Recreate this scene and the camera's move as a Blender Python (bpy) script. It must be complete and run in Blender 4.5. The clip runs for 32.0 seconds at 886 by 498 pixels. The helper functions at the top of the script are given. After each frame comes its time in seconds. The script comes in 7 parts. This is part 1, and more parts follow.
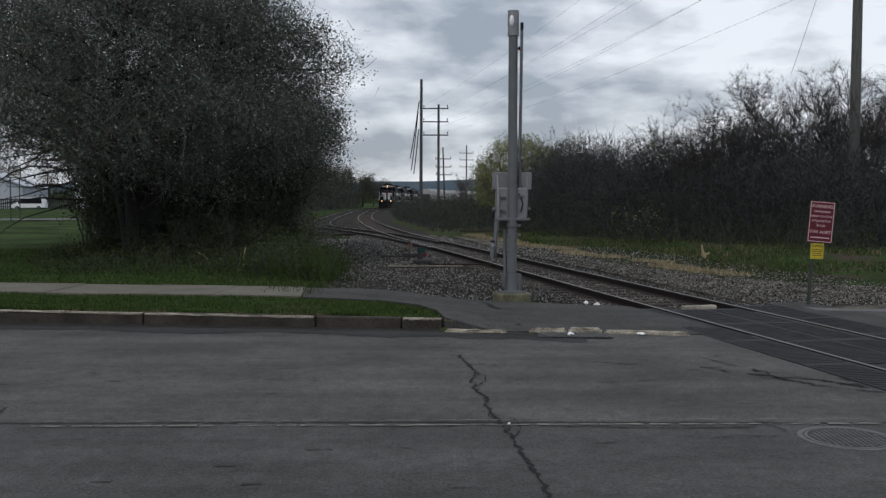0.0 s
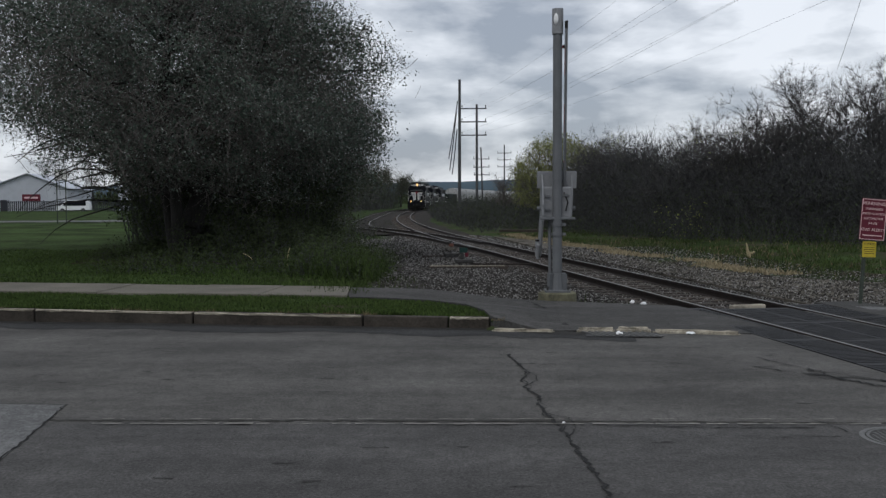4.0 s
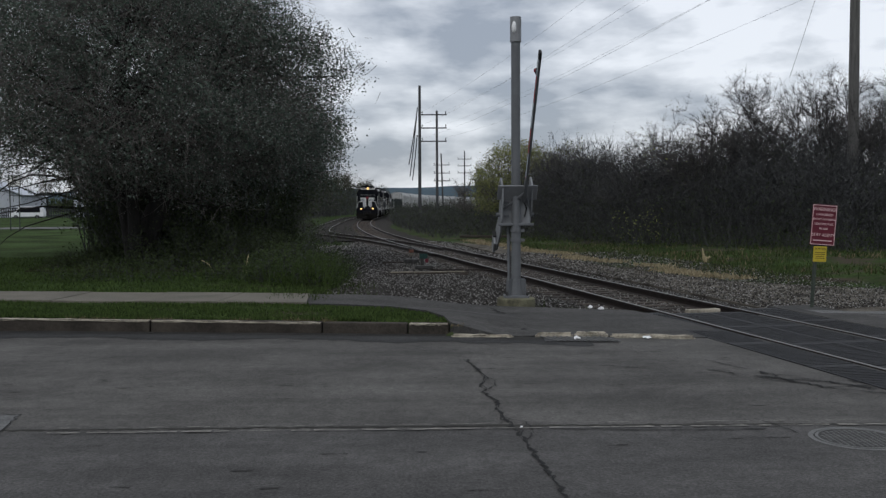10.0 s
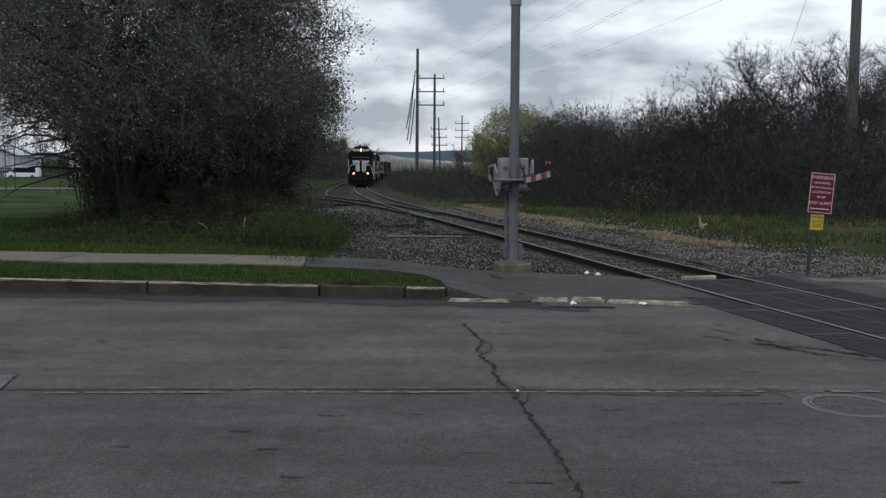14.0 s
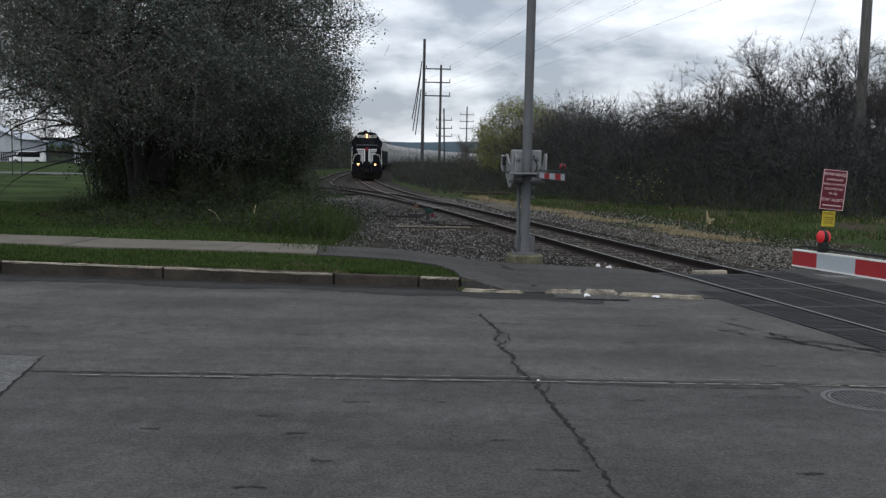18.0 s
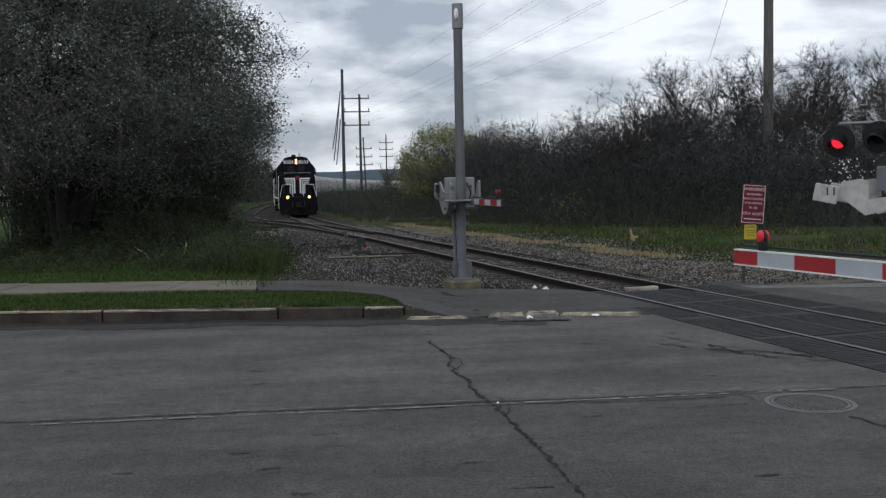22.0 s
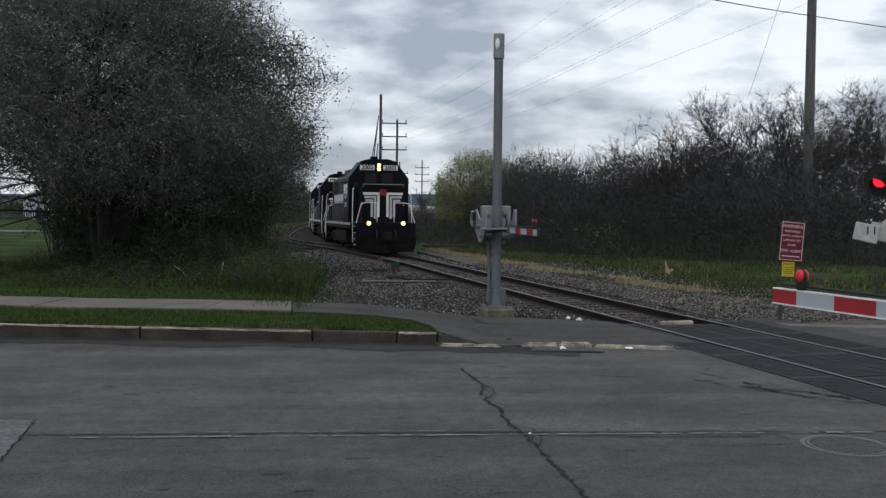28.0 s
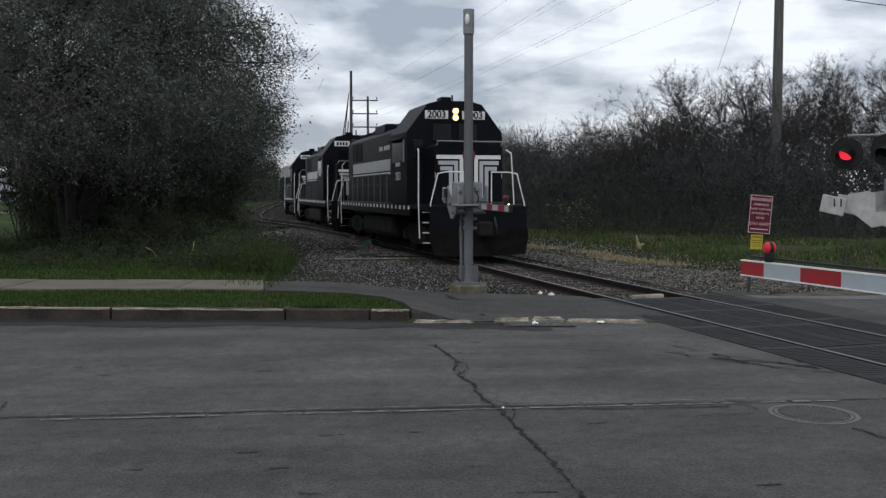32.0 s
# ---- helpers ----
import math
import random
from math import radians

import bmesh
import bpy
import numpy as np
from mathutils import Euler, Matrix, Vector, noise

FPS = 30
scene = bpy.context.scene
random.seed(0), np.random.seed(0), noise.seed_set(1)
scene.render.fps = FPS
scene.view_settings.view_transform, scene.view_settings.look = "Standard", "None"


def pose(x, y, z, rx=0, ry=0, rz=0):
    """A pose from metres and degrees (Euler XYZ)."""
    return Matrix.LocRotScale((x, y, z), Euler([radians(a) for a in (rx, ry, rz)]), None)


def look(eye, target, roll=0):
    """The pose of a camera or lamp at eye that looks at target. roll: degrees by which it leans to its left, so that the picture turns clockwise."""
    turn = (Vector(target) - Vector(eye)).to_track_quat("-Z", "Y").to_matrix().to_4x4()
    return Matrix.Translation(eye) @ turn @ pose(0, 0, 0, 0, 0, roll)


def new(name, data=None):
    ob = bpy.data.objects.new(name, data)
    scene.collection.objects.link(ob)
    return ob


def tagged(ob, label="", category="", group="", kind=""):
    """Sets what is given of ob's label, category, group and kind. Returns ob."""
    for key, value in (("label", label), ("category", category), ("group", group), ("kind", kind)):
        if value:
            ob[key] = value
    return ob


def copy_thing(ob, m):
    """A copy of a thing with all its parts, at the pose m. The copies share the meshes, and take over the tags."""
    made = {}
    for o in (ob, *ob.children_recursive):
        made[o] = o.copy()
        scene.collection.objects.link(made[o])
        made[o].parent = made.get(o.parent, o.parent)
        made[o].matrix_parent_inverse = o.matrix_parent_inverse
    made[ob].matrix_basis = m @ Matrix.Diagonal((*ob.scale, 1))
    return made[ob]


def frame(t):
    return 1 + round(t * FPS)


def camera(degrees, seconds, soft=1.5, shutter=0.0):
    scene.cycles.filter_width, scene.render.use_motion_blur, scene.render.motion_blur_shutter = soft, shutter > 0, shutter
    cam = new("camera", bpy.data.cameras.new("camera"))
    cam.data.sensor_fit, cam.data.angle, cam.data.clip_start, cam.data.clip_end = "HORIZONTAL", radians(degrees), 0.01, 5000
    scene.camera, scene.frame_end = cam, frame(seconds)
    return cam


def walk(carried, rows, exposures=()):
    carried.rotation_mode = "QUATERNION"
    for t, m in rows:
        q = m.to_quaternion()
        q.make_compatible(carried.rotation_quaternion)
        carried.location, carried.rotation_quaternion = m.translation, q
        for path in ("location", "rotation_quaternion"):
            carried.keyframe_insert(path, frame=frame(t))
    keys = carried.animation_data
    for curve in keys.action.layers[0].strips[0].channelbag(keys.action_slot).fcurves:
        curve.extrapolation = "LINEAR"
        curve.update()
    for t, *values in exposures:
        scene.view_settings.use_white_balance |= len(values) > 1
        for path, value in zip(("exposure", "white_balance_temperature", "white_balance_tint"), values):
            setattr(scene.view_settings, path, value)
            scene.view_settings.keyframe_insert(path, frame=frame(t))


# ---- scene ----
cam = camera(51.0, 32.0, soft=1.4)
PATH = [
    (0, (-0.007, 0.128, 1.876), (-0.005, 2.125, 1.773), 0.1),
    (0.5, (0.003, 0.165, 1.866), (-0.006, 2.161, 1.748), -0.2),
    (1, (-0.066, 0.15, 1.865), (-0.1, 2.146, 1.751), -0.8),
    (1.5, (-0.091, 0.21, 1.858), (-0.155, 2.206, 1.75), -0.4),
    (2, (-0.099, 0.108, 1.87), (-0.137, 2.106, 1.77), 0.2),
    (2.5, (-0.112, 0.119, 1.871), (-0.126, 2.116, 1.771), 0.1),
    (3, (-0.124, 0.12, 1.864), (-0.138, 2.118, 1.764), 0.1),
    (3.5, (-0.132, 0.131, 1.861), (-0.174, 2.128, 1.76), -0.1),
    (5.5, (-0.168, 0.087, 1.861), (-0.299, 2.08, 1.751), -0.0),
    (6, (-0.149, 0.038, 1.869), (-0.23, 2.033, 1.755), -0.0),
    (6.5, (-0.138, 0.027, 1.871), (-0.166, 2.024, 1.767), -0.2),
    (7, (-0.128, 0.044, 1.871), (-0.118, 2.042, 1.774), -0.0),
    (7.5, (-0.12, 0.045, 1.879), (-0.088, 2.043, 1.793), 0.4),
    (8, (-0.104, 0.033, 1.881), (-0.056, 2.031, 1.799), -0.0),
    (8.5, (-0.106, 0.034, 1.873), (-0.059, 2.032, 1.79), -0.7),
    (9, (-0.119, 0.039, 1.872), (-0.086, 2.037, 1.788), -0.5),
    (9.5, (-0.126, 0.034, 1.874), (-0.104, 2.032, 1.791), -0.1),
    (10, (-0.12, 0.068, 1.87), (-0.114, 2.066, 1.78), -0.3),
    (10.5, (-0.112, 0.07, 1.864), (-0.106, 2.067, 1.761), -0.4),
    (11, (-0.112, 0.048, 1.87), (-0.097, 2.045, 1.756), -0.3),
    (11.5, (-0.127, 0.046, 1.87), (-0.108, 2.041, 1.741), -0.3),
    (12, (-0.134, 0.062, 1.865), (-0.12, 2.057, 1.723), 0.1),
    (12.5, (-0.141, 0.069, 1.868), (-0.13, 2.065, 1.732), 0.4),
    (13, (-0.13, 0.088, 1.868), (-0.115, 2.083, 1.731), 0.7),
    (13.5, (-0.124, 0.091, 1.866), (-0.104, 2.085, 1.713), 0.4),
    (14, (-0.138, 0.072, 1.866), (-0.124, 2.065, 1.7), 0.3),
    (14.5, (-0.137, 0.065, 1.864), (-0.121, 2.058, 1.695), 0.0),
    (16.5, (-0.141, 0.063, 1.857), (-0.091, 2.054, 1.673), 0.1),
    (17, (-0.174, 0.048, 1.864), (-0.151, 2.04, 1.695), 0.7),
    (17.5, (-0.275, 0.052, 1.859), (-0.266, 2.045, 1.689), 0.7),
    (18, (-0.324, 0.001, 1.857), (-0.314, 1.992, 1.672), 1.2),
    (18.5, (-0.378, -0.115, 1.856), (-0.384, 1.874, 1.646), 1.4),
    (19, (-0.585, -0.15, 1.856), (-0.575, 1.836, 1.619), -0.2),
    (19.5, (-0.717, -0.235, 1.871), (-0.666, 1.749, 1.619), -0.4),
    (20, (-0.687, -0.239, 1.867), (-0.628, 1.746, 1.625), 0.4),
    (20.5, (-0.683, -0.263, 1.884), (-0.637, 1.726, 1.686), 0.5),
    (21, (-0.682, -0.226, 1.886), (-0.643, 1.767, 1.718), 0.1),
    (21.5, (-0.647, -0.214, 1.901), (-0.563, 1.779, 1.757), -1.1),
    (22, (-0.611, -0.197, 1.903), (-0.436, 1.792, 1.775), -1.1),
    (22.5, (-0.624, -0.222, 1.903), (-0.425, 1.763, 1.774), 0.1),
    (23, (-0.642, -0.211, 1.908), (-0.483, 1.779, 1.781), 1.0),
    (23.5, (-0.666, -0.19, 1.904), (-0.578, 1.805, 1.792), 0.1),
    (24, (-0.678, -0.181, 1.905), (-0.641, 1.816, 1.804), -0.6),
    (24.5, (-0.686, -0.19, 1.903), (-0.659, 1.808, 1.809), -0.4),
    (25, (-0.684, -0.228, 1.904), (-0.639, 1.769, 1.81), -0.1),
    (25.5, (-0.662, -0.246, 1.903), (-0.586, 1.75, 1.805), -0.1),
    (27.5, (-0.65, -0.219, 1.916), (-0.537, 1.776, 1.831), 0.4),
    (28, (-0.656, -0.254, 1.928), (-0.551, 1.742, 1.856), 0.6),
    (28.5, (-0.661, -0.238, 1.923), (-0.557, 1.758, 1.856), 0.5),
    (29, (-0.66, -0.251, 1.926), (-0.546, 1.744, 1.85), 0.6),
    (29.5, (-0.651, -0.233, 1.918), (-0.542, 1.762, 1.83), 0.5),
    (30, (-0.674, -0.212, 1.928), (-0.583, 1.783, 1.832), 0.7),
    (30.5, (-0.67, -0.245, 1.93), (-0.576, 1.75, 1.835), 0.6),
    (31, (-0.663, -0.261, 1.926), (-0.547, 1.734, 1.83), 0.3),
    (31.5, (-0.66, -0.266, 1.927), (-0.519, 1.726, 1.82), 0.1),
    (32, (-0.649, -0.268, 1.923), (-0.485, 1.722, 1.802), 0.0),
]
walk(cam, [(t, look(eye, target, roll)) for t, eye, target, roll in PATH],
     exposures=[(t, e, 6350, 9.5) for t, e in ((0, -0.12), (10.8, -0.12), (12, 0.30), (13, 0.10), (14, 0.04), (16.5, 0.13), (18, 0.16), (19, 0.40), (20, 0.74), (21, 0.70), (22, 0.05), (22.5, 0.02), (28, 0.03), (32, 0.05))])

# ---- light: a bright overcast sky with broken cloud ----
world = bpy.data.worlds.new("overcast_sky")
scene.world = world
world.use_nodes = True


def sky_nodes():
    nt = world.node_tree
    nt.nodes.clear()
    N, L = nt.nodes.new, nt.links.new
    out, bg = N("ShaderNodeOutputWorld"), N("ShaderNodeBackground")
    sky = N("ShaderNodeTexSky")
    sky.sky_type, sky.sun_disc = "NISHITA", False
    sky.sun_elevation, sky.sun_rotation = radians(48), radians(25)
    dim = N("ShaderNodeVectorMath")
    dim.operation = "SCALE"
    dim.inputs["Scale"].default_value = 0.10
    L(sky.outputs[0], dim.inputs[0])
    co = N("ShaderNodeTexCoord")
    com = N("ShaderNodeMapping")
    com.inputs["Scale"].default_value = (1.0, 1.0, 2.9)
    com.inputs["Location"].default_value = (2.3, 0.4, 1.7)
    L(co.outputs["Generated"], com.inputs[0])
    big, small = N("ShaderNodeTexNoise"), N("ShaderNodeTexNoise")
    for n, s, d in ((big, 4.8, 7.0), (small, 13.0, 8.0)):
        n.inputs["Scale"].default_value, n.inputs["Detail"].default_value = s, d
        n.inputs["Roughness"].default_value = 0.52
        n.inputs["Distortion"].default_value = 0.12
        L(com.outputs[0], n.inputs["Vector"])
    mixed = N("ShaderNodeMix")
    mixed.inputs[0].default_value = 0.3
    L(big.outputs["Fac"], mixed.inputs[2])
    L(small.outputs["Fac"], mixed.inputs[3])
    ramp = N("ShaderNodeValToRGB")
    e = ramp.color_ramp.elements
    e[0].position, e[0].color = 0.38, (0.31, 0.345, 0.405, 1)
    e[1].position, e[1].color = 0.56, (0.83, 0.855, 0.90, 1)
    m = e.new(0.475)
    m.color = (0.575, 0.605, 0.655, 1)
    L(mixed.outputs[0], ramp.inputs[0])
    both = N("ShaderNodeMix")
    both.data_type = "RGBA"
    both.inputs[0].default_value = 0.9
    L(dim.outputs[0], both.inputs[6])
    L(ramp.outputs[0], both.inputs[7])
    L(both.outputs[2], bg.inputs["Color"])
    bg.inputs["Strength"].default_value = 1.12
    L(bg.outputs[0], out.inputs[0])


sky_nodes()
sun = new("sun", bpy.data.lights.new("sun", "SUN"))
sun.data.energy, sun.data.angle, sun.data.color = 1.0, radians(25), (1.0, 0.97, 0.92)
sun.rotation_euler = Euler((radians(42), 0, radians(-25)))


# ---- materials ----
def mat(name, base, rough=0.8, vary=0.25, scale=3.0, fine=60.0, bump=0.15, metal=0.0, tint=None, object_vary=0.0, spec=0.3, stretch=(1, 1, 1)):
    m = bpy.data.materials.new(name)
    m.use_nodes = True
    nt = m.node_tree
    N, L = nt.nodes.new, nt.links.new
    b = nt.nodes["Principled BSDF"]
    b.inputs["Roughness"].default_value, b.inputs["Metallic"].default_value = rough, metal
    b.inputs["Specular IOR Level"].default_value = spec
    co, mp = N("ShaderNodeTexCoord"), N("ShaderNodeMapping")
    mp.inputs["Scale"].default_value = stretch
    L(co.outputs["Object"], mp.inputs[0])
    a, f = N("ShaderNodeTexNoise"), N("ShaderNodeTexNoise")
    for n, s in ((a, scale), (f, fine)):
        n.inputs["Scale"].default_value, n.inputs["Detail"].default_value = s, 5.0
        n.inputs["Roughness"].default_value = 0.6
        L(mp.outputs[0], n.inputs["Vector"])
    mx = N("ShaderNodeMix")
    mx.inputs[0].default_value = 0.4
    L(a.outputs["Fac"], mx.inputs[2])
    L(f.outputs["Fac"], mx.inputs[3])
    ramp = N("ShaderNodeValToRGB")
    lo = [c * (1 - vary) for c in base]
    hi = [min(1, c * (1 + vary)) for c in (tint or base)]
    e = ramp.color_ramp.elements
    e[0].position, e[0].color = 0.385, (*lo, 1)
    e[1].position, e[1].color = 0.64, (*hi, 1)
    L(mx.outputs[0], ramp.inputs[0])
    last = ramp.outputs[0]
    if object_vary:
        info, hsv = N("ShaderNodeObjectInfo"), N("ShaderNodeHueSaturation")
        rng = N("ShaderNodeMapRange")
        rng.inputs["To Min"].default_value, rng.inputs["To Max"].default_value = 1 - object_vary, 1 + object_vary
        L(info.outputs["Random"], rng.inputs[0])
        L(rng.outputs[0], hsv.inputs["Value"])
        L(last, hsv.inputs["Color"])
        last = hsv.outputs[0]
    L(last, b.inputs["Base Color"])
    if bump:
        bp = N("ShaderNodeBump")
        bp.inputs["Strength"].default_value, bp.inputs["Distance"].default_value = bump, 0.02
        L(f.outputs["Fac"], bp.inputs["Height"])
        L(bp.outputs[0], b.inputs["Normal"])
    return m


def island_mat(name, a, b_, rough=0.8, spec=0.08, thin=0.0, start=0.0):
    """Loose pieces whose colour changes from piece to piece."""
    m = bpy.data.materials.new(name)
    m.use_nodes = True
    nt = m.node_tree
    N, L = nt.nodes.new, nt.links.new
    b = nt.nodes["Principled BSDF"]
    b.inputs["Roughness"].default_value = rough
    b.inputs["Specular IOR Level"].default_value = spec
    geo, ramp = N("ShaderNodeNewGeometry"), N("ShaderNodeValToRGB")
    e = ramp.color_ramp.elements
    e[0].color, e[1].color = (*a, 1), (*b_, 1)
    e[0].position = start
    L(geo.outputs["Random Per Island"], ramp.inputs[0])
    L(ramp.outputs[0], b.inputs["Base Color"])
    if thin:
        tr, mix = N("ShaderNodeBsdfTranslucent"), N("ShaderNodeMixShader")
        mix.inputs[0].default_value = thin
        L(ramp.outputs[0], tr.inputs[0])
        L(b.outputs[0], mix.inputs[1])
        L(tr.outputs[0], mix.inputs[2])
        L(mix.outputs[0], nt.nodes["Material Output"].inputs[0])
    return m


def glow(name, colour, strength):
    m = bpy.data.materials.new(name)
    m.use_nodes = True
    b = m.node_tree.nodes["Principled BSDF"]
    b.inputs["Base Color"].default_value = (*colour, 1)
    b.inputs["Emission Color"].default_value = (*colour, 1)
    b.inputs["Emission Strength"].default_value = strength
    return m


def asphalt(name, base, patchy=0.3, grain=(0.50, 1.54), streak=1.0, cells=34):
    """Worn asphalt: stone grain, broad stains, long tyre streaks."""
    m = mat(name, base, 0.9, patchy, 0.7, 55.0, 0.2, spec=0.25)
    nt = m.node_tree
    N, L = nt.nodes.new, nt.links.new
    b = nt.nodes["Principled BSDF"]
    old = b.inputs["Base Color"].links[0].from_socket
    co, mp, st = N("ShaderNodeTexCoord"), N("ShaderNodeMapping"), N("ShaderNodeTexNoise")
    mp.inputs["Rotation"].default_value = (0, 0, radians(-ROAD_TURN))
    mp.inputs["Scale"].default_value = (0.12, 1.5, 1)
    st.inputs["Scale"].default_value, st.inputs["Detail"].default_value = 1.3, 4.0
    L(co.outputs["Object"], mp.inputs[0])
    L(mp.outputs[0], st.inputs["Vector"])
    rng = N("ShaderNodeMapRange")
    rng.inputs["From Min"].default_value, rng.inputs["From Max"].default_value = 0.3, 0.7
    rng.inputs["To Min"].default_value, rng.inputs["To Max"].default_value = 1 - 0.2 * streak, 1 + 0.2 * streak
    L(st.outputs["Fac"], rng.inputs[0])
    grit = N("ShaderNodeTexNoise")
    grit.inputs["Scale"].default_value, grit.inputs["Detail"].default_value = cells, 6.0
    grit.inputs["Roughness"].default_value = 0.85
    L(co.outputs["Object"], grit.inputs["Vector"])
    rg = N("ShaderNodeMapRange")
    rg.inputs["From Min"].default_value, rg.inputs["From Max"].default_value = 0.36, 0.64
    rg.inputs["To Min"].default_value, rg.inputs["To Max"].default_value = grain
    L(grit.outputs["Fac"], rg.inputs[0])
    mott, mr, first = N("ShaderNodeTexNoise"), N("ShaderNodeMapRange"), N("ShaderNodeMath")
    mott.inputs["Scale"].default_value, mott.inputs["Detail"].default_value, mott.inputs["Roughness"].default_value = 6.5, 9.0, 0.78
    L(co.outputs["Object"], mott.inputs["Vector"])
    mr.inputs["From Min"].default_value, mr.inputs["From Max"].default_value = 0.36, 0.64
    mr.inputs["To Min"].default_value, mr.inputs["To Max"].default_value = 0.74, 1.26
    L(mott.outputs["Fac"], mr.inputs[0])
    first.operation = "MULTIPLY"
    L(rng.outputs[0], first.inputs[0])
    L(mr.outputs[0], first.inputs[1])
    mul = N("ShaderNodeMath")
    mul.operation = "MULTIPLY"
    L(first.outputs[0], mul.inputs[0])
    L(rg.outputs[0], mul.inputs[1])
    sc = N("ShaderNodeVectorMath")
    sc.operation = "SCALE"
    L(old, sc.inputs[0])
    L(mul.outputs[0], sc.inputs["Scale"])
    L(sc.outputs[0], b.inputs["Base Color"])
    return m


def rubber(name, base):
    """Worn black rubber, dusty in patches, with tyre polish along the road."""
    m = mat(name, base, 0.6, 0.45, 1.3, 55, 0.25, spec=0.2, object_vary=0.15)
    return m


def soil(name):
    """Grass roots and moss on the lawn side, trampled brown earth on the railway's other side."""
    m = mat(name, (0.028, 0.042, 0.014), 1.0, 0.45, 0.35, 9, 0.5, spec=0.03, tint=(0.036, 0.058, 0.019))
    nt = m.node_tree
    N, L = nt.nodes.new, nt.links.new
    b = nt.nodes["Principled BSDF"]
    old = b.inputs["Base Color"].links[0].from_socket
    co, sep, side, no, pick, mul, mix = (N("ShaderNode" + k) for k in ("TexCoord", "SeparateXYZ", "MapRange", "TexNoise", "MapRange", "Math", "Mix"))
    L(co.outputs["Object"], sep.inputs[0])
    L(sep.outputs["X"], side.inputs[0])
    side.inputs["From Min"].default_value, side.inputs["From Max"].default_value = -6.0, -2.5
    no.inputs["Scale"].default_value, no.inputs["Detail"].default_value = 0.55, 6.0
    L(co.outputs["Object"], no.inputs["Vector"])
    L(no.outputs["Fac"], pick.inputs[0])
    pick.inputs["From Min"].default_value, pick.inputs["From Max"].default_value = 0.47, 0.62
    mul.operation = "MULTIPLY"
    L(side.outputs[0], mul.inputs[0])
    L(pick.outputs[0], mul.inputs[1])
    mix.data_type = "RGBA"
    L(mul.outputs[0], mix.inputs[0])
    L(old, mix.inputs[6])
    mix.inputs[7].default_value = (0.055, 0.046, 0.034, 1)
    L(mix.outputs[2], b.inputs["Base Color"])
    return m


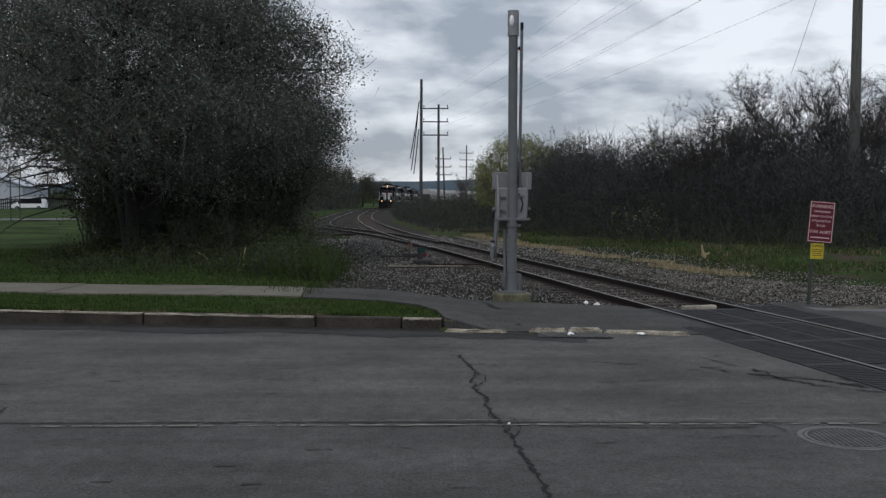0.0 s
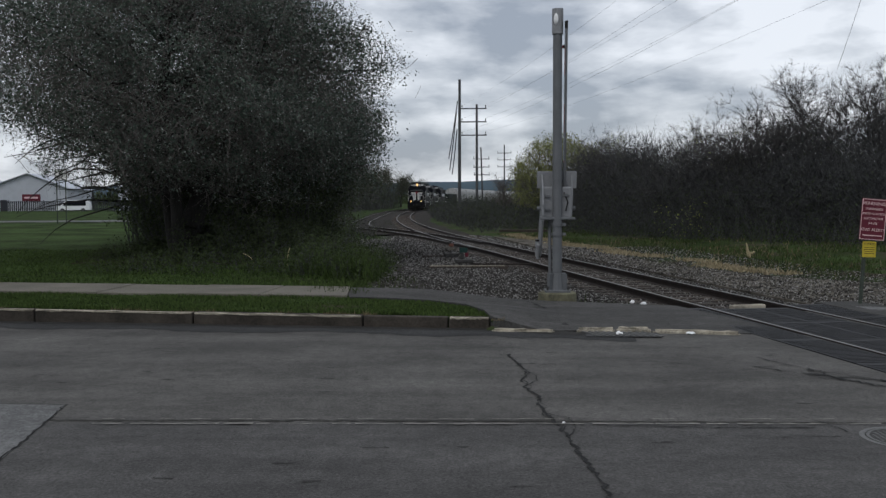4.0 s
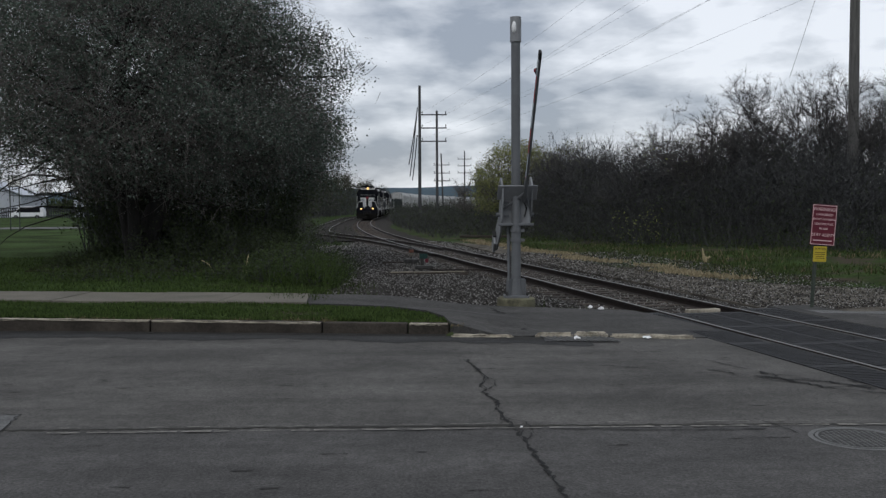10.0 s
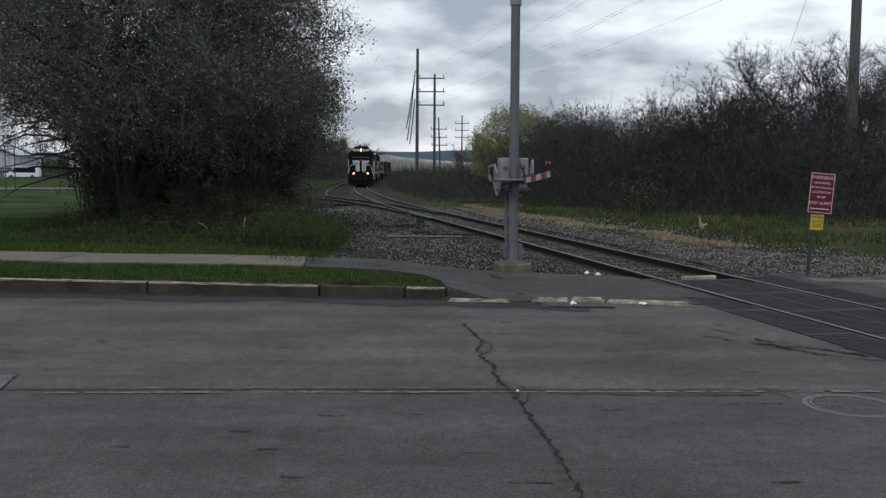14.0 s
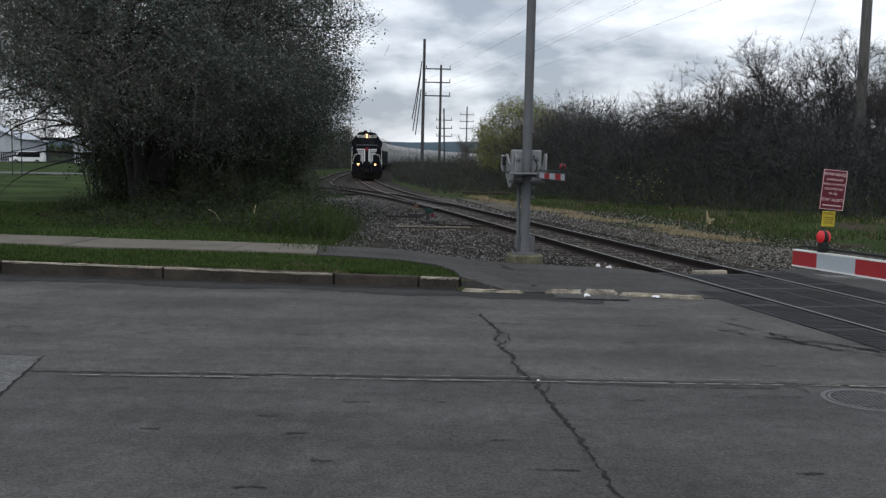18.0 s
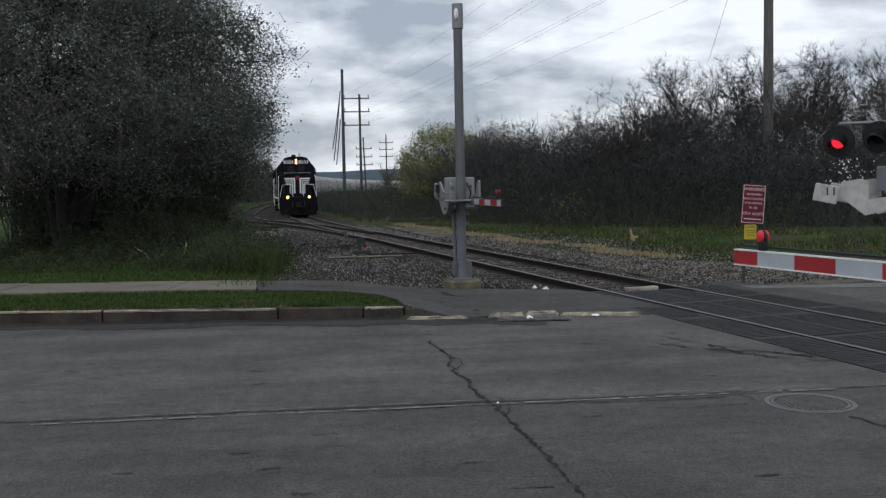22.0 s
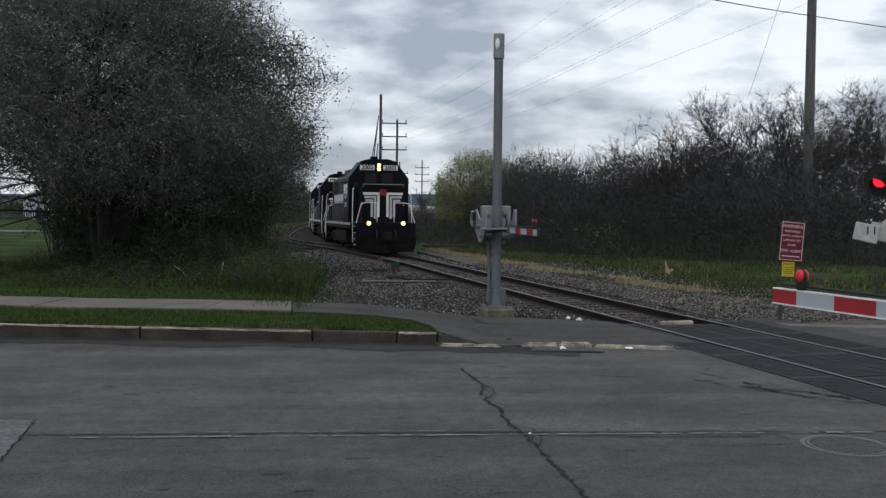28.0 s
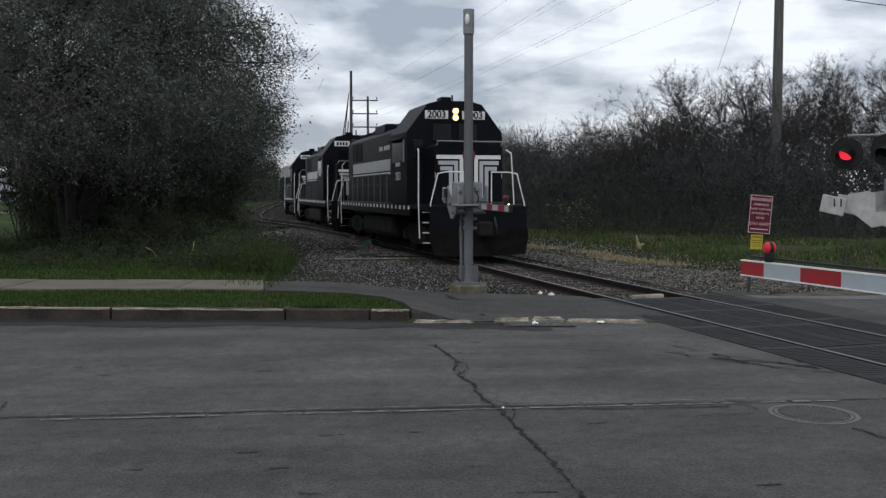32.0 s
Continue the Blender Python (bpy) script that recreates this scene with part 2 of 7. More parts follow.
ROAD_TURN = -3.2
M = dict(
    ground=soil("earth_and_grass"),
    road=asphalt("worn_asphalt", (0.0715, 0.0685, 0.0645)),
    path=asphalt("path_asphalt", (0.046, 0.0445, 0.0425), 0.3),
    crossing=rubber("crossing_rubber", (0.0125, 0.013, 0.0148)),
    edge=asphalt("grey_asphalt", (0.105, 0.105, 0.105), 0.2),
    lane=asphalt("coarse_asphalt", (0.0605, 0.0585, 0.057), 0.3, (0.46, 1.60), 0.8, 40),
    # silt darkened further to hold the shade at the kerb's foot
    gutter=mat("gutter_shade_silt", (0.022, 0.021, 0.019), 1.0, 0.4, 3, 40, 0.2),
    tar=mat("crack_dirt", (0.016, 0.016, 0.016), 1.0, 0.4, 8, 60, 0.3),
    seam=mat("worn_line_paint", (0.18, 0.172, 0.155), 0.9, 0.4, 4, 60, 0.2),
    seamdark=mat("joint_dirt", (0.032, 0.030, 0.027), 1.0, 0.4, 3, 40, 0.2),
    patch=asphalt("pale_patch", (0.105, 0.105, 0.105), 0.2),
    concrete=mat("concrete", (0.128, 0.118, 0.098), 0.95, 0.25, 1.2, 45, 0.2, object_vary=0.08),
    footing=mat("mossy_concrete", (0.085, 0.08, 0.055), 0.95, 0.4, 3.0, 40, 0.3, tint=(0.12, 0.115, 0.075)),
    kerb=mat("kerb_stone", (0.040, 0.034, 0.028), 0.95, 0.45, 2.2, 35, 0.4, object_vary=0.12),
    kerbtop=mat("kerb_pale_top", (0.29, 0.262, 0.21), 0.9, 0.5, 5, 40, 0.3),
    ballast=mat("ballast_bed", (0.036, 0.033, 0.030), 1.0, 0.5, 5, 30, 0.8, spec=0.05),
    litterbed=mat("leaf_litter_bed", (0.020, 0.016, 0.012), 1.0, 0.5, 2.2, 35, 0.6, spec=0.03, tint=(0.034, 0.026, 0.019)),
    gravel=mat("gravel_ground", (0.046, 0.041, 0.034), 1.0, 0.5, 1.2, 30, 0.8, spec=0.05, tint=(0.12, 0.11, 0.094)),
    stone=island_mat("ballast_stone", (0.024, 0.022, 0.020), (0.37, 0.36, 0.35), start=0.58, spec=0.08),
    straw=mat("dead_grass", (0.30, 0.25, 0.15), 1.0, 0.3, 2, 40, 0.4),
    rail=mat("rail_steel", (0.17, 0.165, 0.16), 0.48, 0.2, 3, 40, 0.1, 0.8),
    rust=mat("rusty_rail_web", (0.017, 0.012, 0.010), 0.85, 0.35, 4, 40, 0.3),
    tie=mat("sleeper_wood", (0.055, 0.045, 0.038), 0.95, 0.4, 3, 30, 0.4, object_vary=0.3, stretch=(1, 6, 6)),
    alu=mat("dull_aluminium", (0.125, 0.13, 0.138), 0.65, 0.15, 3, 60, 0.08, 0.3),
    alulight=mat("pale_aluminium", (0.21, 0.215, 0.225), 0.6, 0.12, 3, 50, 0.06, 0.2),
    whitepaint=mat("white_paint", (0.70, 0.70, 0.68), 0.6, 0.12, 4, 50, 0.08),
    dirtywhite=mat("weathered_white", (0.40, 0.40, 0.385), 0.7, 0.2, 6, 60, 0.1),
    blackpaint=mat("black_enamel", (0.007, 0.0075, 0.010), 0.5, 0.3, 2, 40, 0.015, spec=0.06),
    undercarriage=mat("oily_underframe", (0.013, 0.012, 0.011), 0.85, 0.4, 3, 30, 0.3, spec=0.15),
    locored=mat("dark_red_paint", (0.17, 0.014, 0.026), 0.5, 0.1, 5, 40, 0.05),
    silver=mat("grey_stripe_paint", (0.42, 0.43, 0.45), 0.5, 0.12, 2, 40, 0.05),
    glass=mat("dark_glass", (0.006, 0.007, 0.01), 0.12, 0.1, 2, 20, 0.0, spec=0.16),
    signred=mat("sign_maroon", (0.10, 0.010, 0.022), 0.55, 0.15, 4, 60, 0.03),
    signpink=mat("sign_lettering", (0.62, 0.45, 0.45), 0.6, 0.1, 8, 60, 0.0),
    yellow=mat("sign_yellow", (0.45, 0.35, 0.03), 0.6, 0.15, 8, 60, 0.03),
    black=mat("black_plastic", (0.012, 0.012, 0.012), 0.6, 0.2, 5, 40, 0.05),
    post=mat("sign_post_steel", (0.04, 0.05, 0.04), 0.7, 0.3, 6, 50, 0.2),
    armred=mat("reflective_red", (0.30, 0.022, 0.027), 0.45, 0.1, 6, 60, 0.03),
    armwhite=mat("reflective_white", (0.36, 0.395, 0.43), 0.45, 0.08, 6, 60, 0.03),
    pole=mat("weathered_pole_wood", (0.062, 0.062, 0.065), 0.95, 0.35, 2, 40, 0.4, stretch=(6, 6, 0.6)),
    palepole=mat("silvered_pole_wood", (0.105, 0.102, 0.098), 0.95, 0.35, 2, 40, 0.4, stretch=(6, 6, 0.6)),
    bark=mat("dark_bark", (0.021, 0.019, 0.018), 0.95, 0.4, 5, 40, 0.5, stretch=(3, 3, 0.6)),
    twig=island_mat("bare_twigs", (0.06, 0.055, 0.052), (0.17, 0.155, 0.145)),
    treetwig=island_mat("tree_twigs", (0.036, 0.035, 0.036), (0.112, 0.106, 0.104)),
    twigdark=island_mat("thicket_stems", (0.025, 0.0265, 0.0285), (0.088, 0.088, 0.089)),
    leaf=island_mat("young_leaves", (0.042, 0.060, 0.050), (0.140, 0.172, 0.140), thin=0.35),
    bud=island_mat("pale_buds", (0.15, 0.168, 0.16), (0.38, 0.40, 0.385), thin=0.2),
    brushleaf=island_mat("brush_leaves", (0.025, 0.033, 0.017), (0.068, 0.084, 0.042), thin=0.25),
    greenleaf=island_mat("spring_leaves", (0.12, 0.14, 0.045), (0.29, 0.30, 0.115), thin=0.45),
    grass=island_mat("grass_blades", (0.018, 0.034, 0.010), (0.085, 0.125, 0.036), thin=0.3),
    meadow=island_mat("dull_meadow_grass", (0.020, 0.034, 0.011), (0.076, 0.102, 0.035), thin=0.3),
    weedleaf=island_mat("weed_leaves", (0.024, 0.036, 0.015), (0.07, 0.092, 0.038), thin=0.3),
    drygrass=island_mat("dry_grass_blades", (0.085, 0.068, 0.04), (0.22, 0.18, 0.115), thin=0.2),
    hill=mat("far_hills", (0.072, 0.102, 0.128), 1.0, 0.12, 0.004, 0.03, 0.0),
    shed=mat("shed_siding", (0.40, 0.42, 0.46), 0.7, 0.08, 1, 20, 0.05),
    shedroof=mat("shed_roof", (0.42, 0.45, 0.50), 0.6, 0.12, 0.6, 20, 0.05),
    fence=mat("dark_fence", (0.03, 0.033, 0.04), 0.8, 0.2, 2, 30, 0.1),
    hopper=mat("hopper_grey", (0.34, 0.34, 0.335), 0.6, 0.28, 0.8, 20, 0.05, object_vary=0.12),
    hopperdark=mat("hopper_shadowed_grey", (0.10, 0.10, 0.10), 0.8, 0.3, 1, 20, 0.1),
    carwhite=mat("van_white", (0.75, 0.76, 0.78), 0.3, 0.05, 2, 20, 0.0, spec=0.5),
    cardark=mat("car_dark", (0.03, 0.03, 0.035), 0.3, 0.1, 2, 20, 0.0, spec=0.5),
    iron=mat("cast_iron", (0.045, 0.044, 0.043), 0.7, 0.3, 8, 60, 0.3, 0.4),
    ironring=mat("worn_iron_ring", (0.12, 0.12, 0.118), 0.65, 0.2, 6, 60, 0.2, 0.2),
    orange=mat("faded_orange_paint", (0.13, 0.055, 0.038), 0.6, 0.2, 6, 40, 0.05),
    greenpaint=mat("faded_green_paint", (0.012, 0.02, 0.018), 0.7, 0.2, 6, 40, 0.05),
    targetgreen=mat("target_green", (0.006, 0.03, 0.026), 0.6, 0.2, 6, 40, 0.05),
    damp=asphalt("damp_gutter_asphalt", (0.027, 0.027, 0.027), 0.3),
    scuff=mat("road_scuff", (0.032, 0.031, 0.030), 1.0, 0.4, 3, 40, 0.2),
    straw_blade=island_mat("straw", (0.17, 0.14, 0.085), (0.38, 0.32, 0.21), thin=0.2),
    litter=mat("pale_litter", (0.75, 0.75, 0.76), 0.6, 0.08, 8, 50, 0.05),
    lamp=glow("headlight_glow", (1.0, 0.50, 0.17), 5.0),
    ditch=glow("ditch_light_glow", (1.0, 0.47, 0.15), 5.0),
    lampred=glow("dim_red_lens", (0.42, 0.012, 0.02), 0.25),
    redlamp=glow("red_signal_glow", (0.95, 0.025, 0.05), 0.9),
)


# ---- mesh tools ----
def box(bm, size, at=(0, 0, 0), turn=None, bevel=0.0):
    r = bmesh.ops.create_cube(bm, size=1.0)
    vs = r["verts"]
    for v in vs:
        v.co = Vector((v.co.x * size[0], v.co.y * size[1], v.co.z * size[2]))
    if bevel:
        es = {e for v in vs for e in v.link_edges}
        got = bmesh.ops.bevel(bm, geom=list(es), offset=bevel, segments=2, affect="EDGES", profile=0.5)
        vs = list({v for f in got["faces"] for v in f.verts} | {v for v in vs if v.is_valid})
    m = Matrix.Translation(at) @ (turn.to_4x4() if turn else Matrix())
    for v in vs:
        v.co = m @ v.co
    return vs


def rod(bm, p, q, r1, r2=None, seg=8, caps=True):
    p, q = Vector(p), Vector(q)
    d = q - p
    m = Matrix.Translation((p + q) / 2) @ d.to_track_quat("Z", "Y").to_matrix().to_4x4()
    bmesh.ops.create_cone(bm, cap_ends=caps, segments=seg, radius1=r1, radius2=r1 if r2 is None else r2, depth=d.length, matrix=m)


def pipe(bm, pts, r, seg=6):
    for a, b in zip(pts, pts[1:]):
        rod(bm, a, b, r, r, seg)
    for a in pts[1:-1]:
        bmesh.ops.create_icosphere(bm, subdivisions=1, radius=r * 1.02, matrix=Matrix.Translation(a))


def prism(bm, outline, depth, m=None):
    """A solid from an outline in x, z, thick along y."""
    m = m or Matrix()
    a = [bm.verts.new(m @ Vector((x, -depth / 2, z))) for x, z in outline]
    b = [bm.verts.new(m @ Vector((x, depth / 2, z))) for x, z in outline]
    bm.faces.new(a)
    bm.faces.new(b[::-1])
    for i in range(len(a)):
        j = (i + 1) % len(a)
        bm.faces.new((a[j], a[i], b[i], b[j]))


def mesh_of(name, bm, material, smooth=False):
    bmesh.ops.recalc_face_normals(bm, faces=bm.faces)
    me = bpy.data.meshes.new(name)
    bm.to_mesh(me)
    bm.free()
    me.materials.append(material)
    if smooth:
        me.polygons.foreach_set("use_smooth", [True] * len(me.polygons))
        me.set_sharp_from_angle(angle=radians(50))
    return me


def part(name, bm, material, parent=None, label="", smooth=False):
    ob = new(name, mesh_of(name, bm, material, smooth))
    ob.parent = parent
    return tagged(ob, label) if label else ob


def raw(name, verts, faces, material, parent=None):
    me = bpy.data.meshes.new(name)
    me.from_pydata([tuple(v) for v in verts], [], faces)
    me.materials.append(material)
    ob = new(name, me)
    ob.parent = parent
    return ob


def arrays(name, verts, loops, size, material, parent=None):
    """A mesh from numpy arrays, all of whose faces have the same number of corners."""
    me = bpy.data.meshes.new(name)
    n = len(loops) // size
    me.vertices.add(len(verts))
    me.vertices.foreach_set("co", np.asarray(verts, np.float32).ravel())
    me.loops.add(len(loops))
    me.loops.foreach_set("vertex_index", np.asarray(loops, np.int32))
    me.polygons.add(n)
    me.polygons.foreach_set("loop_start", np.arange(0, n * size, size, dtype=np.int32))
    me.update(calc_edges=True)
    me.validate()
    me.materials.append(material)
    ob = new(name, me)
    ob.parent = parent
    return ob


def slab(name, outline, z0, z1, material, parent=None):
    """A flat piece of ground from its outline, with sides."""
    bm = bmesh.new()
    a = [bm.verts.new((x, y, z1)) for x, y in outline]
    b = [bm.verts.new((x, y, z0)) for x, y in outline]
    bm.faces.new(a)
    for i in range(len(a)):
        j = (i + 1) % len(a)
        bm.faces.new((a[i], b[i], b[j], a[j]))
    return part(name, bm, material, parent)


def thing(name, at, label, category, group="", turn=0.0):
    ob = new(name)
    ob.matrix_basis = pose(*at, 0, 0, turn)
    return tagged(ob, label, category, group)


C, S = math.cos(radians(ROAD_TURN)), math.sin(radians(ROAD_TURN))


def R(a, b):
    """From road measures (a along, b across from the far kerb's face) to the plan."""
    return (a * C - b * S, 13.37 + a * S + b * C)


def R3(a, b, z):
    return (*R(a, b), z)


# ---- the railway's line ----
def line_points():
    """The main track's centre from beyond the road to far off: straight over the crossing, then easing to the right."""
    x, y, s, head = 8.2, -2.7, 0.0, math.atan2(1, -0.193)
    pts = []
    while s < 620:
        pts.append((s, x, y, head))
        k = 0.0 if s < 47 else 0.00231 if s < 58 else 0.00219 if s < 74 else 0.00129 if s < 100 else 0.00152 if s < 195 else 0.0018 if s < 330 else 0.0009
        head -= k * 1.0
        x, y, s = x + math.cos(head), y + math.sin(head), s + 1.0
    return np.array(pts)


LINE = line_points()


def track(s, off=0.0):
    """Place and heading at s metres along the line; off: metres to the right as one looks away from the road."""
    x, y, h = (np.interp(s, LINE[:, 0], LINE[:, n]) for n in (1, 2, 3))
    return x + off * math.sin(h), y - off * math.cos(h), h


BEND = np.convolve(np.pad(np.interp(np.arange(0, 640), [34, 44, 52, 60, 72, 78, 88, 120, 180, 640], [0, -0.15, -0.52, -1.35, -3.85, -4.2, -4.15, -3.5, -3.6, -7.5]), 3, "edge"), np.ones(7) / 7, "valid")


def branch(s):
    """The side track: it leaves to the left, bulges away and then bends back to run beside the main track."""
    return float(np.interp(s, np.arange(0, 640), BEND))


def grade(s):
    """The line climbs a little as it goes away from the road."""
    u = min(max((s - 95) / 90, 0), 1)
    return 0.38 * u * u * (3 - 2 * u)


# ---- ground, road, kerbs, track bed ----
def lateral(x, y):
    """Metres to the right of the main track."""
    i = np.clip(np.searchsorted(LINE[:, 2], y), 0, len(LINE) - 1)
    return (x - LINE[i, 1]) * np.sin(LINE[i, 3])


def smooth(v, a, b):
    u = np.clip((v - a) / (b - a), 0, 1)
    return u * u * (3 - 2 * u)


def apron_edge(b):
    """Where along the road the grass ends and the asphalt apron begins."""
    return np.interp(b, [0.14, 1.0, 1.8, 2.4, 2.72, 2.85], [0.0, -0.12, -0.47, -1.12, -2.0, -2.6])


def kerb_line(a):
    """How far the kerb stands back from the road's measured line; it bears away to the left."""
    return np.where(np.asarray(a) > 0.02, 0.0, 0.30 - 0.0425 * np.clip(a, -12, 0))


def rise(a):
    """Kerb, verge and footpath climb gently to the left."""
    return 0.0055 * np.clip(-np.asarray(a), 0, 14)


def ground_z(x, y):
    x, y = np.asarray(x, float), np.asarray(y, float)
    a = x * C + (y - 13.37) * S
    b = (y - 13.37) * C - x * S
    far = b
    b = b - kerb_line(a) * (1 - smooth(b, 1.0, 2.5))
    d = lateral(x, y)
    z = np.full(np.broadcast(x, y).shape, -0.22)
    left = smooth(-d, 3.5, 8.0) * smooth(b, 0.1, 0.3)
    z = z + left * (0.38 + 0.30 * smooth(y, 24, 60))
    right = smooth(d, 4, 14) * smooth(b, 4, 8)
    z = z + right * 0.28
    edge = smooth(x * C + (y - 13.37) * S - apron_edge(far), 0.05, 0.45) * (1 - smooth(b, 4.0, 6.0))
    verge = smooth(b, 0.12, 0.2) * (1 - edge) * (x < 2)
    z = z * (1 - verge * (b < 5)) + verge * (b < 5) * (0.155 + rise(a))
    z = z + 0.02 * np.sin(x * 1.7 + y) * np.sin(y * 1.3) * smooth(b, 5, 8)
    return np.where(b < -10.9, -0.012, np.where(b < 0.11, -0.12, z))


def make_ground():
    xs = np.unique(np.concatenate([np.linspace(-3500, -200, 12), np.linspace(-200, -30, 35), np.arange(-30, 24, 0.45), np.linspace(24, 200, 30), np.linspace(200, 3500, 12)]))
    ys = np.unique(np.concatenate([np.linspace(-600, -20, 8), np.linspace(-20, -5, 6), np.arange(-5, 10, 0.3), np.arange(10, 40, 0.4), np.linspace(40, 120, 60), np.linspace(120, 500, 40), np.linspace(500, 4500, 14)]))
    X, Y = np.meshgrid(xs, ys)
    V = np.stack([X, Y, ground_z(X, Y)], -1).reshape(-1, 3)
    n, m = len(xs), len(ys)
    i = (np.arange(m - 1)[:, None] * n + np.arange(n - 1)).ravel()
    F = np.stack([i, i + 1, i + n + 1, i + n], 1).ravel()
    g = arrays("ground", V, F, 4, M["ground"])
    g.data.polygons.foreach_set("use_smooth", [True] * len(g.data.polygons))
    return tagged(g, "grassy ground with bare earth reaching the horizon", "ground", kind="structure")


make_ground()

road = slab("road", [R(-120, -5.5), (-14, 7.573), (12, 8.143), R(120, -5.5), R(120, 3.2), R(6.3, 3.3), R(5.2, 2.9), R(4.6, -0.05), R(0.03, -0.05), R(0.02, 0.26), R(-12, 0.77), R(-120, 0.77)], -0.3, 0.0, M["road"])
slab("road_lane", [R(-120, -11.0), R(120, -11.0), R(120, -5.505), (12, 8.138), (-14, 7.568), R(-120, -5.505)], -0.3, 0.0, M["lane"], road)
tagged(road, "worn grey asphalt road with cracks and old joints", "road", kind="structure")


def sheet(name, outline, zf, material, label, category, thick=0.12, step=0.5):
    """A paved or gravelled sheet that follows a height, cut to an outline."""
    bm = bmesh.new()
    f = bm.faces.new([bm.verts.new((x, y, 0)) for x, y in outline])
    if f.normal.z < 0:
        f.normal_flip()
    xs = [p[0] for p in outline]
    ys = [p[1] for p in outline]
    for lo, hi, n in ((min(xs), max(xs), (1, 0, 0)), (min(ys), max(ys), (0, 1, 0))):
        k = lo + step
        while k < hi:
            bmesh.ops.bisect_plane(bm, geom=bm.verts[:] + bm.edges[:] + bm.faces[:], plane_co=(k * n[0], k * n[1], 0), plane_no=n)
            k += step
    for v in bm.verts:
        v.co.z = float(zf(v.co.x, v.co.y))
    r = bmesh.ops.extrude_face_region(bm, geom=bm.faces[:])
    for g in r["geom"]:
        if isinstance(g, bmesh.types.BMVert):
            g.co.z -= thick
    ob = part(name, bm, material)
    return tagged(ob, label, category, kind="structure")


def path_z(x, y):
    b = (y - 13.37) * C - x * S
    d = x * C + (y - 13.37) * S - apron_edge(b)
    return 0.185 * (1 - smooth(d, 0.05 + 0.12 * b, 0.5 + 0.75 * b)) + 0.03 * smooth(y, 13.5, 15) * smooth(x, 0, 1) + 0.006


sheet("pavement_asphalt", [R(-2.6, 2.84), R(-2.0, 2.72), R(-1.12, 2.4), R(-0.47, 1.8), R(-0.12, 1.0), R(0.0, 0.30), R(0.06, 0.12), R(0.9, 0.1), R(1.3, 0.16), R(3.4, 0.02), R(4.3, -0.03), (3.28, 16.35), (0.9, 17.25), (-0.9, 17.9), R(-3.0, 4.6)], path_z,
      M["path"], "patched dark asphalt footpath beside the crossing", "pavement", 0.3)


def concrete_walk():
    root = thing("pavement_concrete", R3(-2.68, 2.85, 0), "pale weathered concrete footpath of cast slabs beside the lawn", "pavement")
    root["kind"] = "structure"
    a = 0.0
    for n in range(14):
        w = 1.52 if n else 1.6
        bm = bmesh.new()
        box(bm, (w - 0.015, 1.66, 0.1), (-a - w / 2, 0.83, 0.155 + 0.006 * math.sin(n * 2.3)), bevel=0.012)
        if not n:
            for v in bm.verts:
                if v.co.x > -0.2:
                    v.co.x -= 0.28 * v.co.y / 1.66
        part("slab", bm, M["concrete"], root)
        a += w
    root.matrix_basis = pose(*R(-2.64, 2.85), 0.012, 0, 0.315, ROAD_TURN - 0.8)


concrete_walk()


def kerbs():
    root = thing("kerb", R3(0, 0.30, 0), "worn stone kerb of long blocks, partly sunken beside the drain", "kerb", turn=ROAD_TURN)
    root["kind"] = "structure"
    root.matrix_basis = pose(*R(0, 0.30), 0, 0, 0.315, ROAD_TURN - 2.43)
    level = root.matrix_basis.inverted() @ pose(*R(0, 0), 0, 0, 0, ROAD_TURN)
    rng = random.Random(5)
    a = 0.0
    for n, w in enumerate((0.62, 1.28, 2.65, 2.6, 2.55, 2.7, 2.6, 2.6, 2.6)):
        bm = bmesh.new()
        box(bm, (w - 0.02, 0.16, 0.36), (-a - w / 2, 0.03 + rng.uniform(-0.008, 0.008), -0.02 + rng.uniform(-0.008, 0.006)), bevel=0.02)
        k = part("kerb_block", bm, M["kerb"], root)
        # ragged lighter strip along the block's upper front edge
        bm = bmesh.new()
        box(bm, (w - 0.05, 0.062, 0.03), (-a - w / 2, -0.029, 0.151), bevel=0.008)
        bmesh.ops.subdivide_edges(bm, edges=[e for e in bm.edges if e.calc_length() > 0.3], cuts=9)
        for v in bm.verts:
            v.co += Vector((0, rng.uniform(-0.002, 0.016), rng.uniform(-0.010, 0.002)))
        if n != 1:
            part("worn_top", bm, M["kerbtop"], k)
        else:
            bm.free()
        a += w
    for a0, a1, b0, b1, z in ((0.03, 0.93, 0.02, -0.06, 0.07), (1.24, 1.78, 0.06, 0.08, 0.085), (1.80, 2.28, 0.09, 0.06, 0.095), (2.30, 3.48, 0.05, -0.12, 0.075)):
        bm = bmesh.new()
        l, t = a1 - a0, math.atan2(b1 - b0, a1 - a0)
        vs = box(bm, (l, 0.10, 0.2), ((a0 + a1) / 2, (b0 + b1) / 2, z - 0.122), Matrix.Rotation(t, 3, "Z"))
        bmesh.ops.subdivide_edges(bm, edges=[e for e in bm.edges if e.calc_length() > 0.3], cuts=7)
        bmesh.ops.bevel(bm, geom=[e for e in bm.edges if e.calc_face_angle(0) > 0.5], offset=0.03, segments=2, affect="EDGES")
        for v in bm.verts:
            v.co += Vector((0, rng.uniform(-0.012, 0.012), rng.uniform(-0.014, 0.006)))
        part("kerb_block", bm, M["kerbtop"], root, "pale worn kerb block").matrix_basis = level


kerbs()


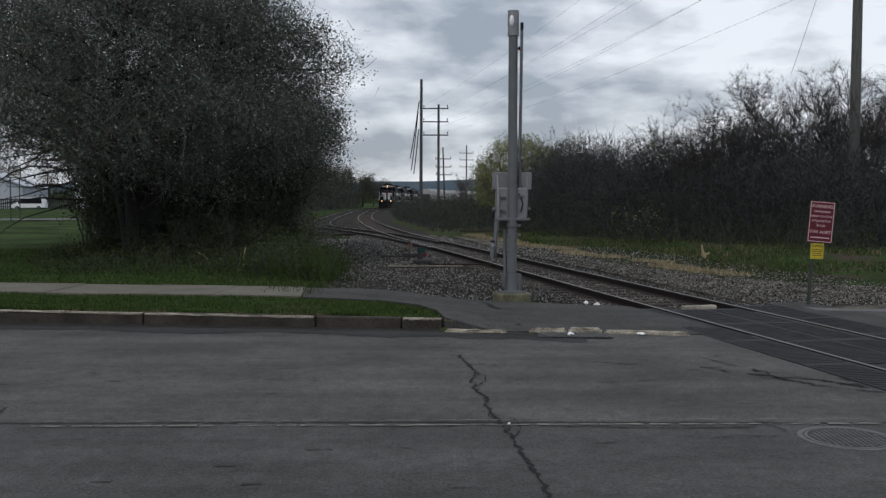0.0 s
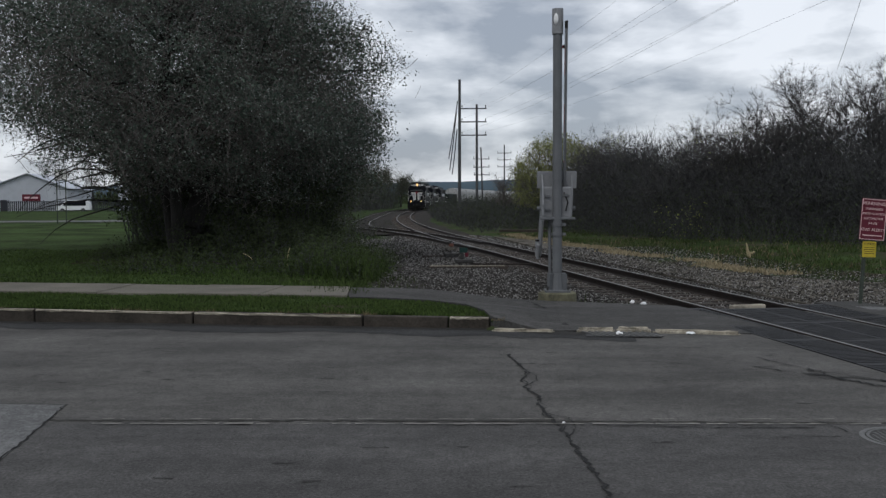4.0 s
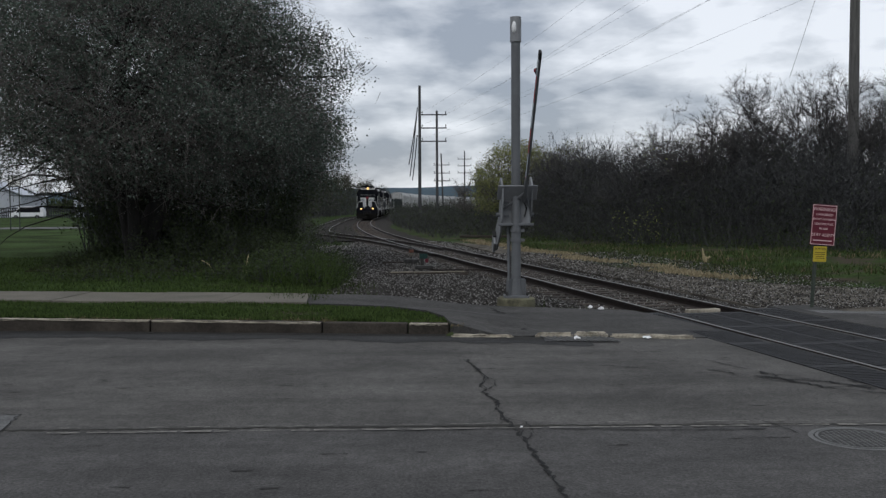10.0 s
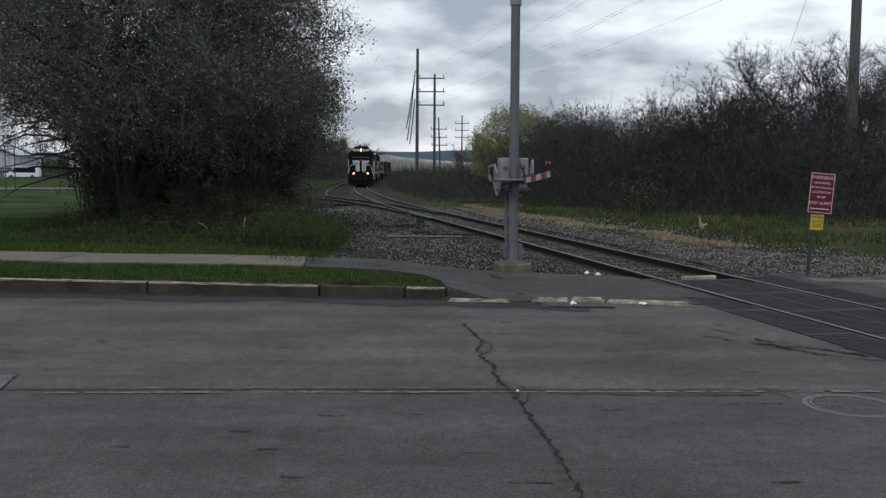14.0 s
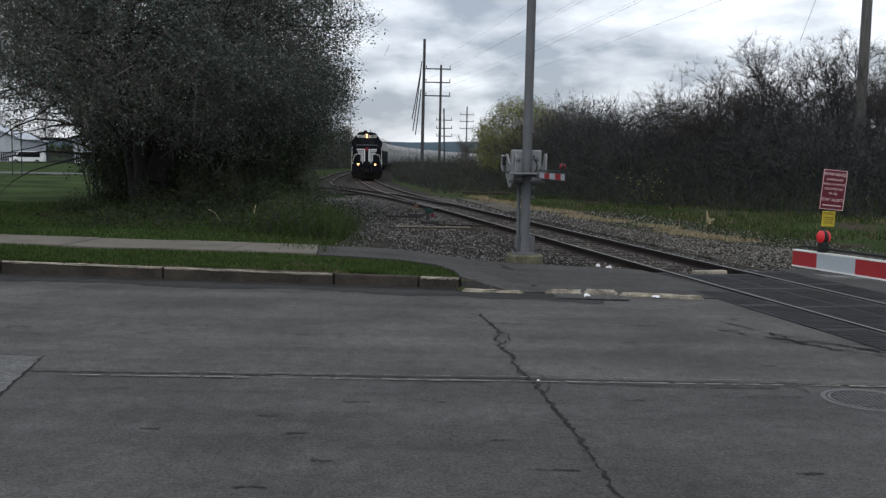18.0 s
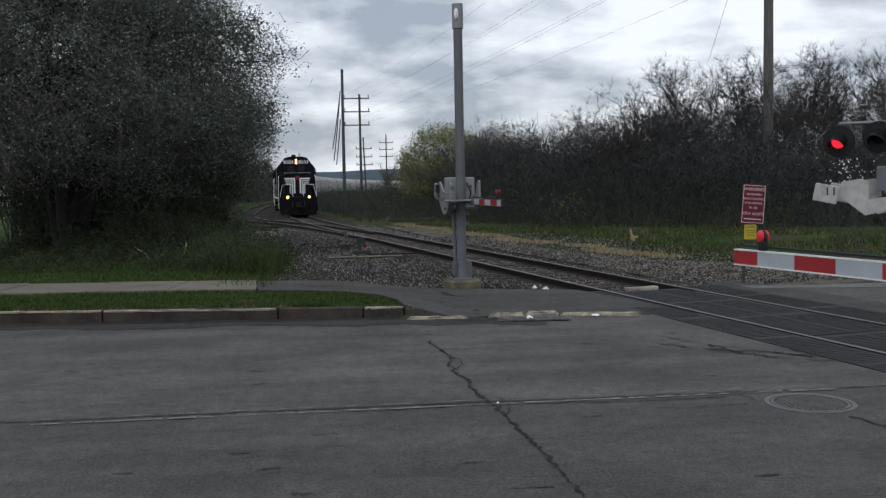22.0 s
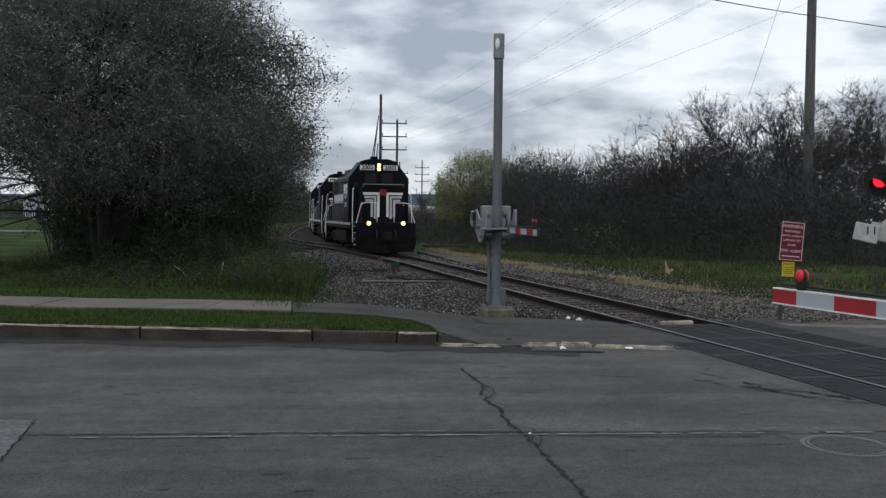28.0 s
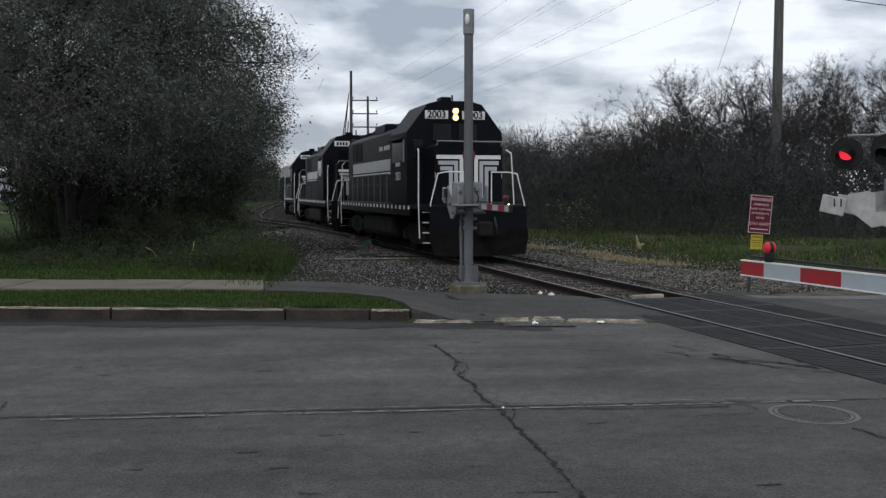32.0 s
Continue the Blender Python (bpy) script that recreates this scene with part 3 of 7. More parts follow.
def ribbon(name, pts, w, z, material, parent=None, seed=1, rough=0.5, wavy=False, jag=0.012, step=0.06):
    """A ragged strip along a line on the road."""
    rng = random.Random(seed)
    P = []
    for (x0, y0), (x1, y1) in zip(pts, pts[1:]):
        n = max(2, int(math.hypot(x1 - x0, y1 - y0) / step))
        P += [(x0 + (x1 - x0) * i / n + rng.gauss(0, jag), y0 + (y1 - y0) * i / n + rng.gauss(0, jag * 0.7)) for i in range(n)]
    P.append(pts[-1])
    if wavy:
        P.sort()
    V, F = [], []
    ph = [rng.uniform(0, 6.28) for _ in range(4)]
    for i, (x, y) in enumerate(P):
        a, b = P[max(i - 1, 0)], P[min(i + 1, len(P) - 1)]
        d = Vector((b[0] - a[0], b[1] - a[1]))
        d = d.normalized() if d.length > 1e-6 else Vector((1, 0))
        if wavy:
            d = Vector((pts[-1][0] - pts[0][0], pts[-1][1] - pts[0][1])).normalized()
        h = w / 2 * (1 + rng.uniform(-rough, rough))
        if wavy:
            h = w / 2 * (1 + rough * (0.5 * math.sin(x * 1.9 + ph[0]) + 0.35 * math.sin(x * 5.3 + ph[1]) + 0.25 * math.sin(x * 13 + ph[2]) + rng.uniform(-0.15, 0.15)))
        V += [(x - d.y * h, y + d.x * h, z), (x + d.y * h, y - d.x * h, z)]
        if i:
            F.append((2 * i - 2, 2 * i - 1, 2 * i + 1, 2 * i))
    return raw(name, V, F, material, parent)


def road_marks():
    main = [(0.20, 11.33), (0.26, 10.9), (0.36, 10.25), (0.30, 9.75), (0.33, 9.3), (0.42, 8.9), (0.40, 8.5), (0.44, 8.15), (0.53, 7.6), (0.60, 6.8), (0.655, 6.3), (0.70, 5.3), (0.78, 4.5), (0.8, 3.2), (0.82, 2.6)]
    ribbon("crack", main, 0.022, 0.0085, M["tar"], road, 1, 0.9, jag=0.014, step=0.05)
    ribbon("crack", main[:9], 0.009, 0.0125, M["tar"], road, 21, 0.9, jag=0.03, step=0.12)
    ribbon("crack", [(0.36, 10.2), (0.47, 10.0), (0.45, 9.7), (0.36, 9.5)], 0.012, 0.0085, M["tar"], road, 2)
    ribbon("crack", [(0.44, 8.2), (0.60, 8.05), (0.66, 7.7), (0.56, 7.4)], 0.010, 0.0085, M["tar"], road, 3)
    ribbon("crack", [(0.21, 11.3), (0.10, 11.35)], 0.02, 0.0085, M["tar"], road, 4)
    ribbon("crack", [(3.05, 11.35), (3.3, 10.75), (3.55, 10.3), (4.0, 9.75), (4.6, 9.25), (5.4, 8.8)], 0.014, 0.0085, M["tar"], road, 5, 0.9)
    ribbon("crack", [(3.3, 10.2), (3.6, 9.95), (3.9, 9.85), (4.3, 9.4)], 0.045, 0.0085, M["tar"], road, 6, 0.95, jag=0.04)
    ribbon("crack", [(4.2, 9.9), (4.7, 9.2), (5.2, 8.5), (5.8, 7.9)], 0.03, 0.0085, M["tar"], road, 7, 0.9)
    ribbon("crack", [(2.9, 10.6), (3.3, 10.1), (3.7, 9.7), (4.1, 9.3), (4.7, 9.0)], 0.018, 0.0085, M["tar"], road, 15, 0.95, jag=0.03)
    ribbon("crack", [(3.5, 10.4), (3.55, 9.9), (3.9, 9.5), (4.4, 9.6), (5.0, 9.15)], 0.03, 0.0105, M["tar"], road, 16, 0.95, jag=0.04)
    ribbon("crack", [(1.6, 10.9), (1.9, 10.85), (2.3, 10.6)], 0.014, 0.0085, M["tar"], road, 17, 0.95)
    ribbon("crack", [(2.62, 8.1), (2.75, 7.85), (2.8, 7.6)], 0.012, 0.0085, M["tar"], road, 8)
    ribbon("crack", [(3.3, 6.9), (3.45, 6.4), (3.4, 5.9)], 0.03, 0.0085, M["tar"], road, 9)
    ribbon("crack", [(0.9, 7.78), (1.8, 7.72), (2.6, 7.75)], 0.02, 0.0085, M["tar"], road, 10)
    ribbon("joint", [(-14, 7.8), (-3.5, 7.86), (0.4, 7.93), (3.0, 7.92), (12, 8.1)], 0.034, 0.0042, M["seamdark"], road, 11, 0.8)
    rng = random.Random(8)
    x = -3.4
    while x < 3.4:
        w = rng.uniform(0.12, 0.8)
        y = 7.80 + 0.022 * x
        ribbon("old_paint", [(x, y), (x + w, y + 0.02 * w)], rng.uniform(0.014, 0.034), 0.0125, M["seam"], road, int(x * 100) + 900, 0.9, jag=0.006)
        if rng.random() < 0.65:
            ribbon("old_paint", [(x, y + 0.17), (x + w * 0.8, y + 0.17)], 0.012, 0.0125, M["seam"], road, int(x * 100) + 2900, 0.9)
        x += w + rng.uniform(0.0, 0.07)
    bm = bmesh.new()
    bm.faces.new([bm.verts.new((*p, 0.005)) for p in ((-3.55, 6.3), (-3.95, 8.45), (-9.0, 8.6), (-9.0, 5.6), (-3.9, 5.7))])
    part("patch", bm, M["patch"], road, "paler concrete road patch")
    ribbon("crack", [(-3.4, 5.0), (-3.55, 6.3), (-3.95, 8.45), (-5.0, 8.5)], 0.014, 0.007, M["tar"], road, 14)
    # damp gutter line; the inner strip's dark colour also paints the kerb's shade
    ribbon("gutter_dirt", [R(a, -0.16 + float(kerb_line(a))) for a in range(-22, 3)], 0.2, 0.009, M["gutter"], road, 40, 0.5, True)
    ribbon("damp_patch", [R(a * 0.5, -0.40 + float(kerb_line(a * 0.5)) + 0.1 * math.sin(a * 1.1)) for a in range(-44, 5)], 0.7, 0.0045, M["damp"], road, 140, 0.3, True)
    for n in range(90):
        x, y = rng.uniform(-6, 3.5), rng.choice((rng.uniform(4.6, 7.6), rng.uniform(8.6, 12.4), rng.uniform(9.5, 12.0)))
        l = rng.uniform(0.03, 0.26)
        ribbon("scuff", [(x, y), (x + l, y + rng.uniform(-0.02, 0.02))], rng.uniform(0.008, 0.03), 0.0042, M["scuff"], road, 70 + n, 0.95, step=0.03)


road_marks()


def apron_cracks():
    """Dark open joints across the asphalt footpath."""
    for pts, w, z, seed in (([(0.75, 17.0), (0.95, 16.0), (1.1, 15.0)], 0.05, 0.043, 301), ([(1.1, 15.0), (1.18, 14.45)], 0.05, 0.038, 302), ([(1.18, 14.45), (1.14, 13.9)], 0.06, 0.027, 303), ([(1.1, 15.0), (0.6, 15.2)], 0.025, 0.044, 304)):
        ribbon("crack", pts, w, z, M["tar"], bpy.data.objects["pavement_asphalt"], seed, 0.8, jag=0.02, step=0.1)


apron_cracks()


def manhole():
    ob = thing("manhole_cover", (3.22, 7.42, 0), "round cast-iron manhole cover with a pale worn ring", "manhole cover")

    def hoop(r0, r1, z):
        bm = bmesh.new()
        n = 56
        v = [[bm.verts.new((r * math.cos(t), r * math.sin(t), zz)) for t in np.linspace(0, 2 * math.pi, n, endpoint=False)] for r, zz in ((r0, -0.02), (r0, z), (r1, z), (r1, -0.02))]
        for a, b in zip(v, v[1:]):
            for i in range(n):
                j = (i + 1) % n
                bm.faces.new((a[i], a[j], b[j], b[i]))
        return bm
    part("ring", hoop(0.335, 0.375, 0.006), M["ironring"], ob)
    part("inner_ring", hoop(0.300, 0.322, 0.008), M["ironring"], ob)
    bm = bmesh.new()
    rod(bm, (0, 0, -0.02), (0, 0, 0.002), 0.336, seg=40)
    part("lid", bm, M["iron"], ob)
    bm = bmesh.new()
    for i in range(-7, 8):
        for j in range(-7, 8):
            if math.hypot(i, j) * 0.042 < 0.275:
                box(bm, (0.022, 0.022, 0.007), (i * 0.042, j * 0.042, 0.004), Matrix.Rotation(0.5, 3, "Z"))
    part("tread", bm, M["ironring"], ob)


manhole()


def drain():
    ob = thing("storm_drain", R3(1.85, -0.28, 0.008), "cast-iron drain grate with slanted bars in the gutter", "drain", turn=ROAD_TURN)
    # thin black plate painted as the shade inside the drain opening
    bm = bmesh.new()
    box(bm, (1.0, 0.44, 0.006), (0, 0, 0.004))
    part("pit", bm, M["black"], ob)
    for n in range(10):
        bm = bmesh.new()
        box(bm, (0.026, 0.50, 0.014), (-0.42 + n * 0.092, 0, 0.014), Matrix.Rotation(0.5, 3, "Z"), bevel=0.004)
        part("bar", bm, M["ironring"], ob)


drain()


def band(name, s0, s1, offs, z, material, label, category, kind="structure", lateral_fn=None):
    """A bed along the line; offs: list of (offset, height)."""
    ss = np.arange(s0, s1 + 0.01, 1.0)
    V, F = [], []
    k = len(offs)
    for i, s in enumerate(ss):
        base = lateral_fn(s) if lateral_fn else 0.0
        for o, h in offs:
            x, y, _ = track(s, base + o)
            V.append((x, y, z + h + grade(s)))
        if i:
            F += [((i - 1) * k + j, (i - 1) * k + j + 1, i * k + j + 1, i * k + j) for j in range(k - 1)]
    ob = raw(name, V, F, material)
    return tagged(ob, label, category, kind=kind)


S_ROAD = 19.3   # where the line leaves the crossing's asphalt


def crossing_panels():
    """Moulded rubber panels laid end to end between and beside the rails, on dark bedding."""
    band("crossing_bed", 3.0, S_ROAD, ((-1.80, -0.14), (-1.78, -0.02), (1.78, -0.02), (1.80, -0.14)), 0.0, M["tar"], "dark bedding under the crossing panels", "crossing")
    root = new("crossing_surface")
    tagged(root, "black ribbed rubber panels of the level crossing", "crossing", kind="structure")
    rng = random.Random(33)
    for o0, o1, s_end in ((-1.46, -0.84, S_ROAD + 0.15), (-0.655, 0.655, S_ROAD), (0.84, 1.52, S_ROAD + 0.4)):
        bm = bmesh.new()
        w = o1 - o0
        box(bm, (w, 1.812, 0.08), (0, 0, -0.04), bevel=0.006)
        n = int(1.7 / 0.09)
        for k in range(n):
            for c in range(2 if w > 1 else 1):
                ww = w / (2 if w > 1 else 1) - 0.08
                box(bm, (ww, 0.05, 0.004), (-w / 2 + 0.04 + ww / 2 + c * (ww + 0.08), -0.85 + k * 0.09 + 0.045, 0.003))
        me = mesh_of("panel", bm, M["crossing"])
        s = s_end - 0.9
        while s > 3.5:
            x, y, h = track(s, (o0 + o1) / 2)
            p = new("panel", me)
            p.parent = root
            p.matrix_basis = pose(x, y, 0.010 + rng.uniform(-0.004, 0.004), rng.uniform(-0.2, 0.2), rng.uniform(-0.3, 0.3), math.degrees(h) - 90)
            s -= 1.82
    band("crossing_edge", 3.0, S_ROAD + 0.9, ((1.56, -0.05), (1.57, 0.006), (2.4, 0.010), (2.45, -0.1)), 0.0, M["path"], "dark asphalt strip beside the crossing panels", "crossing")


crossing_panels()
band("ballast_bed", S_ROAD - 0.2, 420, ((-3.6, -0.30), (-2.2, -0.15), (-1.3, -0.12), (0, -0.13), (1.3, -0.12), (2.2, -0.15), (3.8, -0.28)), -0.03, M["ballast"], "grey crushed-stone ballast bed under the track", "ballast")
band("ballast_bed", 60, 420, ((-3.2, -0.4), (-2.0, -0.08), (2.0, -0.08), (2.4, -0.4)), -0.04, M["ballast"], "grey crushed-stone ballast bed under the side track", "ballast", lateral_fn=branch)
sheet("gravel_yard", [track(19.8, 1.9)[:2], (7.4, 16.2), (12, 16.6), (20, 20.5), (11, 21.5), (7.6, 24.5), (5.6, 30), (4.6, 37), (3.6, 46), track(56, 3.0)[:2], track(40, 2.2)[:2]],
      lambda x, y: max(float(ground_z(x, y)) + 0.03, -0.12), M["gravel"], "loose pale gravel beside the track", "gravel", 0.3, 1.0)
sheet("gravel_yard", [track(20.0, -1.9)[:2], (0.9, 17.1), (-0.9, 17.8), (-2.4, 18.1), (-2.6, 22), (-3.6, 27), (-4.6, 34), (-6.0, 44), track(50, -3.5)[:2], track(36, -2.2)[:2]],
      lambda x, y: max(float(ground_z(x, y)) + 0.03, -0.13), M["ballast"], "loose grey gravel between footpath and track", "gravel", 0.3, 1.0)
slab("road_shoulder", [(6.35, 16.6), (7.2, 16.2), (12.5, 16.4), (22, 15.8), (22, 13), R(6.3, 3.0)], -0.2, 0.012, M["edge"])
tagged(bpy.data.objects["road_shoulder"], "pale grey asphalt shoulder beside the crossing", "road", kind="structure")

RAIL = [(-0.036, 0.0), (0.036, 0.0), (0.036, -0.035), (0.010, -0.045), (0.010, -0.13), (0.07, -0.15), (0.07, -0.16), (-0.07, -0.16), (-0.07, -0.15), (-0.010, -0.13), (-0.010, -0.045), (-0.036, -0.035)]


def rail(name, s0, s1, off_fn, label):
    ss = np.concatenate([np.arange(s0, min(s1, 130), 1.0), np.arange(130, s1, 4.0)]) if s1 > 130 else np.arange(s0, s1 + 0.01, 1.0)
    top, web = [], []
    Ft, Fw = [], []
    k = len(RAIL)
    for i, s in enumerate(ss):
        o = off_fn(s)
        for n, (dx, dz) in enumerate(RAIL):
            x, y, _ = track(s, o + dx)
            web.append((x, y, 0.02 + dz - 0.002 + grade(s)))
        for dx, dz in ((-0.034, -0.006), (-0.021, 0.0), (0.021, 0.0), (0.034, -0.006)):
            x, y, _ = track(s, o + dx)
            top.append((x, y, 0.02 + dz + 0.001 + grade(s)))
        if i:
            Fw += [((i - 1) * k + j, (i - 1) * k + (j + 1) % k, i * k + (j + 1) % k, i * k + j) for j in range(k)]
            Ft += [((i - 1) * 4 + j, (i - 1) * 4 + j + 1, i * 4 + j + 1, i * 4 + j) for j in range(3)]
    ob = raw("rail", web, Fw, M["rust"])
    tagged(ob, label, "rail", "rails")
    raw("running_surface", top, Ft, M["rail"], ob)
    return ob


G = 0.7525
rail("rail", 2.0, 560, lambda s: -G, "long steel rail with a shiny head and rusty web")
rail("rail", 2.0, 560, lambda s: G, "long steel rail with a shiny head and rusty web")
rail("rail", 41.0, 400, lambda s: branch(s) - G, "rusty steel rail of the side track")
rail("rail", 46.0, 400, lambda s: branch(s) + G, "rusty steel rail of the side track")


def sleepers():
    root = new("sleepers")
    tagged(root, "dark weathered wooden sleepers half sunk in ballast", "sleepers", kind="structure")
    bm = bmesh.new()
    box(bm, (2.6, 0.23, 0.16), bevel=0.012)
    me = mesh_of("sleeper", bm, M["tie"])
    rng = random.Random(2)
    n = 0
    s = S_ROAD + 0.9
    while s < 130:
        for off in ([0.0] if s < 61 else [0.0, branch(s)]):
            x, y, h = track(s, off)
            ob = new("sleeper", me)
            ob.parent = root
            wide = 1.0 if off else (1.0 + 0.5 * smooth(s, 36, 56) if s < 61 else 1.0)
            ob.matrix_basis = pose(x, y, -0.215 + grade(s) + rng.uniform(-0.006, 0.006), 0, 0, math.degrees(h) - 90 + rng.uniform(-1.2, 1.2)) @ Matrix.Diagonal((wide, 1, 1, 1))
        s += 0.56 if s < 80 else 0.8
    return root


# ---- plants ----
def seg_mesh(name, P, Q, r1, r2, material, parent=None, sides=3):
    P, Q = np.asarray(P, float), np.asarray(Q, float)
    d = Q - P
    d /= np.maximum(np.linalg.norm(d, axis=1, keepdims=True), 1e-9)
    ref = np.where(np.abs(d[:, 2:3]) > 0.9, [[1.0, 0, 0]], [[0, 0, 1.0]])
    u = np.cross(d, ref)
    u /= np.linalg.norm(u, axis=1, keepdims=True)
    v = np.cross(d, u)
    rings = []
    for B, r in ((P, r1), (Q, r2)):
        for k in range(sides):
            t = 2 * math.pi * k / sides
            rings.append(B + (u * math.cos(t) + v * math.sin(t)) * np.asarray(r)[:, None])
    V = np.stack(rings, 1)
    n = len(P)
    base = np.arange(n)[:, None, None] * 2 * sides
    f = np.array([[k, (k + 1) % sides, sides + (k + 1) % sides, sides + k] for k in range(sides)])
    return arrays(name, V.reshape(-1, 3), (base + f[None]).ravel(), 4, material, parent)


def leaf_mesh(name, P, size, material, parent=None, rng=None, up=0.3):
    """Small pointed leaves, each turned its own way."""
    rng = rng or np.random.default_rng(1)
    P = np.asarray(P, float)
    n = len(P)
    a = rng.normal(size=(n, 3))
    a /= np.linalg.norm(a, axis=1, keepdims=True)
    b = rng.normal(size=(n, 3)) + [0, 0, up]
    b = np.cross(a, b)
    b /= np.maximum(np.linalg.norm(b, axis=1, keepdims=True), 1e-9)
    s = (size * rng.uniform(0.55, 1.35, n))[:, None]
    V = np.stack([P - a * s * 0.5, P + b * s * 0.27, P + a * s * 0.5, P - b * s * 0.27], 1)
    return arrays(name, V.reshape(-1, 3), np.arange(4 * n), 4, material, parent)


def grow(rng, starts, dirs, length, r, steps, wander, gravity):
    """Bent stems: P, Q, r1, r2 of all pieces, and the points along them."""
    P, Q, A, B, pts = [], [], [], [], []
    p, d = np.array(starts, float), np.array(dirs, float)
    for k in range(steps):
        d = d + rng.normal(size=d.shape) * wander + [0, 0, gravity]
        d /= np.linalg.norm(d, axis=1, keepdims=True)
        q = p + d * (np.asarray(length) / steps)[:, None]
        P.append(p), Q.append(q)
        A.append(np.full(len(p), r * (1 - k / steps * 0.85)))
        B.append(np.full(len(p), r * (1 - (k + 1) / steps * 0.85)))
        pts.append((q, d))
        p = q
    return [np.concatenate(v) for v in (P, Q, A, B)], pts


def big_tree(name, at, height, radius, seed, label, leaves, twigs, droop=-0.10, leafsize=0.085, leafmat="leaf", trunk_r=0.33, low=1.2, buds=0.25, dome=None, shell=0, left_cut=-99.0, left_low=0.0, thin_left=1.0, hollow=0.0, trunk_x=0.0):
    rng = np.random.default_rng(seed)
    root = thing(name, at, label, "tree")
    bm = bmesh.new()
    n_stem = 3
    tops = []
    for k in range(n_stem):
        t = k * 2.2 + 0.4
        p = Vector((trunk_x + 0.22 * math.cos(t) * (k > 0), 0.22 * math.sin(t) * (k > 0), -0.15))
        d = Vector((0.22 * math.cos(t), 0.22 * math.sin(t), 1)).normalized()
        r = trunk_r * (1.0 if k == 0 else 0.55)
        for i in range(7):
            q = p + d * height * 0.62 / 7
            rod(bm, p, q, r, r * 0.84, 9, False)
            r *= 0.84
            d = (d + Vector(rng.normal(size=3) * 0.10)).normalized()
            p = q
            if i > 0:
                tops.append((q.copy(), d.copy(), r))
    part("trunk", bm, M["bark"], root, smooth=True)
    # limbs from the stems
    n = 90
    pick = rng.integers(0, len(tops), n)
    st = np.array([tops[i][0] for i in pick])
    az = rng.uniform(0, 2 * math.pi, n)
    el = rng.uniform(0.1, 1.0, n)
    di = np.stack([np.cos(az) * np.cos(el), np.sin(az) * np.cos(el), np.sin(el)], 1)
    reach = radius * rng.uniform(0.55, 0.95, n) * (0.65 + 0.35 * np.cos(el))
    seg, pts = grow(rng, st, di, reach, 0.055, 7, 0.16, droop * 0.5)
    if dome:
        q = seg[1]
        fit_in = (q[:, 0] ** 2 + q[:, 1] ** 2) / radius ** 2 + (np.maximum(q[:, 2] - dome[0], 0) / dome[1]) ** 2 < 0.95
        seg = [v[fit_in] for v in seg]
    tagged(seg_mesh("branchwork", *seg, M["bark"], root, 5), kind="stuff")
    # twigs along the limbs
    P = np.concatenate([q for q, _ in pts[2:]])
    D = np.concatenate([d for _, d in pts[2:]])
    pick = rng.integers(0, len(P), twigs)
    d = D[pick] * 0.6 + rng.normal(size=(twigs, 3)) * 0.75
    d /= np.linalg.norm(d, axis=1, keepdims=True)
    seg2, pts2 = grow(rng, P[pick] + rng.normal(size=(twigs, 3)) * 0.15, d, rng.uniform(0.5, 1.9, twigs), 0.009, 4, 0.28, droop)
    if shell:
        # fine outer twigs all round the crown
        v = rng.normal(size=(shell, 3))
        v /= np.linalg.norm(v, axis=1, keepdims=True)
        zc, rz = dome
        v *= (rng.uniform(0.62, 0.98, shell))[:, None]
        st = np.column_stack([v[:, 0] * radius, v[:, 1] * radius, zc + np.where(v[:, 2] > 0, v[:, 2] * rz, v[:, 2] * (zc - low * 0.6))])
        d = v * [0.5, 0.5, 0.25] + rng.normal(size=(shell, 3)) * 0.5
        d /= np.linalg.norm(d, axis=1, keepdims=True)
        s3, p3 = grow(rng, st, d, rng.uniform(0.5, 1.5, shell), 0.008, 4, 0.25, droop)
        seg2 = [np.concatenate(q) for q in zip(seg2, s3)]
        pts2 = pts2 + p3

    def inside(q):
        side = np.clip((left_cut + 2.2 - q[:, 0]) / 3.6, 0, 1)
        rag = 0.35 * np.sin(q[:, 0] * 2.3 + q[:, 1]) + 0.3 * np.sin(q[:, 0] * 5.1 - q[:, 1] * 2.2)
        keep = q[:, 2] > 0.3 + low * 0.3 + left_low * 0.75 * side + rag + np.abs(rng.normal(size=len(q))) * 0.9 - 0.6
        keep &= (q[:, 0] > left_cut - 2.0) | (q[:, 2] > 4.4) | (rng.random(len(q)) < thin_left * 0.5)
        keep &= (q[:, 0] > left_cut - 1.6) | (q[:, 2] > 6.0) | (rng.random(len(q)) < thin_left)
        if dome:
            zc, rz = dome
            f = (q[:, 0] ** 2 + q[:, 1] ** 2) / radius ** 2 + (np.maximum(q[:, 2] - zc, 0) / rz) ** 2
            keep &= f < 0.95 + np.abs(rng.normal(size=len(q))) * 0.15 + 0.07 * np.sin(q[:, 2] * 2.1 + q[:, 0]) + 0.06 * np.sin(q[:, 0] * 2.7 - q[:, 2])
        return keep

    def open_under(q, share):
        """The crown is thin low down round the trunk."""
        low_mid = (1 - smooth(q[:, 2], 3.4, 6.6)) * (1 - smooth(np.abs(q[:, 0] + 0.4), 2.6, 5.2))
        return rng.random(len(q)) > share * low_mid

    ok = inside(seg2[1]) & open_under(seg2[1], hollow * 0.5)
    tagged(seg_mesh("twig_mass", *[v[ok] for v in seg2], M["twig"], root, 3), kind="stuff")
    Q = np.concatenate([q for q, _ in pts2])
    c = rng.integers(0, len(Q), leaves)
    L = Q[c] + rng.normal(size=(leaves, 3)) * 0.11
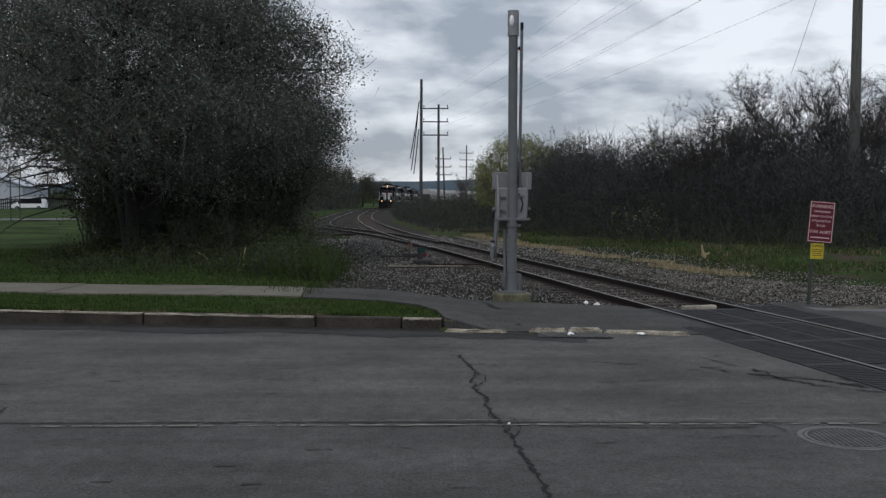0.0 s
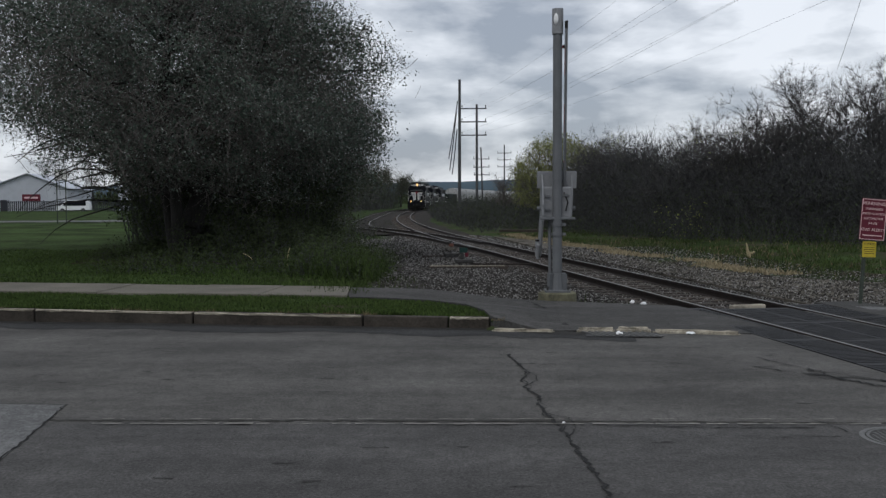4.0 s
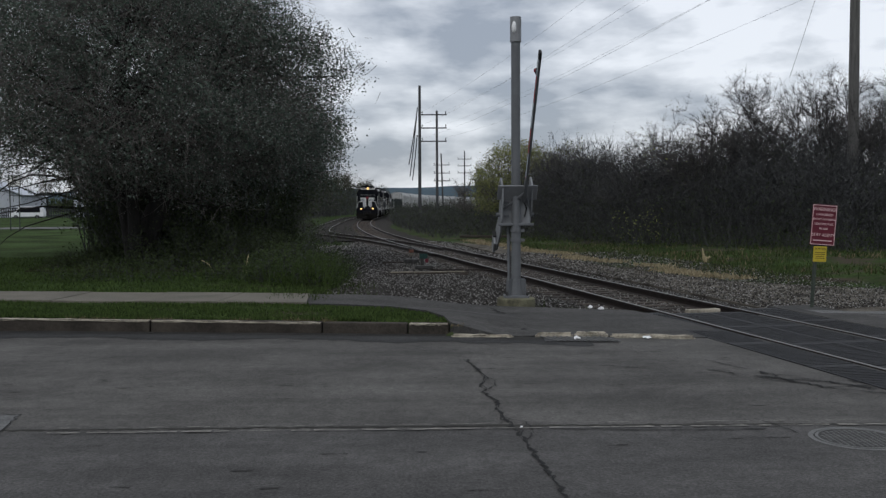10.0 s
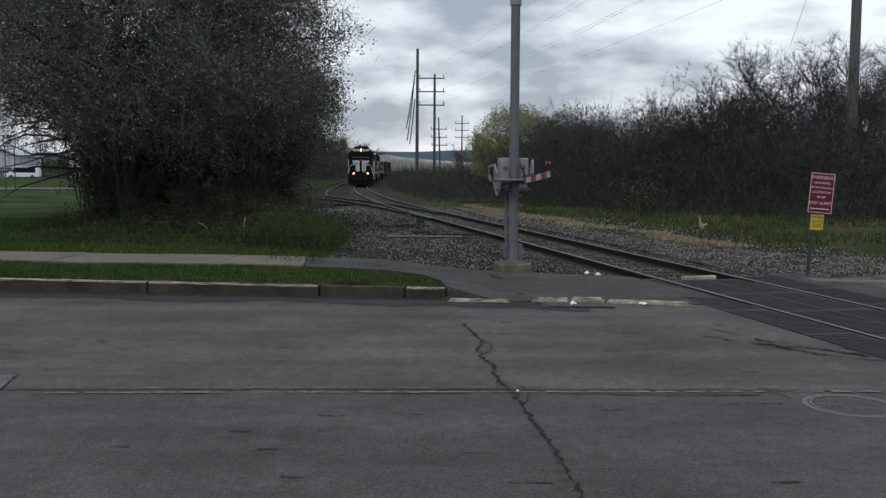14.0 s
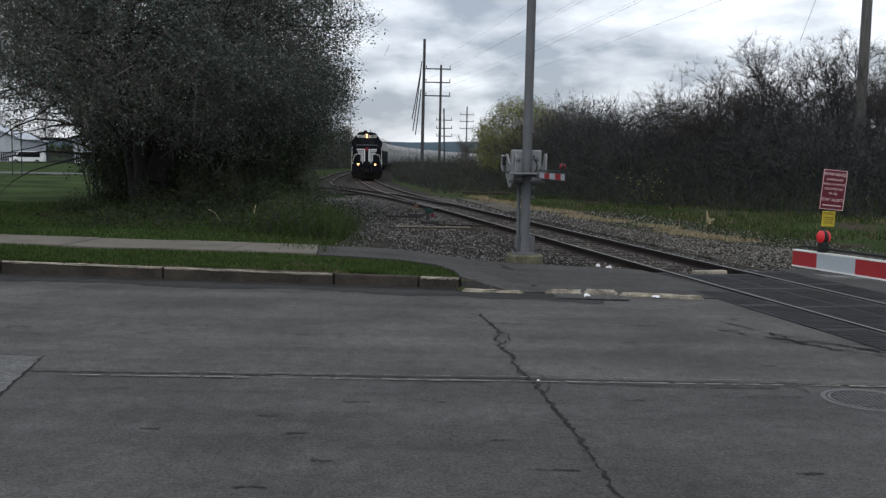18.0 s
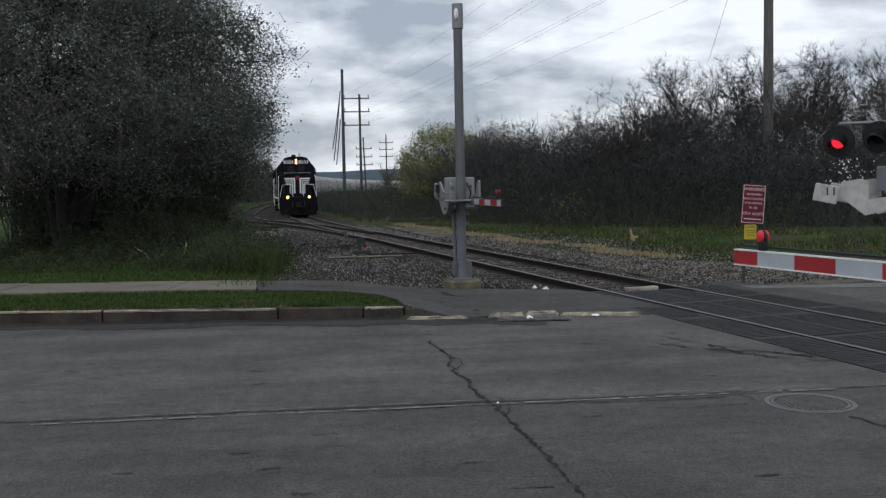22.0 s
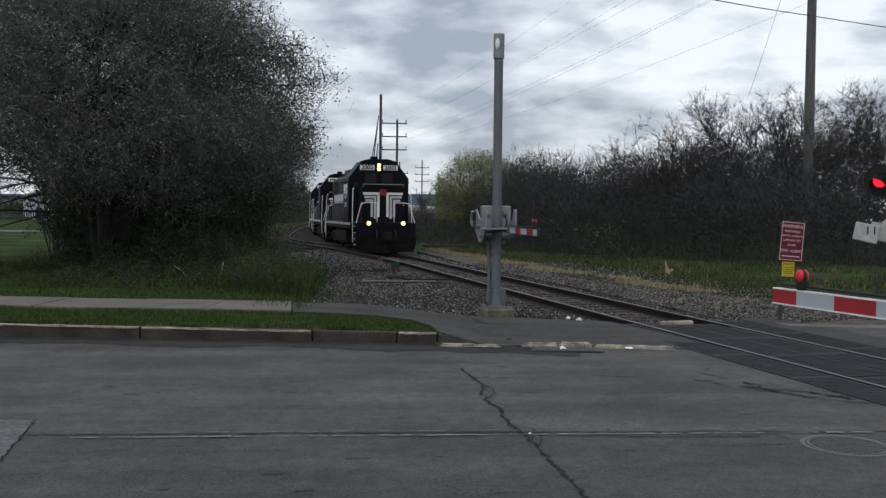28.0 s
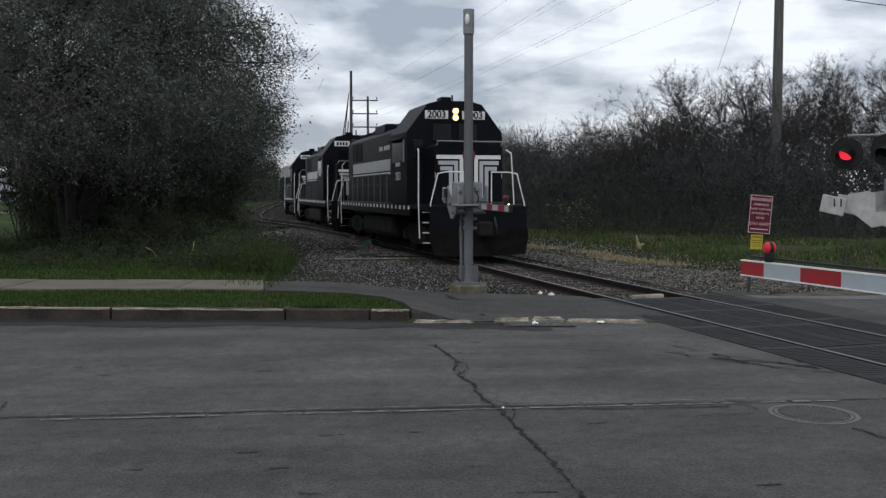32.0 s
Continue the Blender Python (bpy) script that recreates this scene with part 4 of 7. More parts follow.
    clump = np.sin(L[:, 0] * 1.9 + 1.2 * np.sin(L[:, 2] * 1.1)) * np.sin(L[:, 1] * 1.6 + 0.8) + np.sin(L[:, 2] * 2.3 + L[:, 0] * 0.9)
    L = L[rng.random(len(L)) < 0.72 + 0.30 * clump]
    L = L[inside(L) & open_under(L, hollow) & (L[:, 2] > low * (0.35 + 0.5 * rng.random(len(L))))]
    cut = rng.random(len(L)) < buds
    leaf_mesh("crown", L[~cut], leafsize, M[leafmat], root, rng)
    if cut.any():
        leaf_mesh("blossom", L[cut], leafsize * 0.7, M["bud"], root, rng)
    return root


def stems(name, label, category, xy, heights, seed, material="twigdark", lean=0.16, r=0.022, twigs=4, leaves=0, leafmat="brushleaf", leafsize=0.09, kind="stuff", steps=5, wander=0.16):
    """A thicket of bare bent stems with side twigs, and some small leaves."""
    rng = np.random.default_rng(seed)
    n = len(xy)
    st = np.column_stack([xy, ground_z(xy[:, 0], xy[:, 1]) - 0.05])
    d = np.column_stack([rng.normal(size=(n, 2)) * lean, np.ones(n)])
    d /= np.linalg.norm(d, axis=1, keepdims=True)
    seg, pts = grow(rng, st, d, heights, r, steps, wander, -0.02)
    seg[2] *= np.tile(0.5 + heights / heights.max(), steps)
    seg[3] *= np.tile(0.5 + heights / heights.max(), steps)
    Pn = np.concatenate([q for q, _ in pts])
    Dn = np.concatenate([q for _, q in pts])
    H = np.tile(heights, steps)
    m = n * twigs
    pick = rng.integers(0, len(Pn), m)
    dd = Dn[pick] * 0.7 + rng.normal(size=(m, 3)) * 0.55
    dd /= np.linalg.norm(dd, axis=1, keepdims=True)
    s2, p2 = grow(rng, Pn[pick], dd, H[pick] * rng.uniform(0.10, 0.30, m), 0.0075, 3, 0.22, 0.03)
    seg = [np.concatenate(v) for v in zip(seg, s2)]
    root = seg_mesh(name, *seg, M[material], None, 3)
    tagged(root, label, category, kind=kind)
    if leaves:
        Q = np.concatenate([q for q, _ in p2])
        L = Q[rng.integers(0, len(Q), leaves)] + rng.normal(size=(leaves, 3)) * 0.12
        leaf_mesh("leaves", L, leafsize, M[leafmat], root, rng)
    return root


def right_thicket():
    rng = np.random.default_rng(11)
    # front edge of the thicket from beside the track to the far right
    n = 8200
    u = rng.random(n)
    ex = np.interp(u, [0, 0.25, 0.6, 1], [5.5, 9.0, 17.0, 40.0])
    ey = np.interp(u, [0, 0.25, 0.6, 1], [66.0, 50.0, 38.5, 33.0])
    deep = rng.random(n) ** 1.4 * 9.0
    xy = np.column_stack([ex + deep * 0.45 + rng.normal(size=n) * 0.5, ey + deep * 0.9 + rng.normal(size=n) * 0.5])
    top = np.interp(u, [0, 0.15, 0.4, 0.6, 1], [6.0, 6.2, 5.6, 5.5, 5.4]) * (0.92 + 0.06 * np.sin(u * 40) + 0.09 * np.sin(u * 17))
    h = top * (0.35 + 0.65 * np.minimum(1, deep / 4 + 0.25)) * rng.uniform(0.55, 1.05, n)
    stems("thicket", "dense dark thicket of bare brown stems and brambles", "thicket", xy, h, 12, leaves=60000, twigs=9, wander=0.26, leafsize=0.10, steps=6)
    # fine side twigs that close the thicket's upper part
    m = 120000
    u = rng.random(m) ** 0.85
    deep = rng.random(m) * 8.0
    ex = np.interp(u, [0, 0.25, 0.6, 1], [5.5, 9.0, 17.0, 40.0]) + deep * 0.45
    ey = np.interp(u, [0, 0.25, 0.6, 1], [66.0, 50.0, 38.5, 33.0]) + deep * 0.9
    top = np.interp(u, [0, 0.15, 0.4, 0.6, 1], [5.2, 5.4, 5.0, 5.0, 4.9]) * (0.92 + 0.05 * np.sin(u * 47) + 0.09 * np.sin(u * 17)) * (0.45 + 0.55 * np.minimum(1, deep / 4 + 0.2))
    z = top * (0.06 + rng.random(m) ** 0.8 * (0.72 + 0.42 * rng.random(m) ** 2))
    P = np.column_stack([ex, ey, z])
    d = np.column_stack([rng.normal(size=(m, 2)) * 0.55, rng.uniform(0.1, 1.0, m)])
    d /= np.linalg.norm(d, axis=1, keepdims=True)
    l = rng.uniform(0.25, 0.9, m)[:, None]
    w = np.cross(d, rng.normal(size=(m, 3)))
    w /= np.linalg.norm(w, axis=1, keepdims=True)
    w *= rng.uniform(0.008, 0.02, m)[:, None]
    V = np.stack([P - w, P + w, P + d * l], 1)
    tagged(arrays("thicket", V.reshape(-1, 3), np.arange(3 * m), 3, M["twigdark"]), "fine tangled bare twigs of the thicket", "thicket", kind="stuff")
    n = 2600
    u = rng.random(n)
    ex = np.interp(u, [0, 0.25, 0.6, 1], [5.5, 9.0, 17.0, 40.0])
    ey = np.interp(u, [0, 0.25, 0.6, 1], [64.0, 48.8, 37.5, 32.0])
    xy = np.column_stack([ex + rng.normal(size=n) * 0.6, ey + rng.normal(size=n) * 0.8])
    stems("undergrowth", "brown brambles and dry weeds along the thicket's foot", "undergrowth", xy, rng.uniform(0.5, 2.2, n), 13, r=0.012, leaves=9000, twigs=6, lean=0.4)


def bare_tree(at, height, spread, seed, leaves=0, leafmat="greenleaf", label="bare young tree with a fine open crown", mat_="twig", n=26):
    rng = np.random.default_rng(seed)
    root = thing("tree", at, label, "tree")
    bm = bmesh.new()
    p, d, r = Vector((0, 0, -0.1)), Vector((0.04, 0.02, 1)).normalized(), 0.02 * height
    forks = []
    for i in range(7):
        q = p + d * height * 0.72 / 7
        rod(bm, p, q, r, r * 0.8, 7, False)
        d = (d + Vector(rng.normal(size=3) * 0.13)).normalized()
        p, r = q, r * 0.8
        if i > 1:
            forks.append(q.copy())
    part("trunk", bm, M["bark"], root, smooth=True)
    st = np.array([forks[i] for i in rng.integers(0, len(forks), n)])
    az, el = rng.uniform(0, 6.28, n), rng.uniform(0.3, 1.2, n)
    di = np.stack([np.cos(az) * np.cos(el), np.sin(az) * np.cos(el), np.sin(el)], 1)
    seg, pts = grow(rng, st, di, spread * rng.uniform(0.5, 1.0, n), 0.028, 6, 0.2, 0.05)
    tagged(seg_mesh("branchwork", *seg, M[mat_], root, 4), kind="stuff")
    P = np.concatenate([q for q, _ in pts[1:]])
    D = np.concatenate([q for _, q in pts[1:]])
    m = n * 34
    pick = rng.integers(0, len(P), m)
    dd = D[pick] * 0.6 + rng.normal(size=(m, 3)) * 0.7
    dd /= np.linalg.norm(dd, axis=1, keepdims=True)
    s2, p2 = grow(rng, P[pick], dd, rng.uniform(0.3, 1.1, m) * spread / 3, 0.011, 3, 0.25, 0.02)
    tagged(seg_mesh("twig_mass", *s2, M[mat_], root, 3), kind="stuff")
    if leaves:
        Q = np.concatenate([q for q, _ in p2])
        L = Q[rng.integers(0, len(Q), leaves)] + rng.normal(size=(leaves, 3)) * 0.12
        leaf_mesh("crown", L, 0.13, M[leafmat], root, rng)
    return root


big_tree("tree", (-10.1, 29.0, 0.12), 12.5, 7.2, 21, "broad dark crab-apple tree with drooping twigs and pale buds", 330000, 9000, leafsize=0.088, dome=(4.8, 5.6), shell=14000, left_cut=-2.0, left_low=3.9, low=3.2, thin_left=0.4, hollow=0.62, trunk_r=0.44, trunk_x=0.6)
big_tree("tree", (-12.3, 34.5, 0.3), 10.4, 6.0, 22, "dark spreading tree behind the crab-apple", 95000, 3200, leafsize=0.11, trunk_r=0.22, buds=0.12, dome=(5.2, 5.0), shell=6000, low=4.6, left_cut=-1.0, left_low=3.0, thin_left=0.5)
big_tree("tree", (-7.9, 38.0, 0.2), 8.5, 4.0, 23, "dark bushy tree beside the side track", 60000, 2600, leafsize=0.11, trunk_r=0.16, buds=0.05, low=3.4, dome=(4.2, 3.8), shell=4500)
right_thicket()


def scatter(rng, n, x0, x1, y0, y1):
    return np.column_stack([rng.uniform(x0, x1, n), rng.uniform(y0, y1, n)])


def more_plants():
    rng = np.random.default_rng(31)
    # shrubs under and beside the big tree
    xy = np.concatenate([scatter(rng, 900, -11.3, -4.8, 26.5, 33), scatter(rng, 130, -6.2, -4.6, 25.5, 30)])
    xy = xy[(np.abs(xy[:, 0] + 10.0) > 0.8) | (xy[:, 1] > 29.2)]
    stems("shrub", "tangled dark green shrubs and brambles under the tree", "shrub", xy, rng.uniform(0.35, 1.0, len(xy)) * np.interp(xy[:, 0], [-9.5, -7.6, -6.4, -5.6], [0.55, 1.6, 1.7, 1.0]), 32, r=0.010, leaves=60000, twigs=7, lean=0.5, leafsize=0.075)
    xy = np.concatenate([scatter(rng, 420, -4.6, -2.7, 21.0, 27.0), scatter(rng, 260, -9.5, -4.4, 21.5, 26.5)])
    stems("weeds", "low dark green weeds and grass at the lawn's end", "weeds", xy, rng.uniform(0.25, 1.0, len(xy)) * np.interp(xy[:, 0], [-8, -4.6, -3.6, -2.7], [0.5, 0.7, 1.05, 0.7]), 38, r=0.005, leaves=22000, twigs=6, lean=0.4, leafsize=0.06, leafmat="weedleaf")
    sheet("leaf_litter", [(-11.6, 25.6), (-9.6, 24.9), (-7.4, 25.1), (-5.6, 24.6), (-4.4, 25.4), (-4.2, 27.5), (-5.0, 30.5), (-8.0, 32.5), (-11.2, 31.0), (-12.2, 28.0)], lambda x, y: float(ground_z(x, y)) + 0.012, M["litterbed"], "dark leaf litter and bare earth under the tree", "ground", 0.1, 1.0)
    xy = scatter(rng, 900, -13, -6.3, 33, 41)
    h = np.interp(xy[:, 0], [-13, -8.5, -6.3], [5.4, 5.2, 2.8]) * rng.uniform(0.6, 1.1, len(xy))
    stems("brushwood", "dark dense brushwood beside the side track", "brushwood", xy, h, 39, r=0.02, leaves=90000, twigs=8, lean=0.22, leafsize=0.10)
    xy = scatter(rng, 520, -11.5, -6.2, 30, 36)
    stems("shrub", "dark upright brushwood behind the tree trunk", "shrub", xy, rng.uniform(1.5, 4.2, len(xy)), 33, r=0.016, leaves=36000, twigs=8, lean=0.25, leafsize=0.10)
    # woods on the left of the tracks, further off
    ss = rng.uniform(58, 200, 1500)
    P = np.array([track(s, branch(s) - 3.2 - rng.random() ** 1.3 * 9)[:2] for s in ss])
    h = np.interp(ss, [58, 90, 140, 200], [2.6, 4.2, 5.5, 6.5]) * rng.uniform(0.5, 1.1, len(ss))
    stems("brushwood", "dark brushwood along the side track", "brushwood", P, h, 34, leaves=34000, twigs=7, r=0.03, lean=0.25, leafsize=0.16)
    ss = rng.uniform(52, 78, 500)
    P = np.array([track(s, branch(s) - 2.6 - rng.random() * 4)[:2] for s in ss])
    stems("brushwood", "low dry brush beside the side track", "brushwood", P, rng.uniform(0.4, 1.6, 500), 35, leaves=6000, twigs=6, r=0.012, lean=0.5)
    # low brush between the main track and the pole line
    ss = rng.uniform(64, 150, 4200)
    P = np.array([track(s, 3.4 + rng.random() ** 0.9 * 13)[:2] for s in ss])
    h = np.interp(ss, [64, 75, 110, 150], [1.3, 2.2, 2.5, 2.6]) * rng.uniform(0.5, 1.1, len(ss))
    stems("brushwood", "low brown leafless brush between track and poles", "brushwood", P, h, 36, leaves=26000, twigs=7, r=0.02, lean=0.35, leafsize=0.14)
    ss = rng.uniform(150, 420, 1500)
    P = np.array([track(s, 7 + rng.random() * 26)[:2] for s in ss])
    stems("brushwood", "far low brown brush beyond the poles", "brushwood", P, rng.uniform(1.0, 2.2, 1500), 37, leaves=9000, twigs=6, r=0.05, lean=0.35, leafsize=0.3)


more_plants()


def forked_tree(at, height, seed, label, spread=1.0, leaves=0):
    """A leafless tree that forks four times, down to fine twigs."""
    rng = np.random.default_rng(seed)
    root = thing("tree", at, label, "tree", "bare trees above the thicket")
    bm = bmesh.new()
    p, d, r = Vector((0, 0, -0.15)), Vector((*rng.normal(size=2) * 0.06, 1)).normalized(), 0.013 * height
    stem = []
    for i in range(6):
        q = p + d * height * 0.5 / 6
        rod(bm, p, q, r, r * 0.86, 7, False)
        d = (d + Vector((*rng.normal(size=2) * 0.09, 0))).normalized()
        p, r = q, r * 0.86
        if i > 1:
            stem.append((np.array(q), np.array(d)))
    part("trunk", bm, M["bark"], root, smooth=True)
    P = np.array([q for q, _ in stem] * 2 + [stem[-1][0]] * 3)
    D = np.array([q for _, q in stem] * 2 + [stem[-1][1]] * 3)
    length = height * 0.47
    rad = 0.0044 * height
    for level, (kids, steps, open_) in enumerate(((1, 6, 0.62), (6, 5, 0.62), (6, 4, 0.66), (6, 3, 0.7))):
        n = len(P) * kids
        pick = np.repeat(np.arange(len(P)), kids)
        d = D[pick] + rng.normal(size=(n, 3)) * open_ * [spread, spread, 0.75] + [0, 0, 0.22]
        d /= np.linalg.norm(d, axis=1, keepdims=True)
        seg, pts = grow(rng, P[pick], d, length * rng.uniform(0.55, 1.1, n), rad, steps, 0.17, 0.03)
        tagged(seg_mesh("branchwork" if level < 2 else "twig_mass", *seg, M["bark" if level < 1 else "treetwig"], root, 4 if level < 2 else 3), kind="stuff")
        P = np.concatenate([q for q, _ in pts[1:]])
        D = np.concatenate([q for _, q in pts[1:]])
        if level < 3:
            few = rng.permutation(len(P))[:(40, 120, 400)[level]]
            P, D = P[few], D[few]
        length, rad = length * (0.5, 0.52, 0.55)[min(level, 2)], max(rad * 0.5, 0.0065)
    if leaves:
        leaf_mesh("crown", P[rng.integers(0, len(P), leaves)] + rng.normal(size=(leaves, 3)) * 0.1, 0.10, M["greenleaf"], root, rng)
    return root


def skyline_trees():
    rng = random.Random(19)
    kinds = [forked_tree((12 + 3 * k, 46 + k, 0.0), 8.0, 400 + k, "bare grey-brown tree with a fine open crown above the thicket" if k != 3 else "bare tree with a few pale spring leaves", 1.0 + 0.12 * (k % 3), 500 if k == 3 else 0) for k in range(5)]
    spots = []
    x = 8.6
    while x < 36:
        y = np.interp(x, [8, 13, 20, 36], [61, 49, 44.5, 42]) + rng.uniform(-1.5, 3.0)
        h = np.interp(x, [8, 11, 13, 15.5, 20, 36], [6.2, 6.2, 7.0, 8.3, 8.6, 8.9]) * rng.uniform(0.9, 1.06)
        spots.append((x, float(y), float(h)))
        x += rng.uniform(1.0, 1.7)
    for n, (x, y, h) in reversed(list(enumerate(spots))):
        m = pose(x, y, 0.0, 0, 0, rng.uniform(0, 360)) @ Matrix.Scale(h / 8.3, 4)
        if n < len(kinds):
            kinds[n].matrix_basis = m
        else:
            copy_thing(kinds[(n * 3 + n // 4) % len(kinds)], m)


skyline_trees()
big_tree("tree", (6.2, 74.3, -0.1), 7.6, 3.7, 81, "rounded tree in yellow-green spring leaf", 46000, 2200, droop=0.02, leafsize=0.13, leafmat="greenleaf", trunk_r=0.16, low=2.2, buds=0.0, dome=(3.9, 3.5), shell=4200)
for k, (x, y, h, sp, lv) in enumerate(((9.9, 72, 6.2, 3.0, 5000), (3.2, 80, 4.6, 2.2, 2500), (2.2, 84, 4.4, 2.0, 0))):
    bare_tree((x, y, -0.05), h, sp, 84 + k, lv, label="small tree in thin yellow-green spring leaf" if lv else "small bare tree with fine twigs", n=40)
for k, (s, o, h) in enumerate(((150, -9, 8), (165, -12, 9), (180, -8, 8.5), (200, -10, 9), (215, -15, 9), (235, -9, 9), (120, -13, 8), (95, -14, 8), (82, -12, 7))):
    x, y, _ = track(s, branch(s) + o)
    bare_tree((x, y, 0.3), h, 3.2, 90 + k, 5200, "brushleaf", "dark tree in the wood beside the track", n=40)
for k, (x, y, h) in enumerate(((-30, 222, 12.5), (-27, 228, 11.6), (-24.5, 224, 10.8), (-22, 230, 10.0), (-19.6, 228, 9.0), (-17.2, 233, 8.2), (-15, 236, 7.4), (-26, 190, 9.5), (-22, 196, 8.5))):
    bare_tree((x, y, 0.3), h, h * 0.42, 130 + k, 7000, "brushleaf", "dark tree at the wood's far end", n=50)
for k, (x, y, h) in enumerate(((-112, 205, 14), (-98, 208, 13), (-86, 204, 14.5), (-74, 206, 13), (-62, 208, 13), (-62, 110, 12), (-75, 120, 12), (-44, 130, 11), (-95, 130, 13))):
    bare_tree((x, y, 0.3), h, 4.0, 110 + k, 1500, "brushleaf", "bare tree beyond the far road", n=40)


def blossom_shrub():
    rng = np.random.default_rng(77)
    xy = np.array([11.2, 21.3]) + rng.normal(size=(9, 2)) * 0.35
    twiggy = stems("shrub", "thin bare shrub with small white blossoms behind the signal mast", "shrub", xy, rng.uniform(1.6, 2.5, 9), 78, r=0.01, twigs=7)
    c = rng.normal(size=(90, 3)) * [0.34, 0.25, 0.17] + [11.1, 21.2, 2.2]
    leaf_mesh("blossom", c, 0.055, M["litter"], twiggy, rng)
    xy = np.array([9.7, 45.5]) + rng.normal(size=(30, 2)) * 0.5
    stems("shrub", "pale green young shrub before the thicket", "shrub", xy, rng.uniform(0.7, 2.0, 30), 79, r=0.01, leaves=240, twigs=6, leafmat="greenleaf", leafsize=0.11)


blossom_shrub()


def blades(name, xy, zf, height, seed, material, label, width=0.012):
    rng = np.random.default_rng(seed)
    n = len(xy)
    z = zf(xy[:, 0], xy[:, 1])
    t = rng.uniform(0, math.pi, n)
    w = np.column_stack([np.cos(t), np.sin(t), np.zeros(n)]) * (width * rng.uniform(0.6, 1.4, n))[:, None]
    h = height * rng.uniform(0.4, 1.3, n) * (1 + 0.45 * np.sin(xy[:, 0] * 2.3 + 1.1 * np.sin(xy[:, 1] * 3.1)) * np.sin(xy[:, 1] * 4.7 + xy[:, 0]))
    lean = rng.normal(size=(n, 2)) * 0.4
    B = np.column_stack([xy, z - 0.01])
    T = B + np.column_stack([lean * h[:, None], h])
    V = np.stack([B - w, B + w, T], 1)
    ob = arrays(name, V.reshape(-1, 3), np.arange(3 * n), 3, M[material])
    return tagged(ob, label, "grass", kind="stuff")


def grasses():
    rng = np.random.default_rng(41)
    n = 60000
    a, b = rng.uniform(-15, 0.2, n), rng.random(n) * 2.85 + 0.08
    ok = (a < apron_edge(b) + rng.normal(size=n) * 0.06 + 0.03) & (b > kerb_line(a) + 0.07)
    xy = np.array([R(p, q) for p, q in zip(a[ok], b[ok])])
    blades("grass", xy, ground_z, 0.05, 42, "grass", "short rough lawn grass on the verge")
    a = rng.uniform(-15, 0.0, 9000)
    xy = np.array([R(p, q) for p, q in zip(a, kerb_line(a) + 0.09 + np.abs(rng.normal(size=9000)) * 0.05)])
    xy = xy[np.sin(a * 3.1) + np.sin(a * 7.7) + rng.normal(size=9000) * 0.6 > -0.2]
    blades("grass", xy, lambda x, y: 0.155 + rise(x), 0.06, 49, "grass", "ragged grass hanging over the kerb")
    xy = np.column_stack([rng.uniform(-24, -2.6, 70000), 18.3 + 14 * rng.random(70000) ** 1.3])
    blades("grass", xy, ground_z, 0.065, 43, "grass", "rough lawn grass behind the footpath", 0.016)
    ss = rng.uniform(24, 62, 26000)
    o = np.interp(ss, [24, 62], [6.0, 4.2]) + rng.random(26000) ** 1.2 * 9
    xy = np.array([track(s, p)[:2] for s, p in zip(ss, o)])
    xy = xy[np.sin(xy[:, 0] * 0.9 + 1.3 * np.sin(xy[:, 1] * 0.35)) + np.sin(xy[:, 1] * 0.8 + xy[:, 0] * 0.4) + rng.normal(size=len(xy)) * 0.7 > -0.5]
    blades("grass", xy, ground_z, 0.15, 44, "meadow", "rough green grass along the gravel's edge", 0.02)
    keep = rng.random(len(xy)) < 0.14 + 0.2 * np.sin(xy[:, 0] * 1.1 + xy[:, 1] * 0.6) * np.sin(xy[:, 1] * 0.9)
    xy = xy[keep] + rng.normal(size=2) * 0.1
    blades("grass", xy, ground_z, 0.15, 45, "drygrass", "dry straw-coloured grass along the gravel's edge", 0.025)
    ss = rng.uniform(27, 58, 8000)
    ss = ss[np.sin(ss * 0.9) + np.sin(ss * 2.3 + 1) + rng.normal(size=8000) * 0.5 > -0.35]
    o = np.interp(ss, [27, 40, 58], [4.9, 4.3, 4.2]) + 0.3 * np.sin(ss * 0.8) + rng.normal(size=len(ss)) * 0.25
    xy = np.array([track(s, p)[:2] for s, p in zip(ss, o)])
    blades("grass", xy, lambda x, y: np.maximum(ground_z(x, y), -0.12) + 0.03, 0.10, 46, "straw_blade", "band of dead pale grass beside the gravel", 0.03)
    n = 7000
    xy = np.column_stack([rng.uniform(-4.9, -2.5, n), rng.uniform(20.6, 26.0, n)])
    xy = xy[np.sin(xy[:, 0] * 3.1) + np.sin(xy[:, 1] * 2.2 + xy[:, 0]) + rng.normal(size=n) * 0.5 > -0.1]
    blades("grass", xy, ground_z, 0.55, 50, "grass", "tall green grass in clumps at the lawn's end", 0.008)
    a = rng.uniform(-15, 0.2, 2600)
    a = a[np.sin(a * 2.1) + np.sin(a * 5.3) > 0.1]
    xy = np.array([R(p, q) for p, q in zip(a, kerb_line(a) + 0.05 + np.abs(rng.normal(size=len(a))) * 0.06)])
    blades("grass", xy, lambda x, y: 0.155 + rise(x), 0.055, 51, "drygrass", "dry pale grass hanging over the kerb", 0.008)
    # ragged weeds where the grass meets the thicket
    u = rng.random(1500)
    ex = np.interp(u, [0, 0.25, 0.6, 1], [5.0, 8.4, 16.0, 38.0])
    ey = np.interp(u, [0, 0.25, 0.6, 1], [63.0, 47.5, 36.0, 30.5])
    xy = np.column_stack([ex + rng.normal(size=1500) * 0.9, ey + rng.normal(size=1500) * 1.1])
